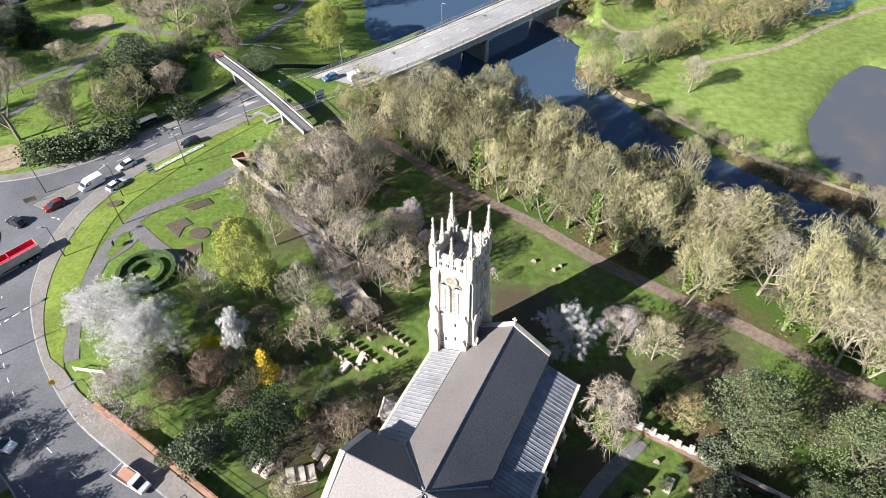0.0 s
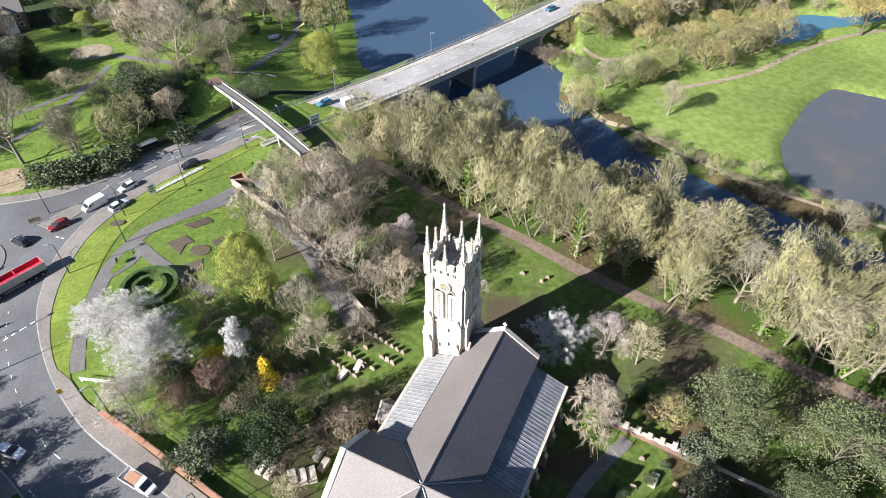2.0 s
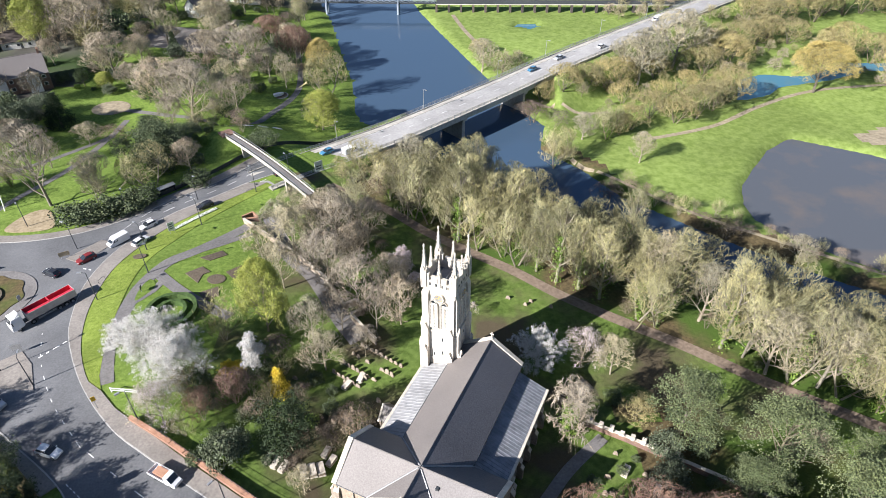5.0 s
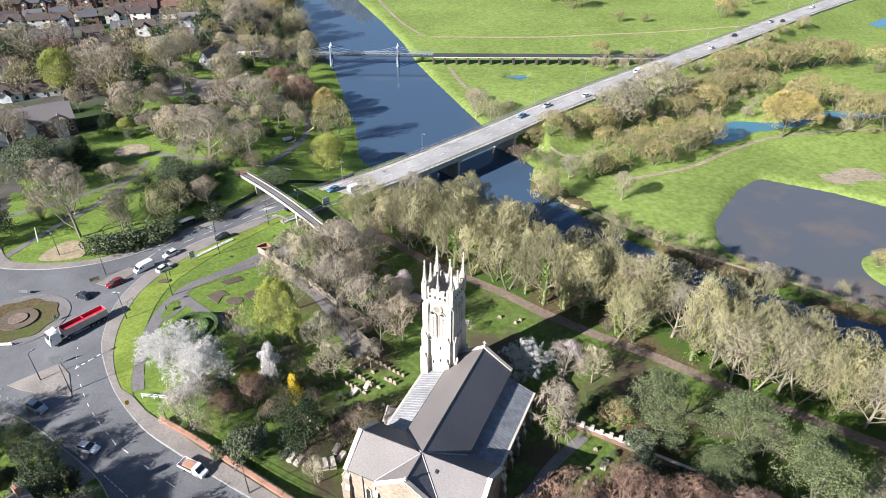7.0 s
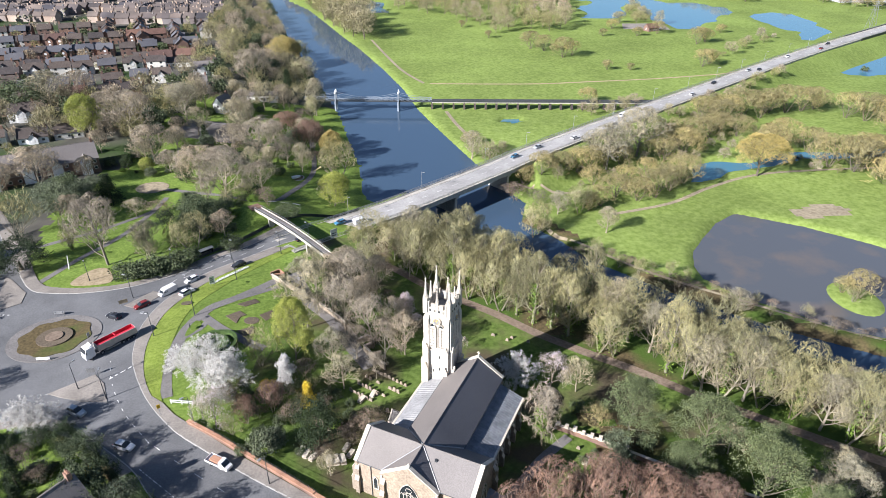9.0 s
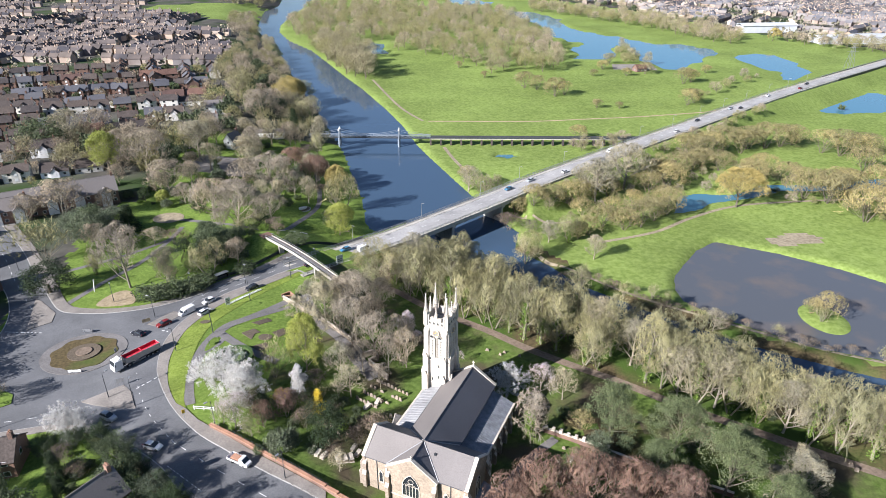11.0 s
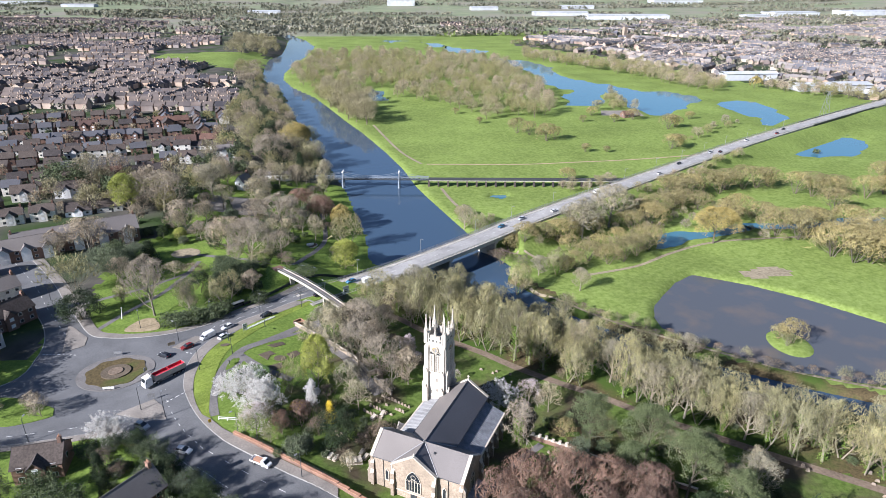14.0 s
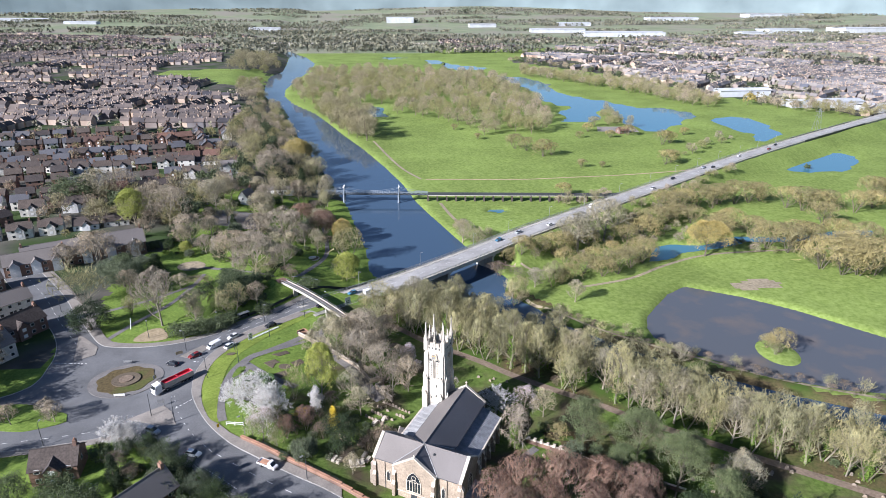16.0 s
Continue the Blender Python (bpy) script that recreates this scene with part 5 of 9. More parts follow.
species("gold_conifer", "golden clipped conifer in the churchyard", "shrub", BARK, [("trunk", bole(2, 0.15), BARK), ("crown", clumps(47, 4.8, 1.5, 110, 26, 0.26, "cone", 0.03, 0.28), LEAF_GOLD)])
species("grey_shrub", "grey-green rounded evergreen shrub", "shrub", BARK, [("trunk", bole(1, 0.12), BARK), ("crown", clumps(48, 4.4, 2.9, 110, 28, 0.30, low=0.0, spread=0.42), LEAF_GREY)])
species("green_shrub", "glossy bright green shrub", "shrub", BARK, [("trunk", bole(0.8, 0.1), BARK), ("crown", clumps(49, 2.6, 1.7, 80, 22, 0.24, low=0.0, spread=0.3), LEAF_IVY)])
species("dark_shrub", "dark rounded evergreen shrub", "shrub", BARK, [("trunk", bole(0.8, 0.1), BARK), ("crown", clumps(50, 2.6, 1.8, 80, 22, 0.24, low=0.0, spread=0.3), LEAF_GREEN)])
species("forsythia", "yellow flowering forsythia bush", "shrub", BARK, [("trunk", bole(0.6, 0.08), BARK), ("crown", clumps(51, 2.2, 1.7, 80, 22, 0.2, low=0.0, spread=0.32), YELLOW_BLOOM)])


def far_tree(kind, label, seed, h, r, bark, twig):
    wood, fine, tips = limbs(seed, h, r, deep=1, first=0.12, boughs=8, mid=4, small=2, twigs=4, tw=0.3, tl=1.3, up=0.6)
    rng = random.Random(seed)
    for q in clumps(seed, h, r, 54, 20, 0.02, low=0.1, spread=0.8).v[::4]:
        d = Vector((q.x * 0.8, q.y * 0.8, max(q.z - h * 0.3, 0) + 1.5)).normalized()
        blade(fine, rng, q, bent(rng, d, 0.6), rng.uniform(0.8, 1.4), 0.2)
    species(kind, label, "tree", bark, [("trunk", wood, bark), ("crown", fine, twig)])


# lighter meshes for trees that stand far off
far_tree("far_olive", "distant bare tree with olive twigs", 61, 11, 5.4, BARK, TWIG_FAR)
far_tree("far_tan", "distant bare tree with tan twigs", 62, 13, 4.8, BARK, TWIG_FAR_TAN)
far_tree("far_brown", "distant bare tree with brown twigs", 63, 12, 5.6, BARK, TWIG_BROWN)
species("far_green", "distant dark evergreen tree", "tree", BARK, [("trunk", bole(4, 0.3), BARK), ("crown", clumps(64, 9, 4.2, 60, 14, 0.9, spread=0.7), LEAF_GREEN)])
bare("far_gold", "distant willow in yellow leaf", 65, 12, 6.0, BARK, TWIG_OLIVE, LEAF_WILLOW, 0.7, 1, deep=1, boughs=9, mid=4, small=4, twigs=7, tw=0.2, tl=1.4, up=0.3)
bare("willow_bush", "broad bare willow with yellowish-olive twigs", 66, 9, 5.4, BARK, TWIG_WILLOW, stems=4, first=0.12, boughs=6, mid=5, small=4, twigs=10, tw=0.085, tl=1.2, up=0.6, bend=0.6, deep=1)
bare("willow_tan", "many-stemmed bare willow with tan twigs", 67, 8.5, 4.8, BARK, TWIG_WILLOW, stems=5, first=0.12, boughs=5, mid=5, small=4, twigs=10, tw=0.085, tl=1.2, up=0.7, bend=0.6, deep=1)
for kind in ("willow_bush", "willow_tan"):
    TREES[kind][1] = "willow"
for kind in ("pine_a", "pine_b", "yew", "cedar", "conifer", "holm_a", "holm_b", "holm_grey"):
    TREES[kind][1] = "evergreen tree"
PROTO = {}
tree_rng = random.Random(5)


def plant(kind, x, y, scale=1.0, tall=1.0, group=""):
    label, category, meshes = TREES[kind]
    m = pose(x, y, ground(x, y), 0, 0, tree_rng.uniform(0, 360)) @ Matrix.Diagonal((scale, scale, scale * tall, 1))
    if kind not in PROTO:
        ob = thing(category.replace(" ", "_"), m, label, category, group)
        for n, me in meshes:
            part(n, me, None, ob)
        PROTO[kind] = ob
        return ob
    ob = PROTO[kind]
    keep, ob.matrix_basis = ob.matrix_basis.copy(), Matrix()
    c = copy_thing(ob, m)
    ob.matrix_basis = keep
    return tagged(c, group=group)


def scatter(kinds, poly, gap, seed, lo, hi, group, avoid=()):
    """Trees at random in an outline, gap metres apart at least."""
    rng, placed = random.Random(seed), []
    xs, ys = [p[0] for p in poly], [p[1] for p in poly]
    for _ in range(int((max(xs) - min(xs)) * (max(ys) - min(ys)) / gap ** 2 * 5)):
        x, y = rng.uniform(min(xs), max(xs)), rng.uniform(min(ys), max(ys))
        if not inside(np.array(x), np.array(y), poly) or any((x - a) ** 2 + (y - b) ** 2 < gap * gap for a, b in placed):
            continue
        if any((x - a) ** 2 + (y - b) ** 2 < q * q for a, b, q in avoid) or ground(x, y) < -14.6:
            continue
        placed.append((x, y))
        plant(rng.choice(kinds), x, y, rng.uniform(lo, hi), rng.uniform(0.9, 1.1), group)


def joined_trees(name, label, spots):
    """Trees past counting, as one mesh; spots: kind, x, y, scale, turn, tallness."""
    vs, fs, mi, mats, base = [], [], [], [], 0
    for kind, x, y, s, a, t in spots:
        for _, me in TREES[kind][2]:
            co = np.empty(len(me.vertices) * 3)
            me.vertices.foreach_get("co", co)
            co = co.reshape(-1, 3) * (s, s, s * t)
            vs.append(np.stack([x + co[:, 0] * math.cos(a) - co[:, 1] * math.sin(a), y + co[:, 0] * math.sin(a) + co[:, 1] * math.cos(a), ground(x, y) + co[:, 2]], 1))
            if me.materials[0] not in mats:
                mats.append(me.materials[0])
            k = mats.index(me.materials[0])
            for p in me.polygons:
                fs.append([i + base for i in p.vertices])
                mi.append(k)
            base += len(co)
    me = bpy.data.meshes.new(name)
    me.from_pydata(np.concatenate(vs), [], fs)
    for m in mats:
        me.materials.append(m)
    me.polygons.foreach_set("material_index", np.array(mi, np.int32))
    return tagged(new(name, me), label, "trees", kind="stuff")


def wood_of(name, label, kinds, poly, gap, seed, lo, hi, avoid=()):
    """A far wood or thicket, too many trees to count, joined in one."""
    rng, placed, spots = random.Random(seed), [], []
    xs, ys = [p[0] for p in poly], [p[1] for p in poly]
    for _ in range(int((max(xs) - min(xs)) * (max(ys) - min(ys)) / gap ** 2 * 5)):
        x, y = rng.uniform(min(xs), max(xs)), rng.uniform(min(ys), max(ys))
        if not inside(np.array(x), np.array(y), poly) or any((x - a) ** 2 + (y - b) ** 2 < gap * gap for a, b in placed):
            continue
        if any((x - a) ** 2 + (y - b) ** 2 < q * q for a, b, q in avoid) or ground(x, y) < -14.6:
            continue
        placed.append((x, y))
        s, a, t = rng.uniform(lo, hi), rng.uniform(0, 6.28), rng.uniform(0.85, 1.1)
        spots.append((rng.choice(kinds), x, y, s, a, t))
    return joined_trees(name, label, spots) if spots else None


# belt of trees between the earth path and the side channel
belt_rng, belt_back = random.Random(8), []
BELT_LINE = smooth_line(EARTH_PATH[1:], 1.0)
for off, each, lo, hi, far_end, start in ((3.0, 4.3, 1.05, 1.3, 150, 0), (8.5, 4.8, 1.05, 1.3, 150, 3), (15.5, 7.0, 1.0, 1.25, 70, 1), (22.0, 8.5, 0.9, 1.1, 14, 4)):
    run = -float(start)
    for (ax, ay), (bx, by) in zip(BELT_LINE, BELT_LINE[1:]):
        leg = math.hypot(bx - ax, by - ay)
        run += leg
        if run < each:
            continue
        run = belt_rng.uniform(-1.6, 1.2)
        nx, ny, o = -(by - ay) / leg, (bx - ax) / leg, off + belt_rng.uniform(-1.3, 1.3)
        if bx < far_end and belt_rng.random() > 0.06:
            one = (belt_rng.choice(("olive_a", "olive_b", "olive_c", "olive_a", "olive_b", "olive_d")), bx + nx * o, by + ny * o, belt_rng.uniform(lo, hi))
            if off > 12:
                belt_back.append((*one, belt_rng.uniform(0, 6.28), belt_rng.uniform(0.9, 1.1)))
            else:
                plant(*one, belt_rng.uniform(0.9, 1.1), "tree belt above the side channel")
joined_trees("belt_wood", "back rows of olive-twigged trees on the channel bank", belt_back)
scatter(("thicket", "shrub", "dark_shrub", "thicket"), [(x + 1.6, y + 2.0) for x, y in EARTH_PATH[1:-1]] + [(x + 12, y + 16) for x, y in EARTH_PATH[-2:0:-1]], 6.5, 9, 0.4, 0.7, "undergrowth of the tree belt")


# trees and shrubs of the churchyard and the green
for kind, x, y, size, tall in (
        ("lime_tree", -32.9, 69.3, 1.04, 1.3),
        ("pale", -32, 82.5, 0.9, 1.3),
        ("white_blossom", -56.5, 62.8, 0.5, 1.0),
        ("white_blossom", -50.8, 59.9, 0.74, 1.05),
        ("white_blossom", -45.6, 58.5, 0.58, 1.05),
        ("white_blossom", -45.2, 54.1, 0.65, 1.05),
        ("shrub", -40.4, 66.6, 1.09, 1.28),
        ("pale", -23.6, 66.2, 0.93, 1.14),
        ("pale", -20.6, 59.4, 0.97, 0.9),
        ("thicket", -28.8, 60.5, 1, 1.3),
        ("magnolia", -32.4, 58.3, 1.02, 1.3),
        ("forsythia", -37.4, 58, 0.97, 1.08),
        ("forsythia", -35.9, 58.5, 0.76, 1.3),
        ("russet", -34.8, 51.1, 0.62, 1),
        ("thicket", -32.5, 52.6, 0.93, 1.3),
        ("gold_conifer", -27.6, 53.4, 1.04, 1.3),
        ("yew", -23.8, 41.6, 0.95, 1.3),
        ("thicket", -13.6, 43.4, 1.21, 1.3),
        ("thicket", -17.9, 41.9, 0.76, 1.3),
        ("grey_shrub", -34, 39.1, 0.98, 1.3),
        ("grey_shrub", -32.2, 41.5, 0.74, 1.3),
        ("early_blossom", -45.2, 46, 1.02, 1.17)):
    plant(kind, x, y, size, tall, "churchyard trees")
for kind, x, y, size, tall in (
        ("early_blossom", -48.6, 48.5, 0.56, 1.29),
        ("russet", -39.2, 47.3, 0.49, 1.23),
        ("thicket", -43.7, 52.3, 0.9, 1.3),
        ("dark_shrub", -41.4, 53.5, 1.31, 1.3),
        ("thicket", -30, 47.4, 0.79, 1.3),
        ("dark_shrub", -39.1, 50.1, 0.89, 1.25),
        ("pale", -20.8, 33.8, 0.5, 1.14),
        ("dark_shrub", -30.7, 57.7, 1.01, 1.15),
        ("pale", -30.3, 90.9, 1.45, 1.0),
        ("pale", -38.5, 93.0, 0.9, 1.0),
        ("brown_b", -22.2, 93.6, 1.2, 0.95),
        ("brown_b", -14.9, 73.7, 0.95, 1.1),
        ("brown_a", -22.1, 81.3, 1.05, 1.1),
        ("brown_a", -7, 70.9, 0.75, 1.2),
        ("brown_a", -11.8, 69.8, 0.61, 1.3),
        ("pink_blossom", -7, 84.5, 0.87, 1.3),
        ("pink_blossom", -4, 80.9, 0.51, 1.3),
        ("olive_a", -17.2, 105.9, 1.2, 0.9),
        ("brown_b", -10.7, 117.4, 0.85, 0.81),
        ("olive_a", -16.9, 127.8, 1.28, 0.65),
        ("olive_c", -9.4, 125, 1.09, 0.7)):
    plant(kind, x, y, size, tall, "churchyard trees")
for kind, x, y, size, tall in (
        ("olive_b", -1.5, 119.5, 1.22, 0.65),
        ("olive_d", -22.5, 125.2, 0.85, 0.81),
        ("weeper", 21, 43.7, 1.06, 1.3),
        ("white_blossom", 18.6, 59.0, 0.62, 0.85),
        ("early_blossom", 26.2, 58.7, 0.95, 1.1),
        ("pale", 31.6, 56.9, 0.79, 1.12),
        ("early_blossom", 7.3, 73.4, 0.3, 1.3),
        ("pale", 73.2, 24.8, 1.22, 0.84)):
    plant(kind, x, y, size, tall, "churchyard trees")
# Yews at y 4 to 12 are added out of view to cast shade.
for kind, x, y, size, tall in (
        ("pine_a", 39.2, 42.3, 1.04, 1.0), ("pine_b", 51.0, 35.0, 1.1, 1.0), ("pine_a", 57.0, 24.0, 1.1, 1.05), ("pine_b", 63.0, 33.0, 0.85, 0.9),
        ("russet", 19.5, 22.0, 1.18, 1.0), ("russet", 28.5, 22.5, 1.25, 0.95), ("russet", 37.5, 21.5, 1.18, 0.9), ("russet", 46.5, 20.0, 1.06, 0.95), ("russet", 23.5, 15.5, 1.0, 1.0), ("russet", 33.5, 14.5, 1.0, 1.0), ("russet", 43.0, 13.0, 1.0, 1.0), ("yew", 56.0, 12.0, 1.1, 1.1), ("yew", 66.0, 12.0, 1.0, 1.1), ("yew", 76.0, 8.0, 1.1, 1.1), ("yew", 49.0, 6.0, 1.2, 1.1),
        ("dark_shrub", 30.5, 50.5, 0.9, 1.0), ("yew", 75.0, 22.0, 0.7, 0.8), ("willow_tan", 33.5, 46.5, 0.72, 0.8), ("pale", 68.0, 24.5, 0.8, 1.0), ("russet", 13.0, 19.0, 1.05, 1.0), ("russet", 16.0, 11.0, 1.15, 1.0), ("yew", 4.0, 4.0, 1.4, 1.1), ("yew", 28.0, 5.0, 1.3, 1.1)):
    plant(kind, x, y, size, tall, "churchyard trees")

for kind, x, y, size, tall in (
        ("brown_b", -27, 99, 0.95, 0.9), ("pale", -36, 100.5, 1.0, 1.0), ("brown_a", -17, 88, 0.9, 1.0), ("brown_a", -26, 87.5, 0.85, 1.0), ("brown_b", -15, 97, 0.9, 0.95), ("brown_a", -9, 78.5, 0.75, 1.1),
        ("brown_b", -18.5, 69.5, 0.6, 1.1), ("pale", -24.5, 105.5, 0.95, 1.0), ("olive_c", -6, 108, 0.8, 0.9), ("brown_a", -13.5, 62.5, 0.5, 1.1), ("pale", -33.5, 108, 0.8, 0.9)):
    plant(kind, x, y, size, tall, "churchyard trees")
scatter(("thicket", "dark_shrub", "thicket", "green_shrub", "shrub"), [(-49, 50), (-43, 57.5), (-30, 60.5), (-17, 56), (-9, 47), (-12, 40), (-26, 37.5), (-38, 39), (-46, 43.5)], 3.9, 97, 0.5, 0.85, "churchyard undergrowth", [(-12.5, 52, 5), (-27.6, 53.4, 2.2), (-37, 58, 2.5), (-23.8, 41.6, 3), (-16, 38, 3.5)])
scatter(("dark_shrub", "thicket", "thicket"), [(-27, 84), (-20, 76), (-5, 66), (-2, 78), (-12, 100), (-24, 108)], 5.0, 98, 0.4, 0.75, "churchyard undergrowth", [(-33.5, 95.5, 4), (-26, 86, 3.5), (-19.5, 73.5, 3.5)])

# Low dark shrubs added in place of shade on the ground south of the church.
scatter(("dark_shrub", "thicket", "dark_shrub"), [(9, 20), (16, 17), (36, 37), (30, 42), (22, 36)], 3.4, 99, 0.35, 0.6, "churchyard undergrowth", [(14, 30, 2), (20, 37, 2.4)])

# Undergrowth added also to darken ground that lies in tree shade.
scatter(("dark_shrub", "thicket", "dark_shrub", "grey_shrub"), [(34, 32), (48, 22), (70, 8), (84, 14), (70, 30), (48, 44), (38, 48)], 5.2, 100, 0.55, 1.0, "churchyard undergrowth", [(39.2, 42.3, 3), (51, 35, 3), (57, 24, 3)])
for kind, x, y, size, tall in (("pine_b", 45.5, 29.0, 0.8, 0.9), ("pine_a", 65.0, 17.0, 0.9, 0.95), ("pale", 58.0, 37.5, 0.75, 1.0), ("pale", 76.0, 30.0, 0.8, 1.0)):
    plant(kind, x, y, size, tall, "churchyard trees")

# trees of the park, the banks and the pond
for kind, x, y, size, tall in (
        ("brown_a", -96.6, 117.3, 1.58, 1.05),
        ("olive_c", -85.7, 121.8, 1.22, 0.74),
        ("olive_a", -72.4, 123, 1.43, 0.65),
        ("cedar", -74.9, 137.9, 1.48, 0.69),
        ("brown_b", -72.3, 160.1, 1.8, 0.79),
        ("brown_a", -87, 178.9, 1.74, 0.74),
        ("brown_a", -63.5, 178.9, 1.31, 0.7),
        ("holm_grey", -125.6, 155.1, 1.63, 0.91),
        ("conifer", -116.4, 167.1, 1.57, 0.65),
        ("holm_grey", -125.2, 171.5, 1.41, 0.65),
        ("pale", -102.2, 153.9, 1.02, 0.65),
        ("thicket", -94, 152.7, 1.56, 0.7),
        ("yew", -121.5, 116.1, 1.67, 0.65),
        ("dark_shrub", -84.9, 110.3, 2.36, 0.65),
        ("dark_shrub", -75.8, 114.7, 2.36, 0.65),
        ("dark_shrub", -73.5, 117.9, 2.2, 0.69),
        ("dark_shrub", -80.8, 112.3, 2.36, 0.72),
        ("dark_shrub", -88.1, 110.4, 2.19, 0.65),
        ("lime_tree", -113.6, 196.6, 0.69, 0.73),
        ("brown_a", -113.2, 205.5, 1.58, 0.78),
        ("yew", -122.4, 199.2, 0.54, 1.3),
        ("brown_b", -132.5, 230, 2.14, 0.73)):
    plant(kind, x, y, size, tall, "park and meadow trees")
for kind, x, y, size, tall in (
        ("lime_tree", -151.5, 233.8, 1.74, 0.93),
        ("olive_c", -105.9, 241.3, 1.55, 0.65),
        ("olive_c", -116, 258.3, 2.18, 0.65),
        ("brown_a", -69.5, 213.8, 2.3, 0.65),
        ("olive_c", -89.9, 250, 1.88, 0.65),
        ("russet", -52, 228.5, 1.43, 0.94),
        ("russet", -66.3, 253.3, 1.46, 0.66),
        ("olive_c", -52.4, 205.5, 0.98, 1),
        ("olive_a", -36.2, 198.2, 1.77, 0.66),
        ("yellow_willow", -41, 222, 0.95, 1.08),
        ("lime_tree", -35.1, 172.4, 1.38, 0.78),
        ("yellow_willow", -92.8, 391.9, 2.1, 0.65),
        ("conifer", -76.5, 316.5, 1.38, 0.96),
        ("olive_c", -56.7, 286.2, 1.25, 1.22),
        ("olive_a", -70.3, 339.8, 1.96, 0.65),
        ("brown_a", -97.3, 325.8, 2.04, 0.73),
        ("olive_b", -111, 344.2, 2.45, 0.65),
        ("brown_a", -145.2, 175.3, 1.8, 0.72),
        ("dark_shrub", -62.1, 126.3, 1.86, 0.83),
        ("dark_shrub", -77.7, 138.2, 2.39, 0.65),
        ("shrub", -134, 138.2, 2.77, 0.8)):
    plant(kind, x, y, size, tall, "park and meadow trees")
for kind, x, y, size, tall in (
        ("holm_a", -47.5, 144.5, 0.88, 0.65),
        ("olive_c", -187.1, 271.9, 2.44, 0.65),
        ("holm_a", -200.8, 271.7, 2.57, 0.65),
        ("brown_b", -181.3, 290.4, 1.72, 0.65),
        ("olive_a", 38.7, 149.1, 1.46, 0.73),
        ("olive_c", 49.9, 163.7, 1.06, 0.65),
        ("olive_d", 57.9, 163.4, 1.15, 0.83),
        ("olive_c", 64.4, 148.1, 0.95, 0.8),
        ("olive_c", 89.9, 99.1, 0.88, 0.67),
        ("yellow_willow", 143, 196.4, 2.03, 0.65),
        ("thicket", 76.2, 109.9, 1.29, 0.95),
        ("thicket", 36.2, 179.7, 2.17, 0.65),
        ("thicket", 43.5, 173.5, 1.49, 0.68),
        ("thicket", 50.4, 130.3, 1.44, 0.91),
        ("olive_c", 22.3, 223.6, 1.51, 0.65),
        ("pale", 80, 208.9, 2.3, 0.68),
        ("willow_bush", 130.0, 104.0, 1.05, 0.95), ("willow_tan", 127.0, 107.5, 0.7, 0.9),
        ("shrub", 127.5, 102.5, 0.9, 0.8)):
    plant(kind, x, y, size, tall, "park and meadow trees")


# ---- road bridge and causeway ----
DECK_LINE = smooth_line(CAUSEWAY, 2.5)
DECK_Z = -5.75


def deck_z(x):
    return -5.15 + (DECK_Z + 5.15) * float(step(-46, -10, np.array(x)))


def along_deck(off_a, off_b, dz, thick, line, lift=None):
    """A band of the deck between two offsets from the centre line."""
    sh, n = Shape(), len(line)
    for i, p in enumerate(line):
        a, b = Vector(line[max(i - 1, 0)]), Vector(line[min(i + 1, n - 1)])
        d = (b - a).normalized()
        nn = Vector((-d.y, d.x))
        z = deck_z(p[0]) + dz
        for o, zz in ((off_a, z), (off_b, z), (off_b, z - thick), (off_a, z - thick)):
            sh.v.append(Vector((p[0] + nn.x * o, p[1] + nn.y * o, zz)))
    for i in range(n - 1):
        s = 4 * i
        sh.f += [[s + k, s + 4 + k, s + 4 + (k + 1) % 4, s + (k + 1) % 4] for k in range(4)]
    sh.f += [[0, 1, 2, 3], [4 * n - 1, 4 * n - 2, 4 * n - 3, 4 * n - 4]]
    return sh


bridge = thing("road_bridge", Matrix(), "pale concrete road bridge over the river with steel parapets", "bridge")
part("carriageway", along_deck(3.9, -3.9, 0, 0.5, DECK_LINE), DECK, bridge, "pale grey carriageway")
for sg in (1, -1):
    part("footway", along_deck(*sorted((sg * 3.9, sg * 5.9), reverse=True), 0.14, 0.6, DECK_LINE), CONCRETE, bridge, "pale concrete footway")
    part("edge_beam", along_deck(*sorted((sg * 5.9, sg * 6.3), reverse=True), 0.30, 1.7, DECK_LINE), CONCRETE, bridge, "pale concrete edge beam")
    for w0, w1 in ((3.72, 3.84), (0.06, -0.06)):
        if sg > 0 or w0 > 1:
            if w0 < 1:
                for k in range(0, 300, 3):
                    if k < len(DECK_LINE) - 2:
                        part("centre_dash", along_deck(0.07, -0.07, 0.012, 0.02, DECK_LINE[k:k + 2]), PAINT, bridge)
            else:
                part("edge_line", along_deck(*sorted((sg * w0, sg * w1), reverse=True), 0.012, 0.02, DECK_LINE), PAINT, bridge)
    for h in (0.55, 0.85, 1.15):
        part("rail", along_deck(*sorted((sg * 6.05, sg * 6.13), reverse=True), 0.3 + h, 0.09, DECK_LINE), STEEL, bridge)
    post = None
    for i in range(0, min(len(DECK_LINE) - 1, 90)):
        a, b = Vector(DECK_LINE[i]), Vector(DECK_LINE[i + 1])
        d = (b - a).normalized()
        p = a + Vector((-d.y, d.x)) * sg * 6.09
        if post is None:
            post = Shape().box((-0.06, -0.06, 0), (0.06, 0.06, 1.25)).mesh("parapet_post", STEEL)
        ob = part("parapet_post", post, None, bridge)
        ob.matrix_basis = pose(p.x, p.y, deck_z(p.x) + 0.25, 0, 0, math.degrees(math.atan2(d.y, d.x)))
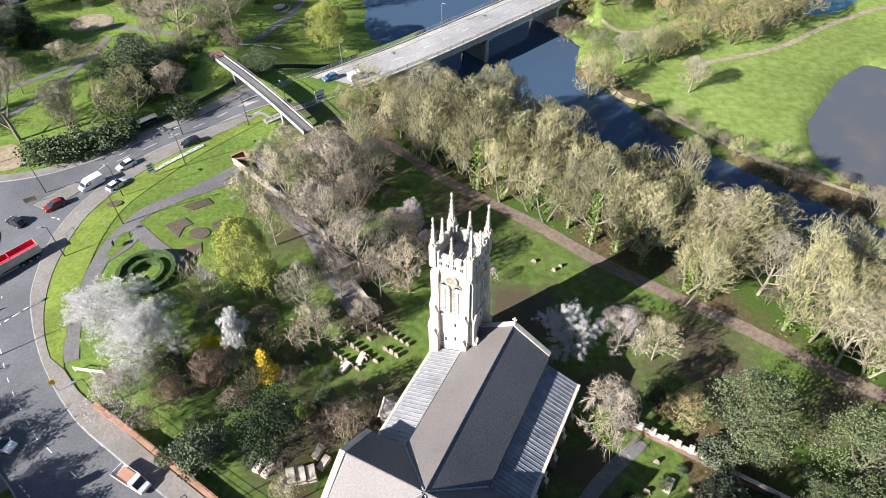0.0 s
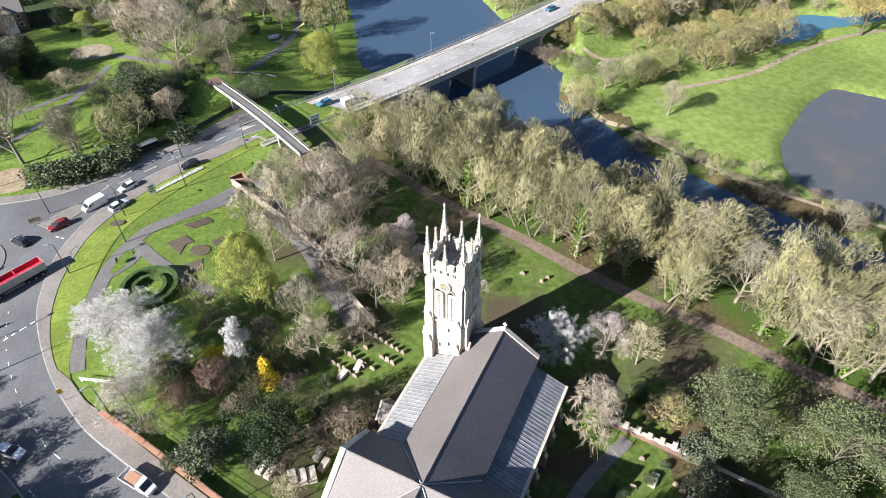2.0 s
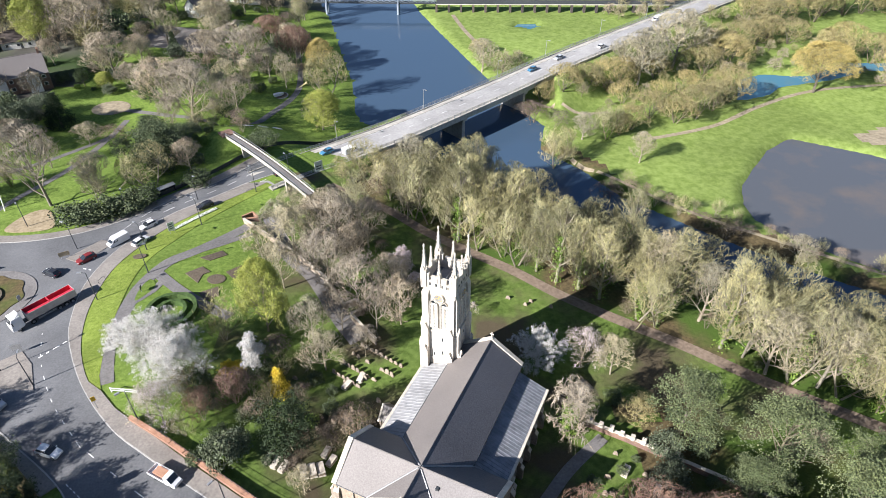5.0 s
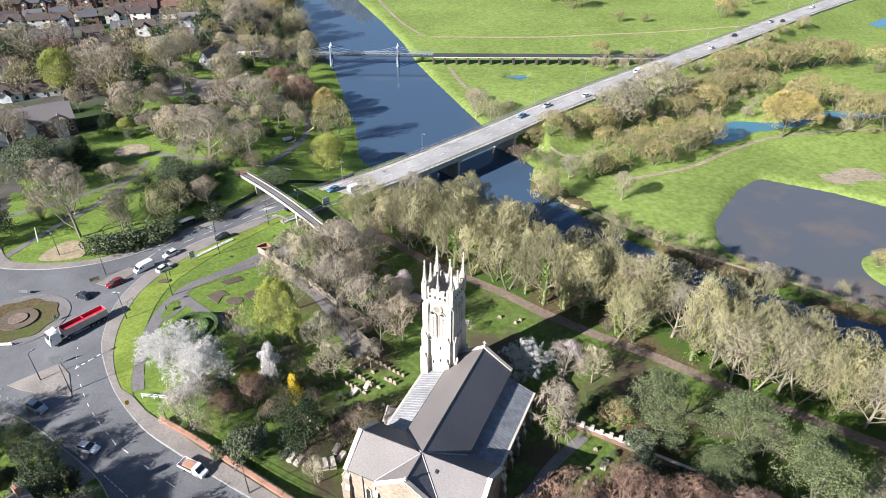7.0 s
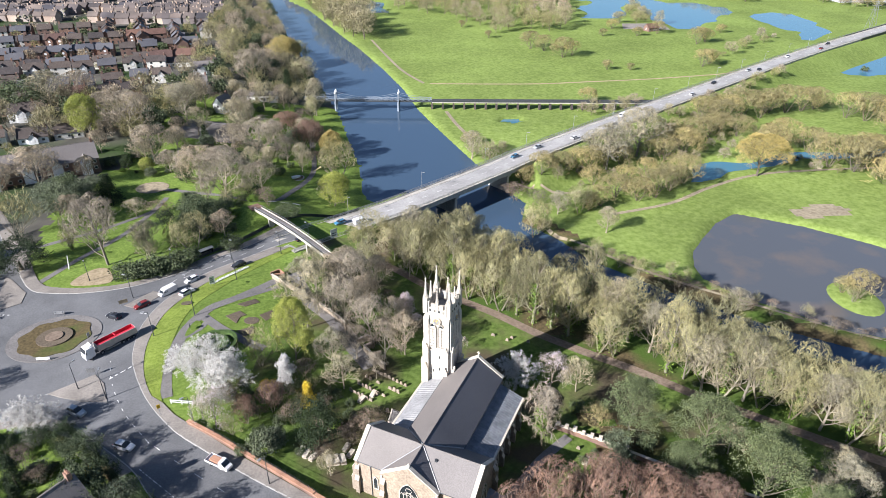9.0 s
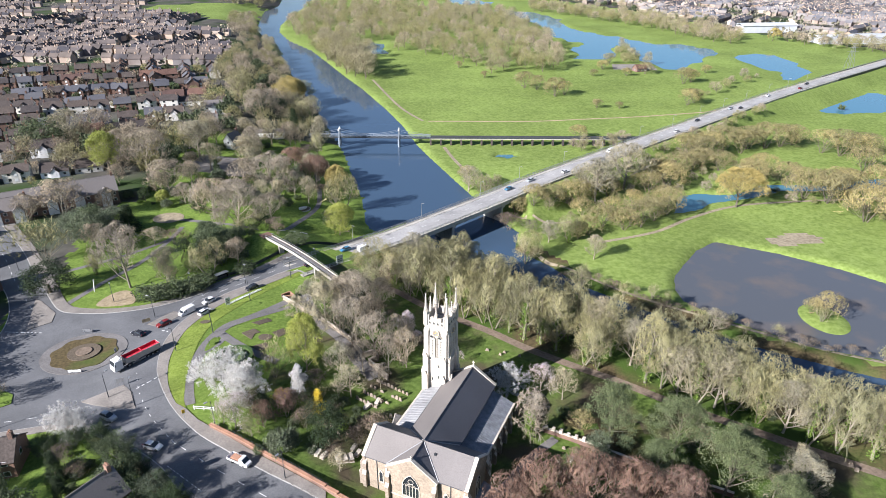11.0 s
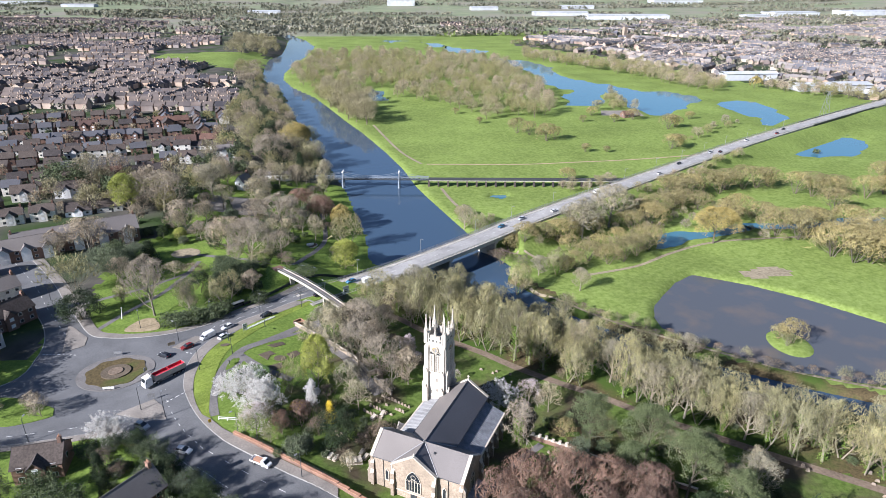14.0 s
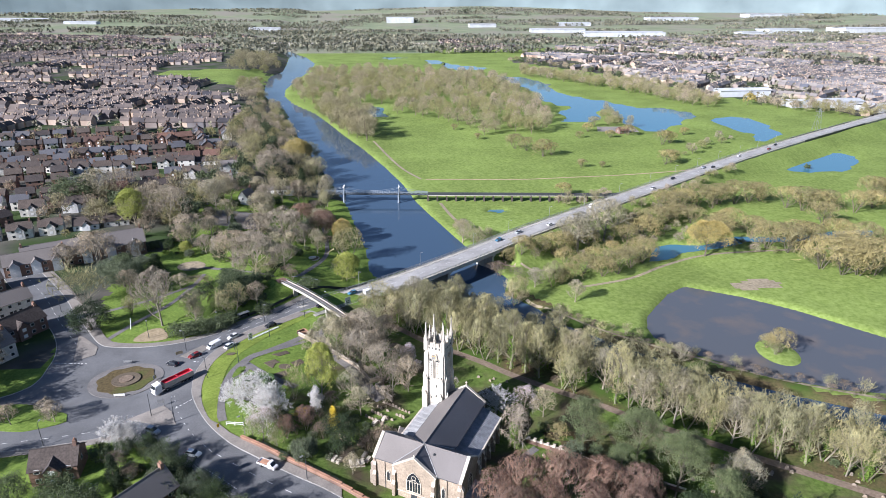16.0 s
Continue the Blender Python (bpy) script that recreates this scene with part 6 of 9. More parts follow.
mid = [p for p in DECK_LINE if -7 < p[0] < 47]
for o in (-4.6, -1.6, 1.6, 4.6):
    part("girder", along_deck(o + 0.45, o - 0.45, -0.45, 1.25, mid), CONCRETE, bridge, "deep concrete girder")
for cx, cy in ((8.0, 171.6), (30.5, 191.6)):
    m = pose(cx, cy, 0, 0, 0, 41.5)
    pier = part("pier", Shape().box((-0.6, -5.2, -18), (0.6, 5.2, -8.2), m), CONCRETE, bridge, "wall-like concrete pier")
    part("pier_cap", Shape().box((-0.9, -5.9, -8.2), (0.9, 5.9, -7.4), m), CONCRETE, pier)
for cx, cy in ((-7.2, 158.4), (46.6, 206.2)):
    part("abutment", Shape().box((-1.2, -6.6, -18), (1.2, 6.6, -6.2), pose(cx, cy, 0, 0, 0, 41)), CONCRETE, bridge, "concrete abutment wall")
# raised bridge further along the causeway
far = [p for p in DECK_LINE if 330 < p[0] < 440]
for sg in (1, -1):
    part("far_span_beam", along_deck(*sorted((sg * 6.0, sg * 6.6), reverse=True), 0.6, 2.6, far), DARK_STEEL, bridge, "dark side of a far span")

# ---- footbridge ----
foot = thing("footbridge", Matrix(), "slim concrete footbridge arching over the road", "footbridge")
FA, FB = Vector((-30.3, 114.4)), Vector((-57.6, 146.6))
fl = [(FA.lerp(FB, k / 20).x, FA.lerp(FB, k / 20).y, -1.05 + 0.9 * math.sin(math.pi * min(1, k / 20))) for k in range(21)]
fd = (FB - FA).normalized()
fn = Vector((-fd.y, fd.x))


def foot_band(o0, o1, z0, z1):
    sh = Shape()
    for x, y, z in fl:
        for o, dz in ((o0, z1), (o1, z1), (o1, z0), (o0, z0)):
            sh.v.append(Vector((x + fn.x * o, y + fn.y * o, z + dz)))
    for i in range(20):
        s = 4 * i
        sh.f += [[s + k, s + 4 + k, s + 4 + (k + 1) % 4, s + (k + 1) % 4] for k in range(4)]
    sh.f += [[0, 1, 2, 3], [83, 82, 81, 80]]
    return sh


part("deck", foot_band(1.2, -1.2, -0.35, 0), PATH_TAR, foot, "dark tarmac walkway")
part("beam", foot_band(0.85, -0.85, -0.95, -0.35), CONCRETE, foot, "pale concrete beam")
for sg in (1, -1):
    part("side_panel", foot_band(sg * 1.2 + 0.08, sg * 1.2 - 0.08, -0.5, 0.4), CONCRETE, foot, "pale concrete parapet panel")
    part("top_rail", foot_band(sg * 1.2 + 0.05, sg * 1.2 - 0.05, 1.05, 1.13), STEEL, foot)
    for k in range(0, 21, 2):
        x, y, z = fl[k]
        c = Vector((x + fn.x * 1.2 * sg, y + fn.y * 1.2 * sg, z))
        part("post", Shape().tube(c, c + Vector((0, 0, 1.1)), 0.04, 0.04, 5), STEEL, foot)
for k in (5, 16):
    x, y, z = fl[k]
    part("pier", Shape().box((-0.35, -0.9, ground(x, y) - 0.5), (0.35, 0.9, z - 0.9), pose(x, y, 0, 0, 0, 128.6)), CONCRETE, foot, "concrete pier")
steps_brick = part("brick_pier", Shape().box((-2.0, -1.9, -6), (1.5, 1.9, -1.0), pose(-59.2, 148.6, 0, 0, 0, 130)), BRICK, foot, "red brick end pier")

# ---- old ferry bridge over the river ----
ferry = thing("ferry_bridge", Matrix(), "slender iron footbridge with ornate pale towers", "footbridge")
FZ = -9.6
W0, W1 = Vector((-66, 303)), Vector((6, 297.5))
fe = (W1 - W0).normalized()
fang = math.degrees(math.atan2(fe.y, fe.x))
FM = pose(W0.x, W0.y, FZ, 0, 0, fang)
flen = (W1 - W0).length
part("deck", Shape().box((0, -1.4, -0.3), (flen, 1.4, 0), FM), DARK_STEEL, ferry, "dark walkway")
for sg in (1, -1):
    for z in (0.15, 1.5):
        part("chord", Shape().box((0, sg * 1.4 - 0.1, z - 0.1), (flen, sg * 1.4 + 0.1, z + 0.1), FM), FERRY_PAINT if z > 1 else DARK_STEEL, ferry)
    for k in range(24):
        x = flen * k / 24
        part("lattice_bar", Shape().tube(FM @ Vector((x, sg * 1.4, 0.15)), FM @ Vector((x + flen / 24, sg * 1.4, 1.5)), 0.09, 0.09, 4), FERRY_PAINT, ferry)
        part("lattice_bar", Shape().tube(FM @ Vector((x + flen / 24, sg * 1.4, 0.15)), FM @ Vector((x, sg * 1.4, 1.5)), 0.09, 0.09, 4), FERRY_PAINT, ferry)
for px in (18.3, 53.5):
    pier = part("river_pier", Shape().tube(FM @ Vector((px, -1.6, -8)), FM @ Vector((px, -1.6, -0.3)), 0.7, 0.6, 10).tube(FM @ Vector((px, 1.6, -8)), FM @ Vector((px, 1.6, -0.3)), 0.7, 0.6, 10).box((px - 0.4, -1.6, -2), (px + 0.4, 1.6, -1.2), FM), FERRY_PAINT, ferry, "paired iron river columns")
    for sg in (1, -1):
        post = part("tower_post", Shape().box((px - 0.35, sg * 1.7 - 0.35, -0.3), (px + 0.35, sg * 1.7 + 0.35, 4.4), FM), FERRY_PAINT, ferry, "pale blue tower post")
        part("tower_cap", Shape().box((px - 0.5, sg * 1.7 - 0.5, 4.4), (px + 0.5, sg * 1.7 + 0.5, 4.7), FM).tube(FM @ Vector((px, sg * 1.7, 4.7)), FM @ Vector((px, sg * 1.7, 6.0)), 0.4, 0.05, 6), WHITE, post)
    part("portal_beam", Shape().box((px - 0.25, -1.7, 3.3), (px + 0.25, 1.7, 4.0), FM), FERRY_PAINT, ferry)
for sg in (1, -1):
    spans = ((0, 18.3, 1.6, 4.3), (18.3, 53.5, 4.3, 4.3), (53.5, flen, 4.3, 1.6))
    for x0, x1, z0, z1 in spans:
        pts = []
        for k in range(13):
            f = k / 12
            pts.append(FM @ Vector((x0 + (x1 - x0) * f, sg * 1.55, z0 + (z1 - z0) * f - (2.6 if z0 == z1 else 0.5) * 4 * f * (1 - f))))
        ch = Shape()
        for a, b in zip(pts, pts[1:]):
            ch.tube(a, b, 0.09, 0.09, 4)
        part("chain", ch, FERRY_PAINT, ferry, "curved suspension chain")
# low causeway that leads from it over the meadow
cw = thing("walkway", Matrix(), "long low walkway on arches over the meadow", "walkway")
CM = pose(6, 297.5, 0, 0, 0, -3.2)
part("deck", Shape().box((0, -1.5, -10.2), (150, 1.5, -9.7), CM), CONCRETE, cw)
for sg in (1, -1):
    part("railing", Shape().box((0, sg * 1.5 - 0.06, -9.7), (150, sg * 1.5 + 0.06, -8.7), CM), DARK_STEEL, cw, "dark walkway railing")
for k in range(26):
    part("arch_pier", Shape().box((k * 6 - 0.5, -1.4, -14.5), (k * 6 + 0.5, 1.4, -10.2), CM), TILE, cw)


# ---- walls ----
def wall_run(pts, h, t, material, cap, label, capw=0.12, capm=None, each=3.0, name="boundary_wall"):
    line = [pts[0]]
    for a, b in zip(pts, pts[1:]):
        n = max(1, int((Vector(b) - Vector(a)).length / each))
        line += [tuple(Vector(a).lerp(Vector(b), (k + 1) / n)) for k in range(n)]
    ob = thing(name, Matrix(), label, "wall", kind="structure")
    for a, b in zip(line, line[1:]):
        a, b = Vector(a), Vector(b)
        z = min(ground(*a), ground(*b))
        top = max(ground(*a), ground(*b)) + h
        m = pose(a.x, a.y, 0, 0, 0, math.degrees(math.atan2(b.y - a.y, b.x - a.x)))
        ln = (b - a).length
        part("wall_panel", Shape().box((0, -t / 2, z - 0.5), (ln, t / 2, top), m), material, ob)
        k = max(1, int(ln / 0.9))
        for j in range(k):
            part("coping_stone", Shape().box((j * ln / k + 0.01, -t / 2 - capw / 2, top), ((j + 1) * ln / k - 0.01, t / 2 + capw / 2, top + cap), m), capm or material, ob)
    return ob


wall_run([(-51.2, 47.4), (-43, 42.2), (-35, 36.8), (-23, 28.6), (-2, 14), (14, 2)], 1.0, 0.5, BRICK, 0.14, "low red brick wall with pinkish coping beside the pavement", 0.3, COPING)
wall_run([(-45.8, 107.6), (-41, 103), (-31.4, 93.9), (-23.7, 85), (-18.6, 75.6)], 1.3, 0.4, BUFF, 0.12, "old stone wall along the churchyard drive", 0.1, DRESSED)
wall_run([(-18.6, 75.6), (-16.2, 77), (-14.6, 74.2), (-17, 72.8)], 1.5, 0.4, BUFF, 0.12, "small square stone enclosure in the wall", 0.1, DRESSED)
wall_run([(-17, 72.8), (-14.4, 69), (-11.6, 65.5)], 1.6, 0.4, BUFF, 0.12, "old stone wall along the churchyard drive", 0.1, DRESSED)
wall_run([(-46.5, 108.7), (-44.2, 110.6), (-42.4, 108.2), (-45.8, 107.6)], 1.2, 0.3, BRICK, 0.12, "low brick enclosure at the corner of the green", 0.1, COPING)
ew = wall_run([(24.6, 45.6), (30.4, 42.4), (34.9, 39.7), (46, 33), (60, 25)], 1.2, 0.5, BRICK, 0.12, "broken old brick wall in the churchyard", 0.1, DRESSED)
# Broken tops of the wall; their sunlit white is put into the pale stone.
for k in range(9):
    p = Vector((25.2, 45.3)).lerp(Vector((37.5, 38.2)), k / 8)
    part("broken_pier", Shape().box((-0.35, -0.4, 0), (0.35, 0.4, 0.55 + 0.2 * (k % 3)), pose(p.x, p.y, ground(p.x, p.y) + 1.3, 0, 0, -30)), DRESSED, ew, "broken stone, pale for its sunlit top")
# railings on the brick wall and along the park
rail = thing("railing", Matrix(), "dark iron railing behind the brick wall", "railing", kind="structure")
for k in range(26):
    p = Vector((-47, 44.4)).lerp(Vector((-23.5, 28.4)), k / 25)
    q = Vector((-47, 44.4)).lerp(Vector((-23.5, 28.4)), (k + 1) / 25)
    p, q = p + Vector((0.35, 0.55)), q + Vector((0.35, 0.55))
    part("upright", Shape().tube((p.x, p.y, ground(p.x, p.y)), (p.x, p.y, ground(p.x, p.y) + 2.1), 0.03, 0.03, 4), DARK_STEEL, rail)
    for h in (1.5, 2.0):
        part("bar", Shape().tube((p.x, p.y, ground(p.x, p.y) + h), (q.x, q.y, ground(q.x, q.y) + h), 0.025, 0.025, 4), DARK_STEEL, rail)
park_rail = thing("railing", Matrix(), "dark park railing along the road", "railing", kind="structure")
pl = smooth_line([(-86, 108.5), (-76, 115), (-68.6, 122), (-60, 131), (-50, 143), (-40, 150), (-25, 162)], 2.0)
for a, b in zip(pl, pl[1:]):
    za, zb = ground(*a), ground(*b)
    part("panel", Shape().poly([(*a, za - 0.2), (*b, zb - 0.2), (*b, zb + 1.1), (*a, za + 1.1)]).tube((*a, za + 1.1), (*b, zb + 1.1), 0.05, 0.05, 4), DARK_STEEL, park_rail)


# ---- gravestones, tombs, benches ----
grave_rng = random.Random(3)


def headstone_mesh(w, h, kind):
    sh = Shape()
    pts = [(-w / 2, 0), (w / 2, 0), (w / 2, h * 0.8)] + ([(w * 0.5 * math.cos(a), h * 0.8 + h * 0.2 * math.sin(a)) for a in (0.5, 1.0, 1.57, 2.1, 2.6)] if kind else [(w * 0.2, h), (-w * 0.2, h)]) + [(-w / 2, h * 0.8)]
    n = len(pts)
    for y in (-0.08, 0.08):
        sh.v += [Vector((x, y, z - 0.3)) for x, z in pts]
    sh.f += [list(range(n))[::-1], [n + i for i in range(n)]] + [[i, (i + 1) % n, n + (i + 1) % n, n + i] for i in range(n)]
    sh.box((-w / 2 - 0.1, -0.2, -0.3), (w / 2 + 0.1, 0.2, 0.12))
    return sh.mesh("gravestone", BUFF)


STONES = [headstone_mesh(0.75, 1.3, 1), headstone_mesh(0.65, 1.1, 0), headstone_mesh(0.85, 1.0, 1)]


def gravestone(x, y, rz):
    ob = new("gravestone", grave_rng.choice(STONES))
    ob.matrix_basis = pose(x, y, ground(x, y), grave_rng.uniform(-6, 6), grave_rng.uniform(-4, 4), rz + grave_rng.uniform(-6, 6))
    return tagged(ob, "weathered upright stone gravestone in the churchyard grass", "gravestone", "gravestones")


for r in range(4):
    for k in range(9 if r < 2 else 6):
        p = Vector((-14.2, 65.2)) + Vector((0.80, -0.60)) * k * 1.15 + Vector((-0.7, -0.95)) * r * 2.3
        if grave_rng.random() < 0.88:
            gravestone(p.x, p.y, -37)
for k in range(20):
    x, y = grave_rng.uniform(-26, -10), grave_rng.uniform(44, 58)
    gravestone(x, y, 63 + 90)
for k in range(14):
    x, y = grave_rng.uniform(24, 40), grave_rng.uniform(26, 40)
    gravestone(x, y, 63 + 90)
for k in range(22):
    x, y = grave_rng.uniform(62, 110), grave_rng.uniform(14, 34)
    gravestone(x, y, 63 + 90)
for k in range(14):
    x, y = grave_rng.uniform(12, 34), grave_rng.uniform(74, 86)
    if y < 88 - 0.75 * (x - 14) - 3:
        gravestone(x, y, 63 + 90)


def chest_tomb(x, y, rz, l=2.0, w=0.95, h=0.8, material=None):
    ob = thing("chest_tomb", pose(x, y, ground(x, y), 0, 0, rz), "lichened stone chest tomb on the churchyard grass", "tomb", "chest tombs")
    part("chest", Shape().box((-l / 2, -w / 2, -0.3), (l / 2, w / 2, h)), BUFF, ob)
    part("plinth", Shape().box((-l / 2 - 0.12, -w / 2 - 0.12, -0.3), (l / 2 + 0.12, w / 2 + 0.12, 0.15)), DRESSED, ob)
    part("lid", Shape().box((-l / 2 - 0.1, -w / 2 - 0.1, h), (l / 2 + 0.1, w / 2 + 0.1, h + 0.14)), DRESSED, ob, "flat stone lid")


for k in range(3):
    chest_tomb(-21.4 + k * 1.25, 37.2 + k * 0.35, 108)
for x, y in ((-24.6, 38.0), (-25.9, 38.7), (-27.1, 39.5), (-17.5, 39.6), (-18.5, 41.2), (29, 36.5), (33, 33), (-14, 57), (-16.4, 55.4)):
    chest_tomb(x, y, 63 + grave_rng.uniform(-8, 8), 1.9, 0.75, 0.5)


# ---- street furniture ----
def lamp_post(x, y, rz, h=7.2):
    ob = thing("street_lamp", pose(x, y, ground(x, y), 0, 0, rz), "dark steel street lamp with short arm and pale head", "street lamp", "street lamps")
    part("column", Shape().tube((0, 0, -0.2), (0, 0, h * 0.28), 0.12, 0.11, 8).tube((0, 0, h * 0.28), (0, 0, h), 0.09, 0.06, 8), DARK_STEEL, ob)
    part("arm", Shape().tube((0, 0, h), (0.9, 0, h + 0.25), 0.05, 0.045, 6), DARK_STEEL, ob)
    head = part("head", Shape().box((0.7, -0.16, h + 0.18), (1.5, 0.16, h + 0.36)), STEEL, ob, "pale lamp head")
    part("diffuser", Shape().box((0.8, -0.12, h + 0.12), (1.4, 0.12, h + 0.18)), WHITE, head)


for x, y, rz in ((-69.2, 78.6, 190), (-79.3, 60, 60), (-82, 98.2, 160), (-65.1, 95.9, 150), (-55.9, 106.9, 140), (-60.1, 118.6, -40), (-46, 122.5, 130), (-50.2, 47.6, 220),
                 (-31.7, 31.6, 230), (-61.6, 86.9, 30), (-71.4, 56.0, 100), (-98, 108, -60), (-121, 121, -45), (-140, 132, 135), (-38, 128.6, 130), (-104, 50, 90), (-76, 113.5, -50)):
    lamp_post(x, y, rz)
for k in range(14):
    i = min(10 + k * 13, len(DECK_LINE) - 2)
    a, b = Vector(DECK_LINE[i]), Vector(DECK_LINE[i + 1])
    d = (b - a).normalized()
    p = a + Vector((-d.y, d.x)) * 5.6
    ob = thing("street_lamp", pose(p.x, p.y, deck_z(p.x) + 0.1, 0, 0, math.degrees(math.atan2(d.y, d.x)) - 90), "slim grey street lamp on the bridge footway", "street lamp", "bridge lamps")
    part("column", Shape().tube((0, 0, 0), (0, 0, 7), 0.09, 0.06, 7), STEEL, ob)
    part("head", Shape().tube((0, 0, 7), (1.2, 0, 7.2), 0.05, 0.05, 5).box((0.9, -0.14, 7.12), (1.6, 0.14, 7.28)), STEEL, ob)


def road_sign(x, y, rz, w, h, z, face, label, bars=0):
    ob = thing("road_sign", pose(x, y, ground(x, y), 0, 0, rz), label, "road sign", "road signs")
    for sx in ((-w * 0.35, w * 0.35) if w > 0.9 else (0,)):
        part("post", Shape().tube((sx, 0.06, -0.2), (sx, 0.06, z + h), 0.045, 0.045, 6), STEEL, ob)
    pan = part("panel", Shape().box((-w / 2, -0.03, z), (w / 2, 0.03, z + h)), face, ob)
    for k in range(bars):
        part("bar", Shape().box((-w * 0.36, -0.04, z + h * (0.2 + 0.25 * k)), (w * 0.3, -0.032, z + h * (0.3 + 0.25 * k))), DARK_STEEL, pan)
    return ob


road_sign(-61.6, 103.2, 40, 1.5, 2.3, 1.0, WHITE, "tall white direction sign on the verge", 3)
road_sign(-30.5, 131.6, 35, 2.4, 3.0, 0.6, WHITE, "large white sign board beside the bridge", 2)
for dx in (-1.1, 0, 1.1):
    road_sign(-93.6 + dx, 72.6, 8, 1.0, 0.75, 0.5, WHITE, "black and white chevron sign on the roundabout", 0)
road_sign(-86.0, 80.2, 75, 0.8, 1.1, 0.8, STEEL, "small grey arrow sign on the roundabout")
road_sign(-98.5, 91.2, 180, 2.6, 0.8, 0.6, STEEL, "low chevron board on the roundabout")
road_sign(-78.0, 64.2, 15, 1.8, 1.3, 1.2, STEEL, "grey direction sign on the splitter island")
road_sign(-83, 94.6, 30, 2.2, 1.1, 0.7, MUD, "low wooden-framed sign on the splitter island")
road_sign(-57.8, 50.2, 35, 0.7, 1.0, 2.0, AMBER_SIGN, "amber flag sign on a post by the wall")
road_sign(-60.8, 80.6, 100, 0.9, 0.9, 0.8, DARK_STEEL, "dark notice board frame")
for x, y, rz in ((-70.6, 84.6, 70), (-47.6, 122.3, 40), (-66.5, 109, 50)):
    ob = thing("guard_rail", pose(x, y, ground(x, y), 0, 0, rz), "short steel guard rail at the kerb", "guard rail")
    for sx in (-0.9, 0.9):
        part("post", Shape().tube((sx, 0, -0.2), (sx, 0, 1.0), 0.04, 0.04, 5), DARK_STEEL, ob)
    part("rail", Shape().tube((-0.9, 0, 1.0), (0.9, 0, 1.0), 0.035, 0.035, 5), DARK_STEEL, ob)
gate = thing("white_gate", pose(-54.4, 53.4, ground(-54.4, 53.4), 0, 0, -8), "low white wooden gate rail by the shrubs", "gate")
for z in (0.5, 1.0):
    part("rail", Shape().box((-2.4, -0.05, z - 0.08), (2.4, 0.05, z + 0.08)), WHITE, gate)
for sx in (-2.4, 0, 2.4):
    part("post", Shape().box((sx - 0.08, -0.08, -0.2), (sx + 0.08, 0.08, 1.15)), WHITE, gate)
shelter = thing("bus_shelter", pose(-68.4, 121.6, ground(-68.4, 121.6), 0, 0, 43), "glazed bus shelter with flat pale roof", "bus shelter")
part("roof", Shape().box((-2.2, -0.8, 2.35), (2.2, 0.8, 2.5)), STEEL, shelter)
part("back_pane", Shape().box((-2.0, 0.66, 0.3), (2.0, 0.7, 2.2)), GLASS, shelter)
for sx in (-2.0, 2.0):
    part("end_pane", Shape().box((sx - 0.02, -0.3, 0.3), (sx + 0.02, 0.66, 2.2)), GLASS, shelter)
    for sy in (-0.6, 0.66):
        part("post", Shape().box((sx - 0.05, sy - 0.05, 0), (sx + 0.05, sy + 0.05, 2.35)), DARK_STEEL, shelter)
mono = thing("flag_post", pose(-107.4, 115.6, ground(-107.4, 115.6), 0, 8, 0), "white post leaning on the park lawn", "post")
part("shaft", Shape().tube((0, 0, -0.3), (0, 0, 4.6), 0.16, 0.12, 8), WHITE, mono)
swan = thing("swan_planter", pose(-53.7, 197, ground(-53.7, 197), 0, 0, 30), "white boat-shaped planter in a ring on the lawn", "planter")
part("ring", Shape().prism(oval((0, 0), 3.4, 3.0, 24), -0.2, 0.12), KERB, swan)
part("bed", Shape().prism(oval((0, 0), 3.0, 2.6, 24), 0.12, 0.2), SOIL, swan)
part("hull", Shape().prism([(-1.8, -0.6), (0.6, -0.8), (1.9, 0), (0.6, 0.8), (-1.8, 0.6)], 0.2, 1.0), WHITE, swan)
for k in range(3):
    patch("flower_bed", oval((-56.5 + k * 4, 163 + k * 1.4), 1.6, 0.9, 20), 0.12, PAINT, "pale gravel bed on the park slope", "flower bed", grid=0.8, skirt=0.15)

# beds, hedges on the green
for pts in ([(-53.6, 86.4), (-50.6, 88.8), (-48.4, 87), (-49.8, 86), (-50.1, 83.2)], [(-45.2, 87.2), (-42.6, 90), (-40.6, 88), (-43, 84.8)], [(-49.2, 80), (-45.6, 82.2), (-44.8, 79.4), (-47, 77.6)],
            [(-52, 92), (-48, 95.2), (-46.4, 93.6), (-49.6, 91)]):
    patch("flower_bed", pts, 0.12, SOIL, "angular bed of bare brown soil in the lawn", "flower bed", grid=0.7, skirt=0.1)
patch("flower_bed", oval((-46.6, 84.6), 1.9, 1.6, 20), 0.12, SOIL, "round bed of bare soil in the lawn", "flower bed", grid=0.7, skirt=0.1)
patch("flower_bed", smooth_line([(-102.6, 106.2), (-100.7, 113.6), (-96, 115), (-91.8, 107)], 1.0, True), 0.14, REEDS, "fan-shaped floral bed beside the road", "flower bed", grid=1.0, skirt=0.12)
patch("verge", ribbon([(-62.4, 104.6), (-58.4, 109.6), (-54.2, 114.4)], 1.1), 0.28, WHITE_BLOOM, "strip of white spring flowers along the verge", "flower bed", grid=0.8, skirt=0.1)


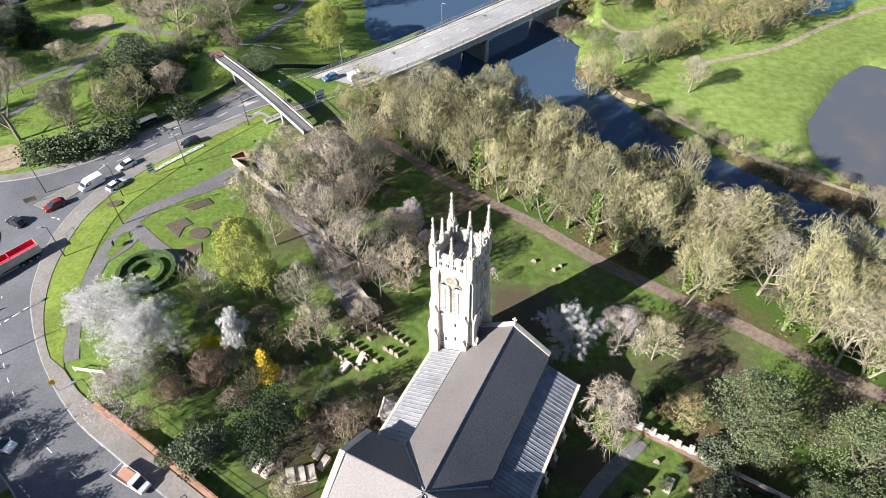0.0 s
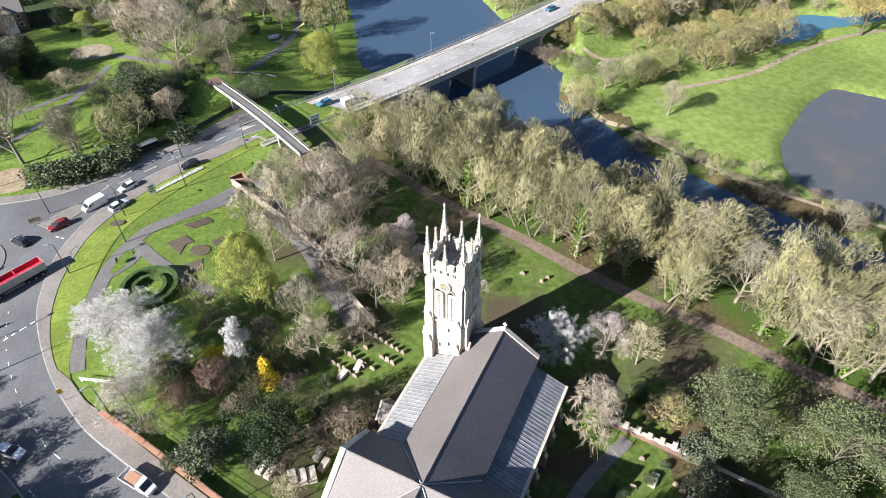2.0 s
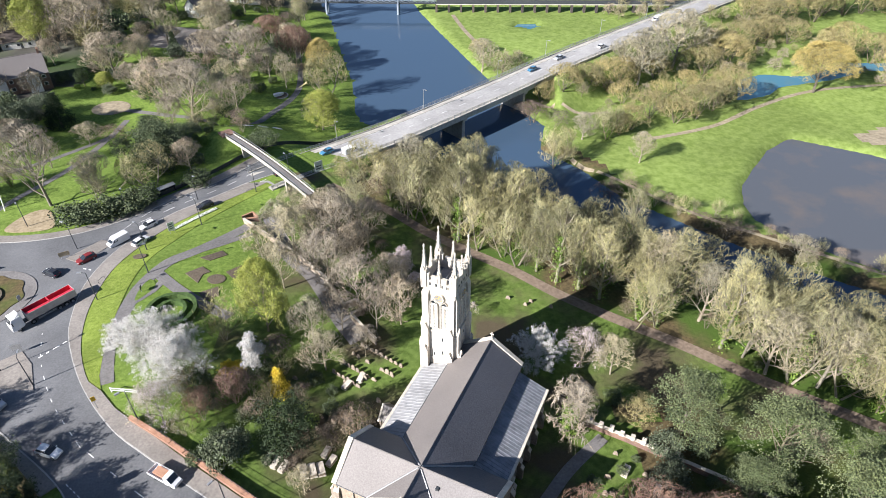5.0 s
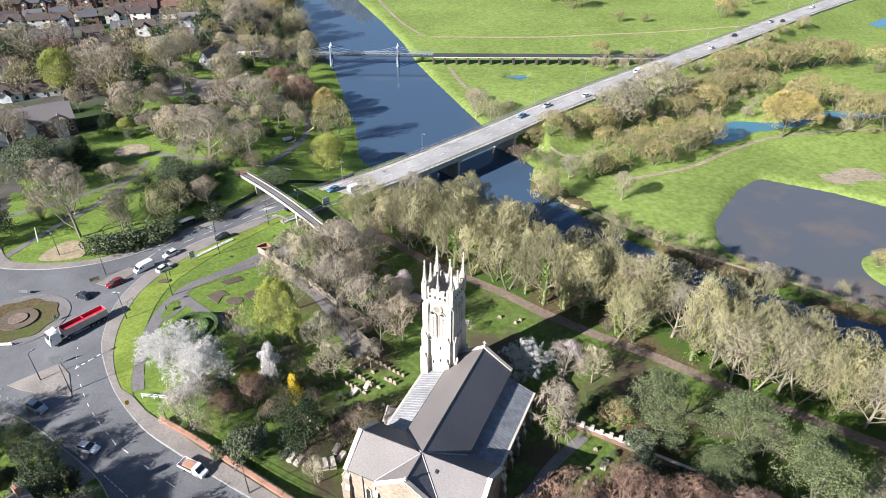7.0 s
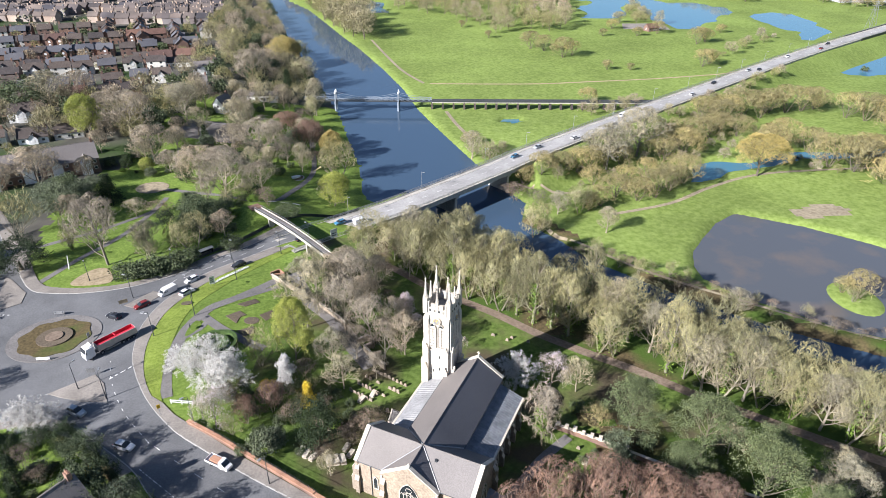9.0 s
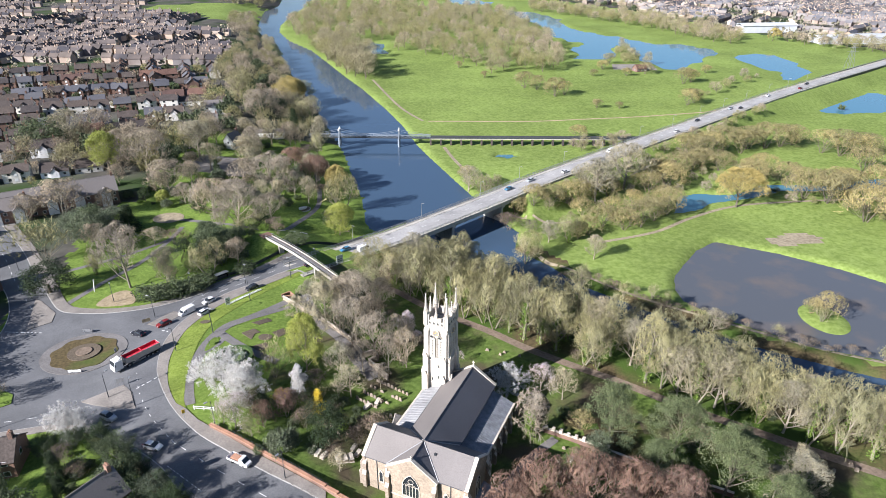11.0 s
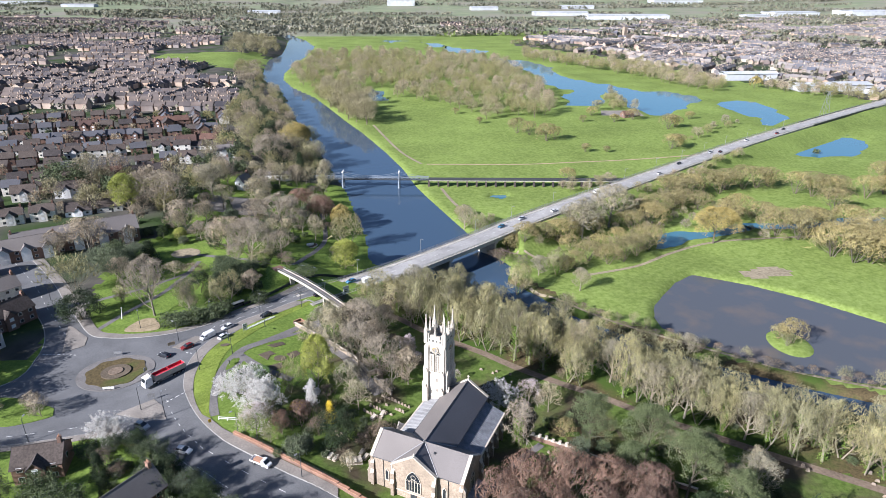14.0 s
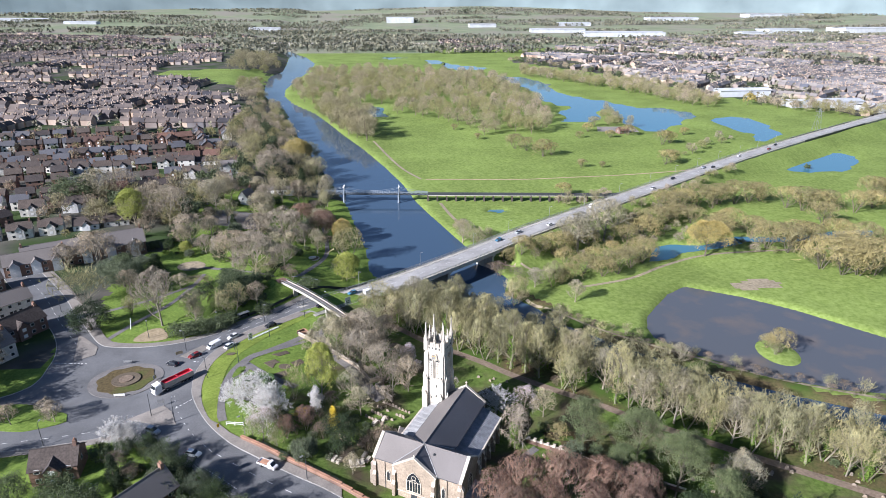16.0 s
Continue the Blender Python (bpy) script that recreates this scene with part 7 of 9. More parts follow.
def hedge_ring(cx, cy, r0, r1, h, a0, a1, label):
    sh, n = Shape(), 26
    rg = random.Random(int(r0 * 10))
    for k in range(n + 1):
        a = a0 + (a1 - a0) * k / n
        for r, z in ((r0, -0.2), (r0, h), (r1, h), (r1, -0.2)):
            j = rg.uniform(-0.07, 0.07)
            sh.v.append(Vector(((r + j) * math.cos(a), (r + j) * math.sin(a), z + (j if z > 0 else 0))))
    for k in range(n):
        s = 4 * k
        sh.f += [[s + i, s + i + 1, s + i + 5, s + i + 4] for i in range(3)]
    sh.f += [[0, 1, 2, 3], [4 * n + 3, 4 * n + 2, 4 * n + 1, 4 * n]]
    ob = new("hedge", sh.mesh("hedge", HEDGE))
    ob.matrix_basis = pose(cx, cy, ground(cx, cy))
    return tagged(ob, label, "hedge", "ring hedges")


hedge_ring(-52.6, 73.8, 4.3, 5.1, 1.3, -2.2, 3.6, "clipped dark ring hedge on the green")
hedge_ring(-52.6, 73.8, 2.4, 3.1, 1.2, -2.6, 3.2, "inner clipped dark ring hedge on the green")
patch("flower_bed", oval((-65.6, 93.0), 1.5, 1.0, 20), 0.32, SOIL, "small round planted bed on the verge", "flower bed", grid=0.7, skirt=0.1)
patch("inner_lawn", smooth_line([(-58, 64.5), (-52.5, 64.4), (-51, 59), (-53.6, 55.4), (-58.2, 58.6)], 1.0, True), 0.1, LAWN, "bright lawn beside the path", "grass", grid=1.5)
patch("inner_lawn", smooth_line([(-60.4, 84.6), (-58.6, 82.2), (-61.2, 77.8), (-61.6, 81.6)], 0.8, True), 0.1, LAWN, "small leaf-shaped lawn between paths", "grass", grid=1.0)


def long_hedge(pts, w, h, label, material):
    line = smooth_line(pts, 1.0)
    sh = Shape()
    rg = random.Random(int(abs(pts[0][0]) * 7))
    for i, p in enumerate(line):
        a, b = Vector(line[max(i - 1, 0)]), Vector(line[min(i + 1, len(line) - 1)])
        d = (b - a).normalized()
        nn = Vector((-d.y, d.x))
        z = ground(*p)
        for o, dz in ((w / 2, -0.3), (w / 2, h * 0.8), (w / 4, h), (-w / 4, h), (-w / 2, h * 0.8), (-w / 2, -0.3)):
            sh.v.append(Vector((p[0] + nn.x * (o + rg.uniform(-0.12, 0.12)), p[1] + nn.y * (o + rg.uniform(-0.12, 0.12)), z + dz + rg.uniform(-0.12, 0.12))))
    for i in range(len(line) - 1):
        s = 6 * i
        sh.f += [[s + k, s + k + 1, s + k + 7, s + k + 6] for k in range(5)]
    return tagged(new("hedge", sh.mesh("hedge", material)), label, "hedge")


long_hedge([(-80, 46), (-71, 41.5), (-64, 36.6), (-57.6, 30.2), (-52, 25)], 1.5, 1.8, "clipped brown beech hedge round the front garden", LITTER)


# ---- vehicles ----
def wheel(parent, x, y, r=0.33, w=0.22):
    t = part("wheel", Shape().tube((x, y - w / 2, r), (x, y + w / 2, r), r, r, 14), RUBBER, parent)
    part("hub", Shape().tube((x, y - w / 2 - 0.01, r), (x, y + w / 2 + 0.01, r), r * 0.6, r * 0.6, 10), STEEL, t, "grey wheel hub")


def loft(sections):
    """Cross-sections (x, half width low, half width high, z low, z high) joined lengthwise."""
    sh = Shape()
    for x, wl, wh, zl, zh in sections:
        zm = zl + (zh - zl) * 0.55
        sh.v += [Vector(p) for p in ((x, -wl, zl), (x, -max(wl, wh), zm), (x, -wh, zh), (x, wh, zh), (x, max(wl, wh), zm), (x, wl, zl))]
    n = len(sections)
    for i in range(n - 1):
        s = 6 * i
        sh.f += [[s + k, s + 6 + k, s + 6 + (k + 1) % 6, s + (k + 1) % 6] for k in range(6)]
    sh.f += [[0, 1, 2, 3, 4, 5], [6 * n - 1 - k for k in range(6)]]
    return sh


def car(x, y, z, az, paint, label, style="car", name="car", group="cars"):
    ob = thing(name, pose(x, y, z, 0, 0, az), label, name, group)
    if style == "van":
        l, w, h = 5.0, 0.96, 2.0
        part("body", loft([(-2.5, 0.86, 0.9, 0.35, 1.95), (-2.3, 0.93, 0.95, 0.25, 2.02), (0.7, 0.94, 0.95, 0.25, 2.02), (1.25, 0.94, 0.86, 0.25, 1.85), (2.0, 0.92, 0.84, 0.28, 1.05), (2.5, 0.84, 0.76, 0.35, 0.85)]), paint, ob)
        part("windscreen", Shape().poly([(1.32, -0.8, 1.76), (2.0, -0.78, 1.10), (2.0, 0.78, 1.10), (1.32, 0.8, 1.76)]), GLASS, ob)
        for s in (1, -1):
            part("side_window", Shape().poly([(0.45, s * 0.957, 1.15), (1.6, s * 0.945, 1.15), (1.15, s * 0.93, 1.72), (0.45, s * 0.957, 1.75)]), GLASS, ob)
        wx, front, back = 1.55, 2.5, -2.5
    else:
        tall = 0.2 if style == "suv" else 0.0
        part("body", loft([(-2.1, 0.72, 0.74, 0.4, 0.85 + tall), (-1.95, 0.82, 0.82, 0.25, 0.98 + tall), (-0.6, 0.87, 0.85, 0.2, 0.98 + tall), (0.9, 0.87, 0.84, 0.2, 0.95 + tall), (1.8, 0.84, 0.76, 0.22, 0.78 + tall), (2.1, 0.72, 0.66, 0.38, 0.64 + tall)]), paint, ob)
        z0, z1 = 0.95 + tall, 1.45 + tall * 1.7
        rear = -2.0 if style == "suv" else -1.85
        part("cabin", loft([(rear, 0.74, 0.62, z0, z0 + 0.1), (rear + 0.4, 0.78, 0.62, z0, z1 - 0.03), (0.1, 0.78, 0.62, z0, z1), (1.0, 0.78, 0.66, z0, z0 + 0.04)]), GLASS, ob, "dark glazed cabin")
        part("roof", loft([(rear + 0.45, 0.62, 0.55, z1 - 0.04, z1 + 0.01), (-0.6, 0.65, 0.58, z1 - 0.01, z1 + 0.05), (0.12, 0.62, 0.55, z1 - 0.04, z1 + 0.02)]), paint, ob)
        for xx in (-0.55, 0.2):
            for s in (1, -1):
                part("pillar", Shape().tube((xx + 0.05, s * 0.79, z0), (xx, s * 0.63, z1), 0.04, 0.04, 4), paint, ob)
        if style == "suv":
            for s in (1, -1):
                part("roof_rail", Shape().tube((-1.4, s * 0.5, z1 + 0.12), (0, s * 0.5, z1 + 0.12), 0.03, 0.03, 5), STEEL, ob)
        wx, front, back = 1.32, 2.08, -2.08
    for sx in (wx, -wx):
        for s in (1, -1):
            wheel(ob, sx, s * 0.8)
    for s in (1, -1):
        part("headlight", Shape().box((front - 0.12, s * 0.58 - 0.13, 0.6), (front, s * 0.58 + 0.13, 0.72)), WHITE, ob)
        part("tail_light", Shape().box((back, s * 0.64 - 0.1, 0.75), (back + 0.08, s * 0.64 + 0.1, 0.95)), TRUCK_RED, ob)
        part("mirror", Shape().box((0.75, s * 0.95 - 0.08, 0.95), (0.9, s * 0.95 + 0.08, 1.08)), paint, ob)
    return ob


def at_road(x, y):
    return ground(x, y) + 0.05


for x, y, az, paint, label, style in (
        (-77.6, 93.2, -133, CAR_RED, "maroon hatchback on the roundabout approach", "car"), (-83.2, 88.6, 154, CAR_BLACK, "black saloon car on the roundabout", "car"),
        (-73.2, 100.2, -128, CAR_WHITE, "white panel van on the road", "van"), (-67.8, 99.6, 60, CAR_WHITE, "white hatchback on the road", "car"),
        (-68.6, 106.8, -130, CAR_WHITE, "white estate car on the road", "car"), (-57.2, 115, -140, CAR_BLACK, "black hatchback on the road", "car"),
        (-75.8, 51.9, -26, CAR_GREY, "grey off-road car with laden roof rack", "suv"), (-61.9, 41.6, -18, CAR_WHITE, "white and blue car in the junction", "car"),
        (-40.8, 131.2, 38, CAR_BLACK, "dark hatchback near the footbridge", "car")):
    car(x, y, at_road(x, y), az, paint, label, style, "van" if style == "van" else "car")
for i, off, paint, label, style in ((8, 1.8, CAR_BLUE, "blue hatchback on the bridge approach", "car"), (10, -1.9, CAR_WHITE, "white van on the bridge approach", "van"), (44, 1.9, CAR_BLUE, "blue car on the bridge", "car"),
                                    (50, 1.9, CAR_GREY, "silver car on the bridge", "car"), (58, -1.9, CAR_WHITE, "white car on the bridge", "car"), (76, 1.9, CAR_WHITE, "white van on the causeway", "van"),
                                    (98, -1.9, CAR_WHITE, "white car on the causeway", "car"), (110, 1.9, CAR_BLACK, "dark car on the causeway", "car"), (128, 1.9, CAR_GREY, "silver car on the causeway", "car"),
                                    (131, -1.9, CAR_BLACK, "dark car on the causeway", "car"), (150, 1.9, CAR_WHITE, "white car on the causeway", "car"), (168, -1.9, CAR_RED, "red car on the causeway", "car"), (176, 1.9, CAR_BLACK, "dark car on the causeway", "car")):
    a, b = Vector(DECK_LINE[i]), Vector(DECK_LINE[i + 1])
    d = (b - a).normalized()
    p = a + Vector((-d.y, d.x)) * off
    car(p.x, p.y, deck_z(p.x) + 0.02, math.degrees(math.atan2(d.y, d.x)) + (180 if off > 0 else 0), paint, label, style, "van" if style == "van" else "car", "bridge traffic")
# dropside pickup
pu = thing("pickup_truck", pose(-42, 36.4, at_road(-42, 36.4), 0, 0, -29), "white dropside pickup carrying boards", "pickup truck")
part("cab", loft([(0.6, 0.92, 0.8, 0.35, 1.95), (1.3, 0.92, 0.8, 0.35, 1.9), (2.0, 0.9, 0.8, 0.3, 1.1), (2.6, 0.82, 0.74, 0.38, 0.9)]), CAR_WHITE, pu)
part("windscreen", Shape().poly([(1.36, -0.76, 1.84), (2.02, -0.76, 1.14), (2.02, 0.76, 1.14), (1.36, 0.76, 1.84)]), GLASS, pu)
part("bed", Shape().box((-2.8, -1.0, 0.75), (0.5, 1.0, 0.85)).box((-2.8, -1.0, 0.85), (0.5, -0.95, 1.25)).box((-2.8, 0.95, 0.85), (0.5, 1.0, 1.25)).box((-2.8, -0.95, 0.85), (-2.75, 0.95, 1.25)), CAR_WHITE, pu)
part("load", Shape().box((-2.0, -0.6, 0.85), (0.1, 0.75, 1.3)), COPING, pu, "stack of tan boards")
part("chassis", Shape().box((-2.7, -0.5, 0.4), (2.3, 0.5, 0.74)), DARK_STEEL, pu)
for sx in (1.7, -1.7):
    for s in (1, -1):
        wheel(pu, sx, s * 0.85, 0.34)
# articulated tipper lorry
tr = thing("tipper_lorry", pose(-78.4, 75.4, at_road(-78.4, 75.4), 0, 0, -131), "white lorry with long red-lined aluminium tipper trailer", "lorry")
cab = part("cab", loft([(4.1, 1.2, 1.15, 0.9, 3.0), (4.3, 1.24, 1.2, 0.7, 3.3), (5.9, 1.24, 1.18, 0.5, 3.2), (6.35, 1.2, 1.1, 0.45, 2.1), (6.45, 1.15, 1.1, 0.45, 1.2)]), CAR_WHITE, tr)
part("windscreen", Shape().poly([(6.0, -1.05, 3.02), (6.40, -1.02, 2.1), (6.40, 1.02, 2.1), (6.0, 1.05, 3.02)]), GLASS, cab)
part("wind_deflector", loft([(4.3, 1.0, 0.9, 3.2, 3.7), (5.2, 1.0, 0.8, 3.2, 3.4)]), CAR_WHITE, cab)
part("chassis", Shape().box((-6.4, -0.5, 0.75), (5.6, 0.5, 1.15)), DARK_STEEL, tr)
tb = Shape().box((-6.3, -1.22, 1.25), (3.3, 1.22, 1.4))
for s in (1, -1):
    tb.box((-6.3, min(s * 1.14, s * 1.22), 1.4), (3.3, max(s * 1.14, s * 1.22), 2.9))
tb.box((3.2, -1.14, 1.4), (3.3, 1.14, 2.9)).box((-6.3, -1.14, 1.4), (-6.2, 1.14, 2.9))
body = part("tipper_body", tb, TRUCK_GREY, tr, "pale aluminium tipper body")
lin = Shape().box((-6.18, -1.12, 1.42), (3.18, 1.12, 1.5))
for s in (1, -1):
    lin.box((-6.18, min(s * 1.09, s * 1.13), 1.5), (3.18, max(s * 1.09, s * 1.13), 2.88))
lin.box((3.13, -1.09, 1.5), (3.18, 1.09, 2.88)).box((-6.18, -1.09, 1.5), (-6.13, 1.09, 2.88))
part("lining", lin, TRUCK_RED, body, "bright red lining")
part("top_sheet", Shape().box((-6.2, 0.45, 2.6), (3.2, 1.12, 2.86)), TRUCK_RED, body, "rolled red cover sheet")
part("brace", Shape().box((-1.6, -1.12, 2.7), (-1.4, 1.12, 2.86)), TRUCK_RED, body)
for k in range(8):
    for s in (1, -1):
        part("body_rib", Shape().box((-6.2 + k * 1.32, min(s * 1.22, s * 1.29), 1.3), (-6.05 + k * 1.32, max(s * 1.22, s * 1.29), 2.9)), TRUCK_GREY, body)
for sx in (5.3, 2.6, -2.6, -3.9, -5.2):
    for s in (1, -1):
        wheel(tr, sx, s * 1.05, 0.5, 0.32)
for s in (1, -1):
    part("side_guard", Shape().box((-1.9, min(s * 1.1, s * 1.18), 0.5), (1.6, max(s * 1.1, s * 1.18), 0.9)), STEEL, tr)
    part("mirror", Shape().box((6.0, min(s * 1.3, s * 1.5), 2.0), (6.15, max(s * 1.3, s * 1.5), 2.7)), DARK_STEEL, cab)


# ---- houses ----
def house_parts(ob, w, l, he, hr, wall, roof, gables=0, chimneys=1, rows=2, light=False):
    """A gabled house, l long and w wide, eaves at he and ridge at hr above the ground."""
    sh = Shape()
    prof = [(-w / 2, -1.0), (w / 2, -1.0), (w / 2, he), (0, hr), (-w / 2, he)]
    for x in (-l / 2, l / 2):
        sh.v += [Vector((x, y, z)) for y, z in prof]
    sh.f += [[i, (i + 1) % 5, 5 + (i + 1) % 5, 5 + i] for i in range(5)] + [[4, 3, 2, 1, 0], [5, 6, 7, 8, 9]]
    body = part("wall", sh, wall, ob)
    k = (hr - he) / (w / 2)
    for s in (1, -1):
        part("roof", Shape().slab([(-l / 2 - 0.3, 0, hr + 0.12), (l / 2 + 0.3, 0, hr + 0.12), (l / 2 + 0.3, s * (w / 2 + 0.4), he - 0.4 * k + 0.12), (-l / 2 - 0.3, s * (w / 2 + 0.4), he - 0.4 * k + 0.12)], 0.18), roof, ob)
        n = 2 if light else max(2, int(l / 3.2))
        for r in range(rows):
            for j in range(n):
                x = -l / 2 + l * (j + 0.5) / n
                z = 0.9 + r * 2.6
                win = part("window", Shape().box((x - 0.65, min(s * w / 2, s * (w / 2 + 0.06)), z), (x + 0.65, max(s * w / 2, s * (w / 2 + 0.06)), z + 1.25)), GLASS if light else WHITE, ob)
                light or part("pane", Shape().box((x - 0.55, min(s * (w / 2 + 0.06), s * (w / 2 + 0.075)), z + 0.1), (x + 0.55, max(s * (w / 2 + 0.06), s * (w / 2 + 0.075)), z + 1.15)), GLASS, win)
        (light and s > 0) or part("door", Shape().box((l * 0.05, min(s * w / 2, s * (w / 2 + 0.05)), 0), (l * 0.05 + 0.95, max(s * w / 2, s * (w / 2 + 0.05)), 2.05)), DARK_STEEL, ob)
    for s in () if light else (1, -1):
        win = part("window", Shape().box((min(s * l / 2, s * (l / 2 + 0.05)), -0.6, he - 1.7), (max(s * l / 2, s * (l / 2 + 0.05)), 0.6, he - 0.4)), WHITE, ob)
        part("pane", Shape().box((min(s * (l / 2 + 0.05), s * (l / 2 + 0.065)), -0.5, he - 1.6), (max(s * (l / 2 + 0.05), s * (l / 2 + 0.065)), 0.5, he - 0.5)), GLASS, win)
    light or part("ridge", Shape().tube((-l / 2 - 0.3, 0, hr + 0.14), (l / 2 + 0.3, 0, hr + 0.14), 0.12, 0.12, 6), roof, ob)
    for c in range(chimneys):
        x = l / 2 - 0.7 if c == 0 else -l / 2 + 0.7
        ch = part("chimney", Shape().box((x - 0.4, -0.55, he), (x + 0.4, 0.55, hr + 1.3)), BRICK, ob)
        for dy in () if light else (-0.25, 0.25):
            part("chimney_pot", Shape().tube((x, dy, hr + 1.3), (x, dy, hr + 1.75), 0.13, 0.11, 7), COPING, ch)
    for g in range(gables):
        x = -l / 2 + l * (g + 0.5) / gables
        gb = Shape()
        hw, dp = 1.9, w / 2 + 1.1
        prof = [(-hw, -1.0), (hw, -1.0), (hw, he - 0.3), (0, he + 1.7), (-hw, he - 0.3)]
        for y in (0, -dp):
            gb.v += [Vector((x + a, y, z)) for a, z in prof]
        gb.f += [[i, (i + 1) % 5, 5 + (i + 1) % 5, 5 + i] for i in range(5)] + [[4, 3, 2, 1, 0], [5, 6, 7, 8, 9]]
        wing = part("gable_wing", gb, WHITE if gables > 2 else wall, ob)
        for s in (1, -1):
            part("wing_roof", Shape().slab([(x, 0.2, he + 1.86), (x, -dp - 0.3, he + 1.86), (x + s * (hw + 0.3), -dp - 0.3, he - 0.5), (x + s * (hw + 0.3), 0.2, he - 0.5)], 0.15), roof, wing)
        for z in (0.9, 3.3):
            win = part("window", Shape().box((x - 0.7, -dp - 0.06, z), (x + 0.7, -dp, z + 1.3)), WHITE, wing)
    return ob


VARIANTS = []
for w, l, he, hr, wall, roof, g, ch, lab in (
        (8, 9.5, 5.0, 8.0, BRICK, TILE, 0, 1, "red brick house with brown tiled roof"), (7.5, 11, 5.0, 7.8, RENDERED, TILE, 1, 2, "pale rendered house with front gable"),
        (8, 10, 5.1, 8.2, BRICK, SLATE_DARK_SHADED, 1, 1, "brick house with slate roof and front gable"), (7, 12, 2.8, 5.6, RENDERED, TILE_RED, 0, 1, "low pale bungalow with red tiled roof"),
        (8.5, 13, 5.2, 8.4, BRICK, TILE_RED, 2, 2, "pair of brick houses under red tiles"), (8, 9, 5.2, 8.3, RENDERED, SLATE_DARK_SHADED, 0, 1, "cream house with grey slate roof")):
    VARIANTS.append((w, l, he, hr, wall, roof, g, ch, lab))
HOUSE_PROTO = {}


def house(v, x, y, az, label="", group="town houses"):
    w, l, he, hr, wall, roof, g, ch, lab = VARIANTS[v]
    m = pose(x, y, ground(x, y), 0, 0, az)
    if v not in HOUSE_PROTO:
        ob = thing("house", m, label or lab, "house", group)
        HOUSE_PROTO[v] = house_parts(ob, w, l, he, hr, wall, roof, g, ch, 1 if he < 3.5 else 2, True)
        return ob
    return tagged(copy_thing(HOUSE_PROTO[v], m), label or lab)


town_rng = random.Random(17)
ROWS_OF_HOUSES = ((-200, 290, 20, 7), (-232, 262, 20, 5), (-175, 318, 20, 6), (-262, 320, 20, 6), (-235, 348, 18, 8), (-190, 350, 15, 6), (-150, 372, 15, 4), (-290, 350, 20, 8), (-262, 378, 20, 9),
                  (-215, 392, 17, 7), (-160, 412, 15, 4), (-320, 300, 75, 6), (-345, 330, 75, 7), (-300, 412, 18, 10), (-238, 430, 15, 9), (-180, 446, 112, 6), (-160, 452, 112, 6), (-215, 470, 112, 6), (-240, 470, 112, 5),
                  (-370, 380, 20, 9), (-350, 440, 18, 10), (-290, 462, 18, 9), (-230, 225, 60, 4), (-262, 240, 60, 5), (-240, 305, 20, 4), (-300, 275, 20, 6), (-330, 405, 18, 6), (-400, 432, 18, 7), (-165, 298, 20, 3), (-196, 222, 25, 3))
for x, y, az, n in ROWS_OF_HOUSES:
    pick = town_rng.choice(((0, 2), (4, 0), (1, 2), (0, 5), (2, 0)))
    for k in range(n):
        c, s = math.cos(radians(az)), math.sin(radians(az))
        gap = 13.5
        px, py = x + (k - n / 2) * gap * c + town_rng.uniform(-1, 1), y + (k - n / 2) * gap * s + town_rng.uniform(-1, 1)
        if px > -128 + (py - 300) * -0.2:
            continue
        house(town_rng.choice(pick), px, py, az + town_rng.choice((0, 180)) + town_rng.uniform(-7, 7))
# buildings seen close by
home = thing("care_home", pose(-157, 190, ground(-157, 190), 0, 0, 30), "long two-storey brick building with white gabled wings", "building")
house_parts(home, 14, 50, 5.4, 10.2, BRICK, SLATE, 5, 2)
home2 = thing("care_home", pose(-172, 176, ground(-172, 176), 0, 0, 30), "brick building wing with white gables and slate roof", "building")
house_parts(home2, 11, 24, 5.4, 9.0, BRICK, SLATE, 3, 1)
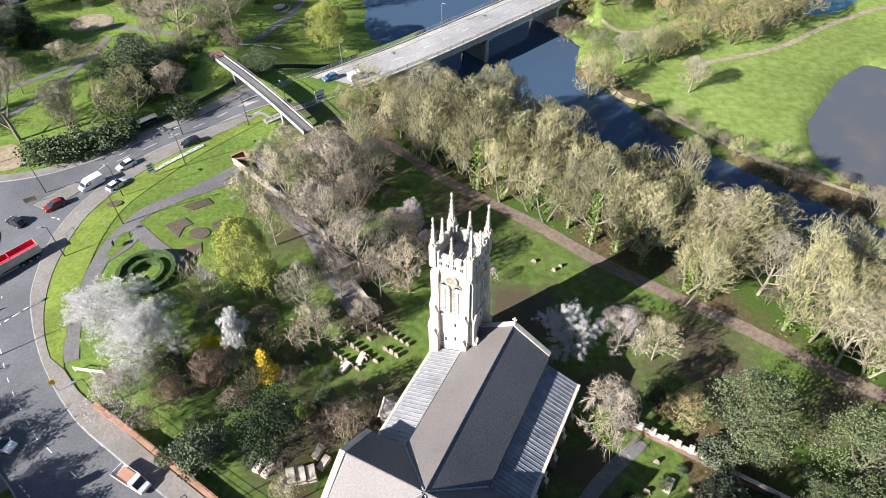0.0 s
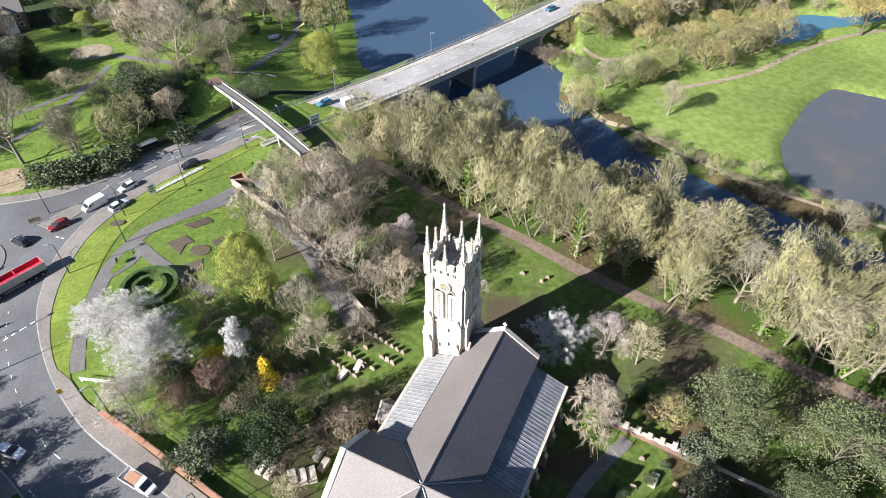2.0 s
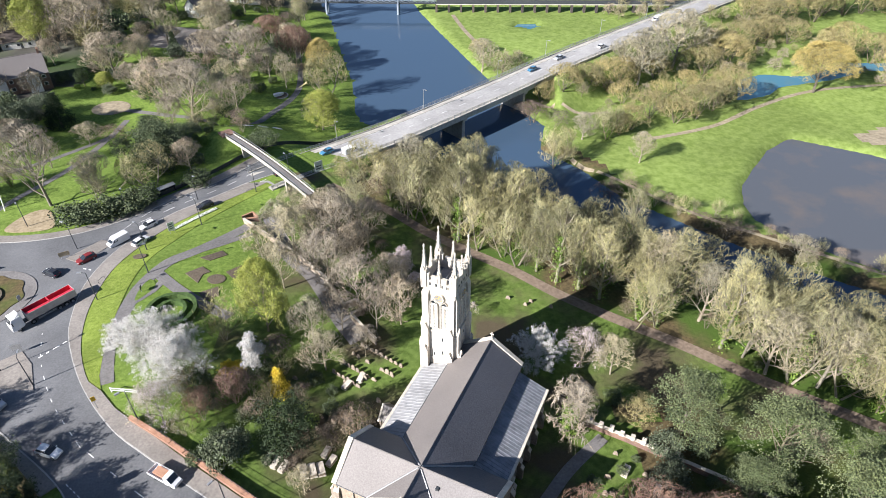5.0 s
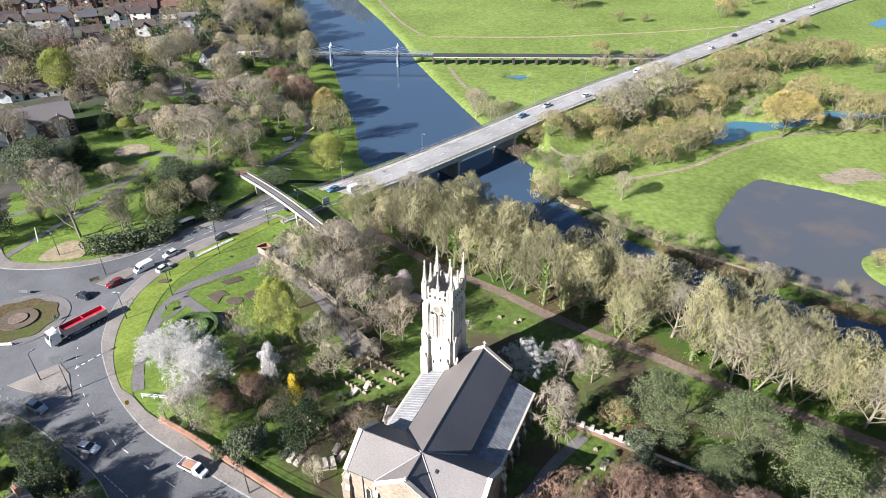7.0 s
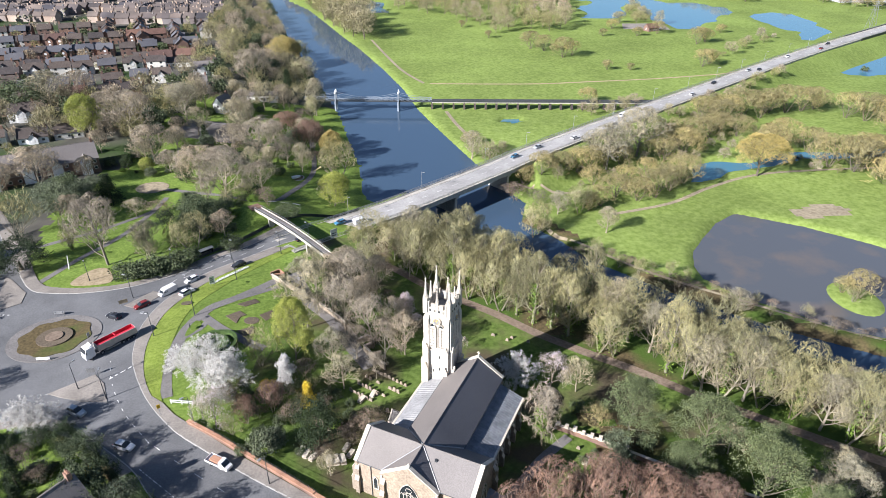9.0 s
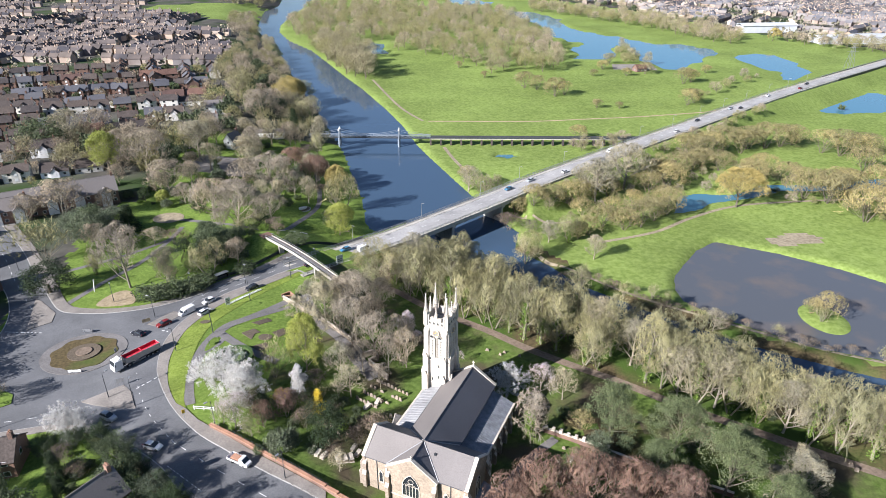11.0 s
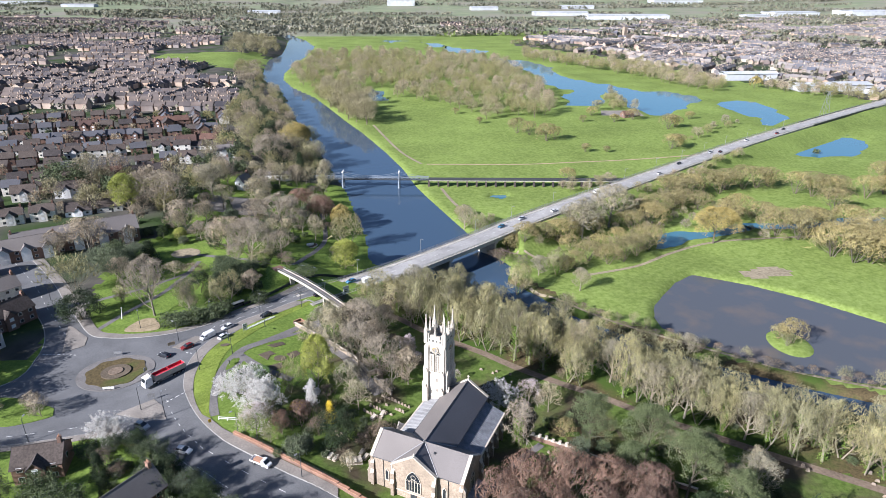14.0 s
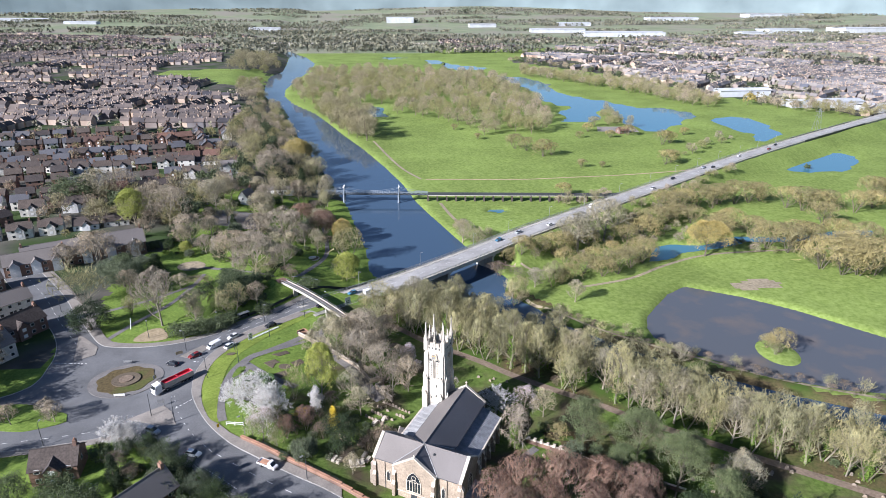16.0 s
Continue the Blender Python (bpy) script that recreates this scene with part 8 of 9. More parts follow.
for x, y, az, w, l, he, hr, wall, roof, g, lab in (
        (-93.5, 38.5, 12, 8.5, 10.5, 4.6, 7.6, BRICK, TILE, 1, "brick corner house with hipped brown roof and bay"), (-66.5, 22.5, 55, 8.5, 12, 5.0, 8.6, BRICK, SLATE, 0, "brick bungalow with pale slate roof among garden shrubs"),
        (-146, 113, 62, 9, 18, 5.2, 8.6, BRICK, TILE, 1, "old brick shop row at the road corner"), (-160, 132, 50, 9, 16, 5.4, 8.8, RENDERED, SLATE, 0, "pale rendered building by the town road"),
        (-146, 92, 62, 9, 20, 5.6, 9.4, RENDERED, SLATE, 1, "pale rendered building beside the roundabout"),
        (-182, 150, 46, 9, 18, 5.4, 8.8, BRICK, TILE, 0, "brick terrace by the town road"),
        (-129, 338, 10, 9, 12, 5.4, 8.2, WHITE, SLATE, 1, "large white villa near the river"), (-126, 318, 10, 6, 8, 3.0, 5.5, WHITE, SLATE, 0, "small white annexe near the river"),
        (-103, 277, 70, 6, 9, 4.5, 8.2, WHITE, SLATE, 0, "small white chapel-like building among trees"), (-88, 301, 5, 6, 16, 3.2, 4.4, WHITE, SLATE, 0, "low white clubhouse by the river"),
        (-176, 232, 20, 9, 12, 3.0, 6.2, WHITE, TILE, 1, "white gabled bungalow behind the trees"), (-163, 238, 20, 9, 12, 3.0, 6.0, RENDERED, TILE, 0, "pale bungalow with grey tiled roof"),
        (202, 512, 20, 7, 11, 3, 6, BRICK, TILE_RED, 0, "small brick pavilion beside the meadow car park"), (-146, 362, 8, 8, 34, 3.2, 5.6, RENDERED, TILE, 0, "long low pale terrace"),
        (-215, 255, 20, 9, 12, 5.0, 8.4, RENDERED, TILE, 1, "white-gabled house with tiled roof"), (-196, 262, 20, 9, 12, 5.0, 8.4, WHITE, TILE, 1, "white-gabled house with brown roof")):
    ob = thing("house", pose(x, y, ground(x, y), 0, 0, az), lab, "house")
    house_parts(ob, w, l, he, hr, wall, roof, g, 1, 1 if he < 4 else 2)
# shrubs of the gardens before the church road
for k in range(46):
    x, y = town_rng.uniform(-80, -55), town_rng.uniform(22, 44)
    if x - y * -1.0 < -30 - 2 and (Vector((x, y)) - Vector((-66.5, 22.5))).length > 7 and y < 47 - 0.7 * (x + 80):
        plant(town_rng.choice(("green_shrub", "dark_shrub", "green_shrub", "grey_shrub", "dark_shrub", "thicket")), x, y, town_rng.uniform(0.5, 0.95), 1.0, "garden shrubs")
plant("gold_conifer", -65.5, 34.8, 0.62, 0.9, "garden shrubs")
for x, y, s in ((-83.6, 48.2, 0.55), (-80.6, 47.0, 0.5)):
    plant("white_blossom", x, y, s, 0.9, "garden shrubs")
for x, y in ((-109, 62.6), (-106.4, 60.8), (-118, 60)):
    plant("brown_a", x, y, 0.55, 0.9, "roadside trees")
for x, y, s in ((-58.6, 22.8, 0.55), (-78, 33, 0.8), (-74, 27, 0.7)):
    plant("conifer", x, y, s, 0.9, "garden trees")
# Some of these stand out of view, added to shade the road.
for x, y, s in ((-88, 27, 0.75), (-99, 27, 0.8), (-80, 20, 0.9), (-55, 14, 0.85), (-45, 8, 0.9), (-70, 12, 0.9), (-85, 41.5, 0.5), (-120, 40, 0.9)):
    plant("holm_b", x, y, s, 1.1, "garden trees")
for x, y, s in ((-136, 84, 0.9), (-142, 94, 0.9), (-134, 74, 0.8), (-150, 78, 1.0)):
    plant("brown_a", x, y, s, 1.0, "roadside trees")

for x, y, s in ((-73, 42, 0.62), (-67.5, 37.5, 0.7), (-61.5, 32, 0.66), (-56, 27, 0.72), (-50.5, 21.5, 0.8), (-79.5, 43.5, 0.5), (-63, 27.5, 0.8), (-45, 15, 0.85)):
    plant(town_rng.choice(("holm_b", "yew", "holm_grey")), x, y, s, 1.15, "garden trees")

# Tall evergreens added out of view to throw shade over the road.
for x, y, s in ((-153, 80, 1.75), (-160, 90, 1.8), (-148, 68, 1.7), (-141, 58, 1.6)):
    plant("holm_a", x, y, s, 1.1, "roadside trees")

# ---- woods, scrub and hedges further off ----
PARK = [(-126, 124), (-92, 118), (-66, 128), (-54, 156), (-38, 182), (-36, 222), (-58, 300), (-112, 310), (-150, 262), (-142, 160)]
scatter(("brown_a", "brown_b", "olive_c", "pale", "brown_b", "thicket"), PARK, 23, 71, 0.7, 1.0, "park trees", [(-75, 168, 7), (-87, 180, 7), (-106.6, 181, 17), (-100, 122, 15), (-54, 197, 12), (-116, 135, 10), (-76, 142, 9), (-58, 165, 10), (-96, 200, 8), (-50, 140, 16), (-62, 150, 10), (-95, 165, 12), (-85, 128, 12)])
for kind, x, y, size, tall in (
        ("brown_b", -83, 216, 1.15, 0.95), ("pale", -71, 197, 1.1, 1.0), ("olive_c", -64, 199, 1.0, 0.9), ("brown_a", -68, 231, 1.2, 0.9), ("olive_c", -85, 236, 1.2, 0.95), ("brown_b", -107, 215, 1.0, 0.9),
        ("brown_a", -90, 270, 1.2, 0.9), ("pale", -57, 244, 1.2, 1.0), ("russet", -52, 240, 1.0, 1.0), ("olive_a", -57, 275, 1.0, 1.0), ("brown_a", -125, 271, 1.2, 0.9), ("olive_c", -146, 267, 1.1, 0.9),
        ("brown_b", -155, 258, 1.1, 0.9), ("olive_c", -99, 288, 1.1, 0.9), ("brown_a", -75, 292, 1.1, 0.9), ("cedar", -81, 150, 0.9, 0.85), ("holm_grey", -134, 164, 1.3, 0.9), ("cedar", -127, 161, 1.15, 0.95),
        ("brown_a", -153, 184, 0.9, 1.0), ("brown_a", -159, 174, 0.9, 1.0), ("yew", -95, 186, 0.7, 0.9), ("yew", -64, 168, 0.7, 0.9), ("brown_b", -78, 180, 1.2, 0.95), ("brown_a", -94, 188, 1.0, 0.9),
        ("yellow_willow", -136, 244, 0.9, 0.9), ("conifer", -100, 232, 0.9, 0.9), ("holm_a", -112, 228, 0.8, 0.9), ("olive_c", -85, 118, 0.8, 1.0), ("brown_a", -66, 134, 0.75, 0.9), ("olive_a", -80, 127, 0.6, 0.9), ("holm_a", -70, 148, 0.8, 0.8), ("yew", -88, 144, 0.7, 0.8), ("pale", -106, 138, 0.9, 1.0), ("olive_d", -112, 128, 0.7, 0.9), ("brown_a", -104, 196, 0.8, 0.9), ("yew", -78, 205, 0.8, 0.9), ("holm_a", -118, 214, 0.9, 0.8), ("brown_b", -60, 214, 1.0, 0.9)):
    plant(kind, x, y, size, tall, "park trees")
scatter(("dark_shrub", "thicket", "shrub", "green_shrub", "dark_shrub"), [(-70, 129), (-52, 146), (-58, 160), (-68, 172), (-84, 160), (-82, 142)], 4.6, 91, 0.7, 1.25, "park undergrowth", [(-59.5, 149.4, 4.5), (-57, 146, 3.5), (-61.6, 161.5, 3)])
scatter(("dark_shrub", "thicket", "grey_shrub", "dark_shrub", "thicket"), [(-128, 200), (-96, 206), (-60, 196), (-42, 200), (-46, 236), (-60, 290), (-140, 290), (-165, 240), (-140, 205)], 10.5, 92, 0.9, 1.5, "park undergrowth", [(-102, 249, 17), (-54, 197, 6)])
scatter(("dark_shrub", "green_shrub", "thicket", "grey_shrub"), [(-126, 196), (-108, 190), (-98, 198), (-110, 206), (-128, 206)], 5.0, 93, 0.45, 0.8, "park borders")
wood_of("garden_wood", "garden trees between the town houses", ("far_brown", "far_green", "far_olive", "far_green", "far_brown"), [(-150, 215), (-140, 300), (-150, 480), (-400, 480), (-420, 320), (-260, 215)], 14.5, 84, 0.35, 0.75, [(-157, 190, 30)])
wood_of("riverside_wood", "bare trees between river and town houses", ("far_brown", "far_olive", "far_tan", "far_green"), [(-130, 225), (-60, 305), (-72, 350), (-82, 400), (-95, 440), (-112, 500), (-131, 560), (-154, 650), (-178, 700), (-182, 630), (-163, 502), (-150, 420), (-132, 380), (-140, 300), (-215, 240)], 10.5, 72, 0.75, 1.25, [(-129, 338, 12), (-103, 277, 9), (-88, 301, 10), (-102, 249, 18), (-146, 362, 15)])
wood_of("bank_wood", "bare trees on the far town bank", ("far_tan", "far_olive", "far_brown"), [(-186, 720), (-207, 800), (-225, 890), (-245, 870), (-235, 780), (-205, 700)], 12, 82, 0.8, 1.2)
wood_of("bank_wood", "tan copse in the bend of the river", ("far_tan", "far_olive", "far_tan"), [(-300, 1010), (-345, 1255), (-275, 1260), (-240, 1110), (-245, 1020)], 15, 94, 1.1, 1.6)

# scrub and willows between the causeway and the pond meadow
for kind, x, y, size in (
        ("willow_bush", 41, 193, 0.6), ("willow_bush", 48, 191, 0.7), ("willow_tan", 57, 195, 0.75), ("willow_bush", 66, 199, 0.8), ("willow_bush", 72, 205, 0.7), ("pale", 80, 206, 1.35), ("pale", 98, 221, 1.5),
        ("willow_tan", 88, 212, 0.7), ("willow_bush", 108, 214, 0.8), ("willow_tan", 120, 222, 1.0), ("willow_bush", 114, 232, 0.8), ("willow_tan", 84, 174, 0.75), ("willow_bush", 92, 177, 0.85), ("willow_bush", 100, 183, 0.8),
        ("willow_tan", 108, 190, 1.0), ("willow_bush", 76, 178, 0.7), ("willow_bush", 68, 170, 0.6), ("willow_tan", 63, 167, 0.55), ("willow_bush", 70, 190, 0.6), ("willow_bush", 84, 190, 0.6), ("willow_tan", 96, 200, 0.6),
        ("willow_bush", 147, 266, 0.95), ("willow_bush", 155, 262, 1.0), ("willow_tan", 163, 274, 1.0), ("willow_bush", 174, 277, 1.1), ("willow_bush", 182, 274, 1.0), ("willow_tan", 190, 282, 1.05), ("willow_bush", 201, 283, 1.1),
        ("willow_bush", 211, 285, 1.0), ("willow_bush", 220, 288, 0.9), ("willow_tan", 150, 253, 0.8), ("willow_bush", 157, 246, 0.8), ("willow_tan", 142, 246, 0.8), ("willow_bush", 132, 240, 0.9), ("willow_bush", 124, 236, 0.7),
        ("willow_bush", 229, 273, 1.0), ("willow_bush", 236, 267, 1.1), ("willow_tan", 245, 266, 1.0), ("willow_bush", 252, 270, 0.9), ("willow_tan", 164, 226, 1.0), ("willow_bush", 172, 231, 1.0), ("willow_bush", 182, 226, 0.9),
        ("willow_bush", 180, 205, 1.1), ("willow_tan", 188, 200, 1.2), ("willow_bush", 196, 205, 1.1), ("willow_tan", 203, 208, 1.0), ("willow_bush", 192, 178, 1.2), ("willow_bush", 198, 171, 1.3), ("willow_tan", 205, 170, 1.2),
        ("willow_bush", 213, 170, 1.3), ("willow_tan", 208, 182, 1.2), ("willow_bush", 216, 192, 1.1), ("willow_bush", 232, 240, 1.0), ("willow_bush", 296, 289, 1.1), ("willow_tan", 306, 292, 1.0), ("willow_tan", 222, 214, 1.0),
        ("willow_bush", 232, 205, 1.0), ("willow_bush", 266, 262, 1.0), ("willow_tan", 283, 270, 0.9)):
    plant(kind, x, y, size * 1.95, 0.74, "willow scrub of the meadow")
wood_of("meadow_scrub", "low brown scrub and dry reeds between the willows", ("far_brown", "far_olive", "far_tan"), [(52, 190), (66, 184), (86, 178), (104, 184), (126, 208), (150, 212), (178, 196), (205, 172), (216, 196), (190, 226), (156, 262), (128, 236), (100, 222)], 7.5, 74, 0.25, 0.5)
wood_of("causeway_scrub", "low brown scrub on the slope below the causeway", ("far_brown", "far_olive", "far_tan"), [(52, 200), (70, 207), (104, 226), (140, 254), (148, 270), (160, 284), (220, 335), (250, 360), (160, 290), (70, 214)], 6.5, 73, 0.3, 0.55)
wood_of("willow_wood", "band of olive willows across the meadow", ("far_olive", "far_tan", "far_olive"), [(300, 205), (420, 170), (520, 200), (480, 260), (330, 268), (300, 250)], 12, 75, 0.9, 1.3)
wood_of("willow_wood", "loose olive willows in the meadow", ("far_olive", "far_tan"), [(222, 165), (250, 130), (320, 120), (320, 185), (240, 200)], 13, 76, 0.8, 1.2)
for x, y, size in ((86, 446, 1.0), (95, 438, 0.9), (105, 416, 1.1), (113, 422, 0.8), (221, 458, 1.0), (230, 464, 0.8), (196, 386, 0.9), (203, 392, 0.8), (127, 379, 0.55), (143, 378, 0.4), (58, 487, 0.5), (39, 533, 0.5),
                   (154, 491, 0.5), (183, 490, 0.6), (203, 500, 0.8), (183, 545, 0.8), (170, 520, 0.7), (96, 306, 0.7), (22, 240, 0.5), (258, 500, 0.6)):
    plant("willow_bush" if size > 0.7 else "willow_tan", x, y, size * 1.75, 0.8, "lone meadow bushes")
wood_of("copse_wood", "tan and olive copse in the flood meadow", ("far_olive", "far_tan", "far_tan", "far_olive", "far_brown"), [(-163, 790), (-168, 930), (-160, 1026), (-116, 1075), (54, 1021), (125, 973), (142, 853), (152, 702), (150, 600), (126, 508), (90, 512), (66, 498), (34, 580), (7, 600),
        (-13, 622), (-40, 612), (-50, 530), (-55, 490), (-98, 640), (-138, 725)], 15.5, 77, 0.95, 1.6, [(-45, 660, 30), (182, 600, 26)])
wood_of("poplar_wood", "tall tan poplars on the river bank", ("far_tan", "far_tan", "far_olive"), [(-36, 482), (-52, 478), (-82, 560), (-106, 634), (-90, 646), (-62, 570)], 9, 95, 1.35, 1.9)
wood_of("meadow_bush", "loose bare bushes along the dry reeds", ("far_olive", "far_tan", "far_brown"), [(205, 400), (240, 425), (300, 480), (290, 488), (225, 432), (198, 405)], 11, 79, 0.35, 0.7)
wood_of("meadow_bush", "brown thicket where the walkway meets the causeway", ("far_brown", "far_tan"), [(88, 292), (100, 292), (128, 308), (124, 296), (104, 276), (90, 282)], 6, 85, 0.4, 0.6)
wood_of("pool_wood", "bare willows along the flood pools", ("far_olive", "far_tan", "far_brown"), [(196, 1095), (190, 1000), (215, 960), (250, 880), (300, 790), (342, 676), (368, 650), (400, 721), (378, 780), (323, 905), (265, 992)], 13.5, 86, 0.9, 1.4)
wood_of("pool_wood", "bare trees between the flood pools", ("far_olive", "far_tan"), [(192, 545), (222, 545), (224, 600), (234, 660), (226, 666), (212, 615)], 9, 81, 0.5, 0.8)
wood_of("edge_wood", "bare trees along the edge of the far town", ("far_olive", "far_brown", "far_green"), [(205, 1262), (340, 1032), (396, 836), (412, 845), (356, 1045), (222, 1278)], 13, 80, 0.7, 1.1)
wood_of("edge_wood", "brown trees round the retail sheds", ("far_olive", "far_brown", "far_tan"), [(422, 668), (466, 612), (515, 560), (545, 575), (486, 650), (436, 692)], 11, 96, 0.8, 1.2)
scatter(("thicket", "shrub", "thicket"), [(53, 140), (100, 100), (150, 72), (150, 68), (98, 94), (49, 134)], 3.4, 83, 0.45, 0.75, "bank scrub")
plant("far_gold", 414, 681, 1.3, 0.85)
plant("far_gold", 424, 690, 1.0, 0.85)
for x, y, s in ((29, 215, 0.8), (36, 222, 0.6), (303, 372, 0.5)):
    plant("far_green" if x > 100 else "far_tan", x, y, s, 1.0, "meadow bushes")

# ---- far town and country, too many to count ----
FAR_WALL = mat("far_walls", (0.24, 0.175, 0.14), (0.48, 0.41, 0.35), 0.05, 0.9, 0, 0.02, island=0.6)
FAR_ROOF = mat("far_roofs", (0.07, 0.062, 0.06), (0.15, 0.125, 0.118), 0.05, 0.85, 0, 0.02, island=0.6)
# Far slate and wood colours are lightened to carry distance haze.
FAR_SLATE_HAZED = mat("far_hazed_slate_roofs", (0.15, 0.142, 0.142), (0.25, 0.235, 0.23), 0.05, 0.7, 0, 0.02, island=0.55)
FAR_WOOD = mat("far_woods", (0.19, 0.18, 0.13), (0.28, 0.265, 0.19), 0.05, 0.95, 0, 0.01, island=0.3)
FAR_WOOD_HAZED = mat("far_country_woods", (0.14, 0.145, 0.105), (0.225, 0.22, 0.16), 0.02, 0.95, 0, 0.005, island=0.4)
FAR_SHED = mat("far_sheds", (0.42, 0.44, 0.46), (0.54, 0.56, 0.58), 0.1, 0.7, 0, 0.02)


def far_houses(name, spots, label, roof=None):
    walls, roofs = Shape(), Shape()
    for x, y, az, w, l, he, hr in spots:
        z = ground(x, y)
        c, s = math.cos(az), math.sin(az)
        P = lambda a, b, h: Vector((x + a * c - b * s, y + a * s + b * c, z + h))
        n = len(walls.v)
        walls.v += [P(-l, -w, -1), P(l, -w, -1), P(l, w, -1), P(-l, w, -1), P(-l, -w, he), P(l, -w, he), P(l, w, he), P(-l, w, he), P(-l, 0, hr), P(l, 0, hr)]
        walls.f += [[n, n + 1, n + 5, n + 4], [n + 2, n + 3, n + 7, n + 6], [n + 1, n + 2, n + 6, n + 9, n + 5], [n + 3, n, n + 4, n + 8, n + 7]]
        n = len(roofs.v)
        e = 0.4
        roofs.v += [P(-l - e, -w - e, he - 0.2), P(l + e, -w - e, he - 0.2), P(l + e, 0, hr + 0.1), P(-l - e, 0, hr + 0.1), P(l + e, w + e, he - 0.2), P(-l - e, w + e, he - 0.2)]
        roofs.f += [[n, n + 1, n + 2, n + 3], [n + 3, n + 2, n + 4, n + 5]]
        walls.box((-0.5, -0.5, hr - 1), (0.5, 0.5, hr + 1.4), Matrix.Translation(P(l * 0.5, 0, 0)))
    ob = thing(name, Matrix(), label, "houses", kind="stuff")
    tagged(part("far_wall", walls, FAR_WALL, ob), kind="stuff")
    tagged(part("far_roof", roofs, roof or FAR_ROOF, ob), kind="stuff")


far_rng = random.Random(23)


def streets(poly, n, seed, spread):
    """Terraces in rows over an outline."""
    rng, out = random.Random(seed), []
    xs, ys = [p[0] for p in poly], [p[1] for p in poly]
    while len(out) < n:
        x, y = rng.uniform(min(xs), max(xs)), rng.uniform(min(ys), max(ys))
        if not inside(np.array(x), np.array(y), poly):
            continue
        az = 0.35 + 0.5 * math.sin(x * 0.004) + (math.pi / 2 if rng.random() < 0.4 else 0)
        k, big = rng.randint(4, 11), rng.uniform(0.85, 1.15)
        for j in range(k):
            for row in (0, 1):
                o, q = (j - k / 2) * spread, row * 30
                hx, hy = x + o * math.cos(az) - q * math.sin(az), y + o * math.sin(az) + q * math.cos(az)
                if rng.random() < 0.9 and inside(np.array(hx), np.array(hy), poly):
                    out.append((hx, hy, az + rng.uniform(-0.04, 0.04), rng.uniform(3.6, 4.6) * big, rng.uniform(3.8, 5.4), rng.uniform(4.6, 5.6), rng.uniform(7.4, 8.8)))
    return out


TOWN_WEST = [(-155, 490), (-190, 640), (-218, 760), (-268, 822), (-322, 890), (-425, 955), (-425, 1035), (-352, 1160), (-470, 1580), (-860, 1990), (-1230, 1985), (-1300, 900), (-700, 420), (-380, 480)]
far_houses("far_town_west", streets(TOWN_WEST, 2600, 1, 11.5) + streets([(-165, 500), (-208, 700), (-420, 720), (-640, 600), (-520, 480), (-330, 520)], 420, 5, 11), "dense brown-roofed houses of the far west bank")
far_houses("far_town_east", streets(TOWN_EAST, 5200, 2, 10.5) + streets([(345, 985), (430, 800), (560, 640), (900, 560), (1000, 1000), (500, 1300)], 1500, 6, 10.2), "wide far town of terraces beyond the flood meadow", FAR_SLATE_HAZED)
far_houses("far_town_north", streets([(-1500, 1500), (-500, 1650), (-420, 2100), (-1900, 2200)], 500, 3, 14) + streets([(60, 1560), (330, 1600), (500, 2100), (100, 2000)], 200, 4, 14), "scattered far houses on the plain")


def far_woods(name, spots, label, material):
    rng, sh = random.Random(9), Shape()
    for x, y, r, h in spots:
        z = ground(x, y)
        for k in range(9):
            a, b = rng.uniform(0, 6.28), rng.uniform(0.1, 1.0)
            leaf(sh, rng, Vector((x + r * 0.7 * math.cos(a) * b, y + r * 0.7 * math.sin(a) * b, z + h * (0.2 + 0.75 * rng.random()))), r * rng.uniform(0.5, 0.9))
    tagged(new(name, sh.mesh(name, material)), label, "woods", kind="stuff")


def sprinkle(poly, n, seed, lo, hi):
    rng, out = random.Random(seed), []
    xs, ys = [p[0] for p in poly], [p[1] for p in poly]
    gx = np.array([rng.uniform(min(xs), max(xs)) for _ in range(6 * n)])
    gy = np.array([rng.uniform(min(ys), max(ys)) for _ in range(6 * n)])
    for x, y in zip(gx[inside(gx, gy, poly)][:n], gy[inside(gx, gy, poly)][:n]):
        q = rng.uniform(lo, hi)
        out.append((float(x), float(y), q, q * 1.7))
    return out


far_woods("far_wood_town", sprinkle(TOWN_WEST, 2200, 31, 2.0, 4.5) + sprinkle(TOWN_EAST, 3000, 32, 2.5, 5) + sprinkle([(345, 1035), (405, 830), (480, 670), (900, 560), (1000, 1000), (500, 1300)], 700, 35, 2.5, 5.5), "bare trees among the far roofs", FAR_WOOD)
belts = []
for k in range(190):
    r = far_rng.uniform(1500, 4300)
    a = far_rng.uniform(-0.75, 0.62)
    cx, cy, ln, th = r * math.sin(a), r * math.cos(a), far_rng.uniform(150, 500), far_rng.uniform(-0.35, 0.35)
    for j in range(int(ln / 7)):
        o = (j / (ln / 7) - 0.5) * ln
        belts.append((cx + o * math.cos(th) + far_rng.uniform(-8, 8), cy + o * math.sin(th) + far_rng.uniform(-14, 14), far_rng.uniform(6, 11), 13))
belts += sprinkle([(-470, 1350), (-300, 1300), (-280, 1520), (0, 1500), (40, 2100), (-420, 2200)], 700, 33, 6, 10)
far_woods("far_wood_country", belts, "far belts of bare woodland on the plain", FAR_WOOD_HAZED)
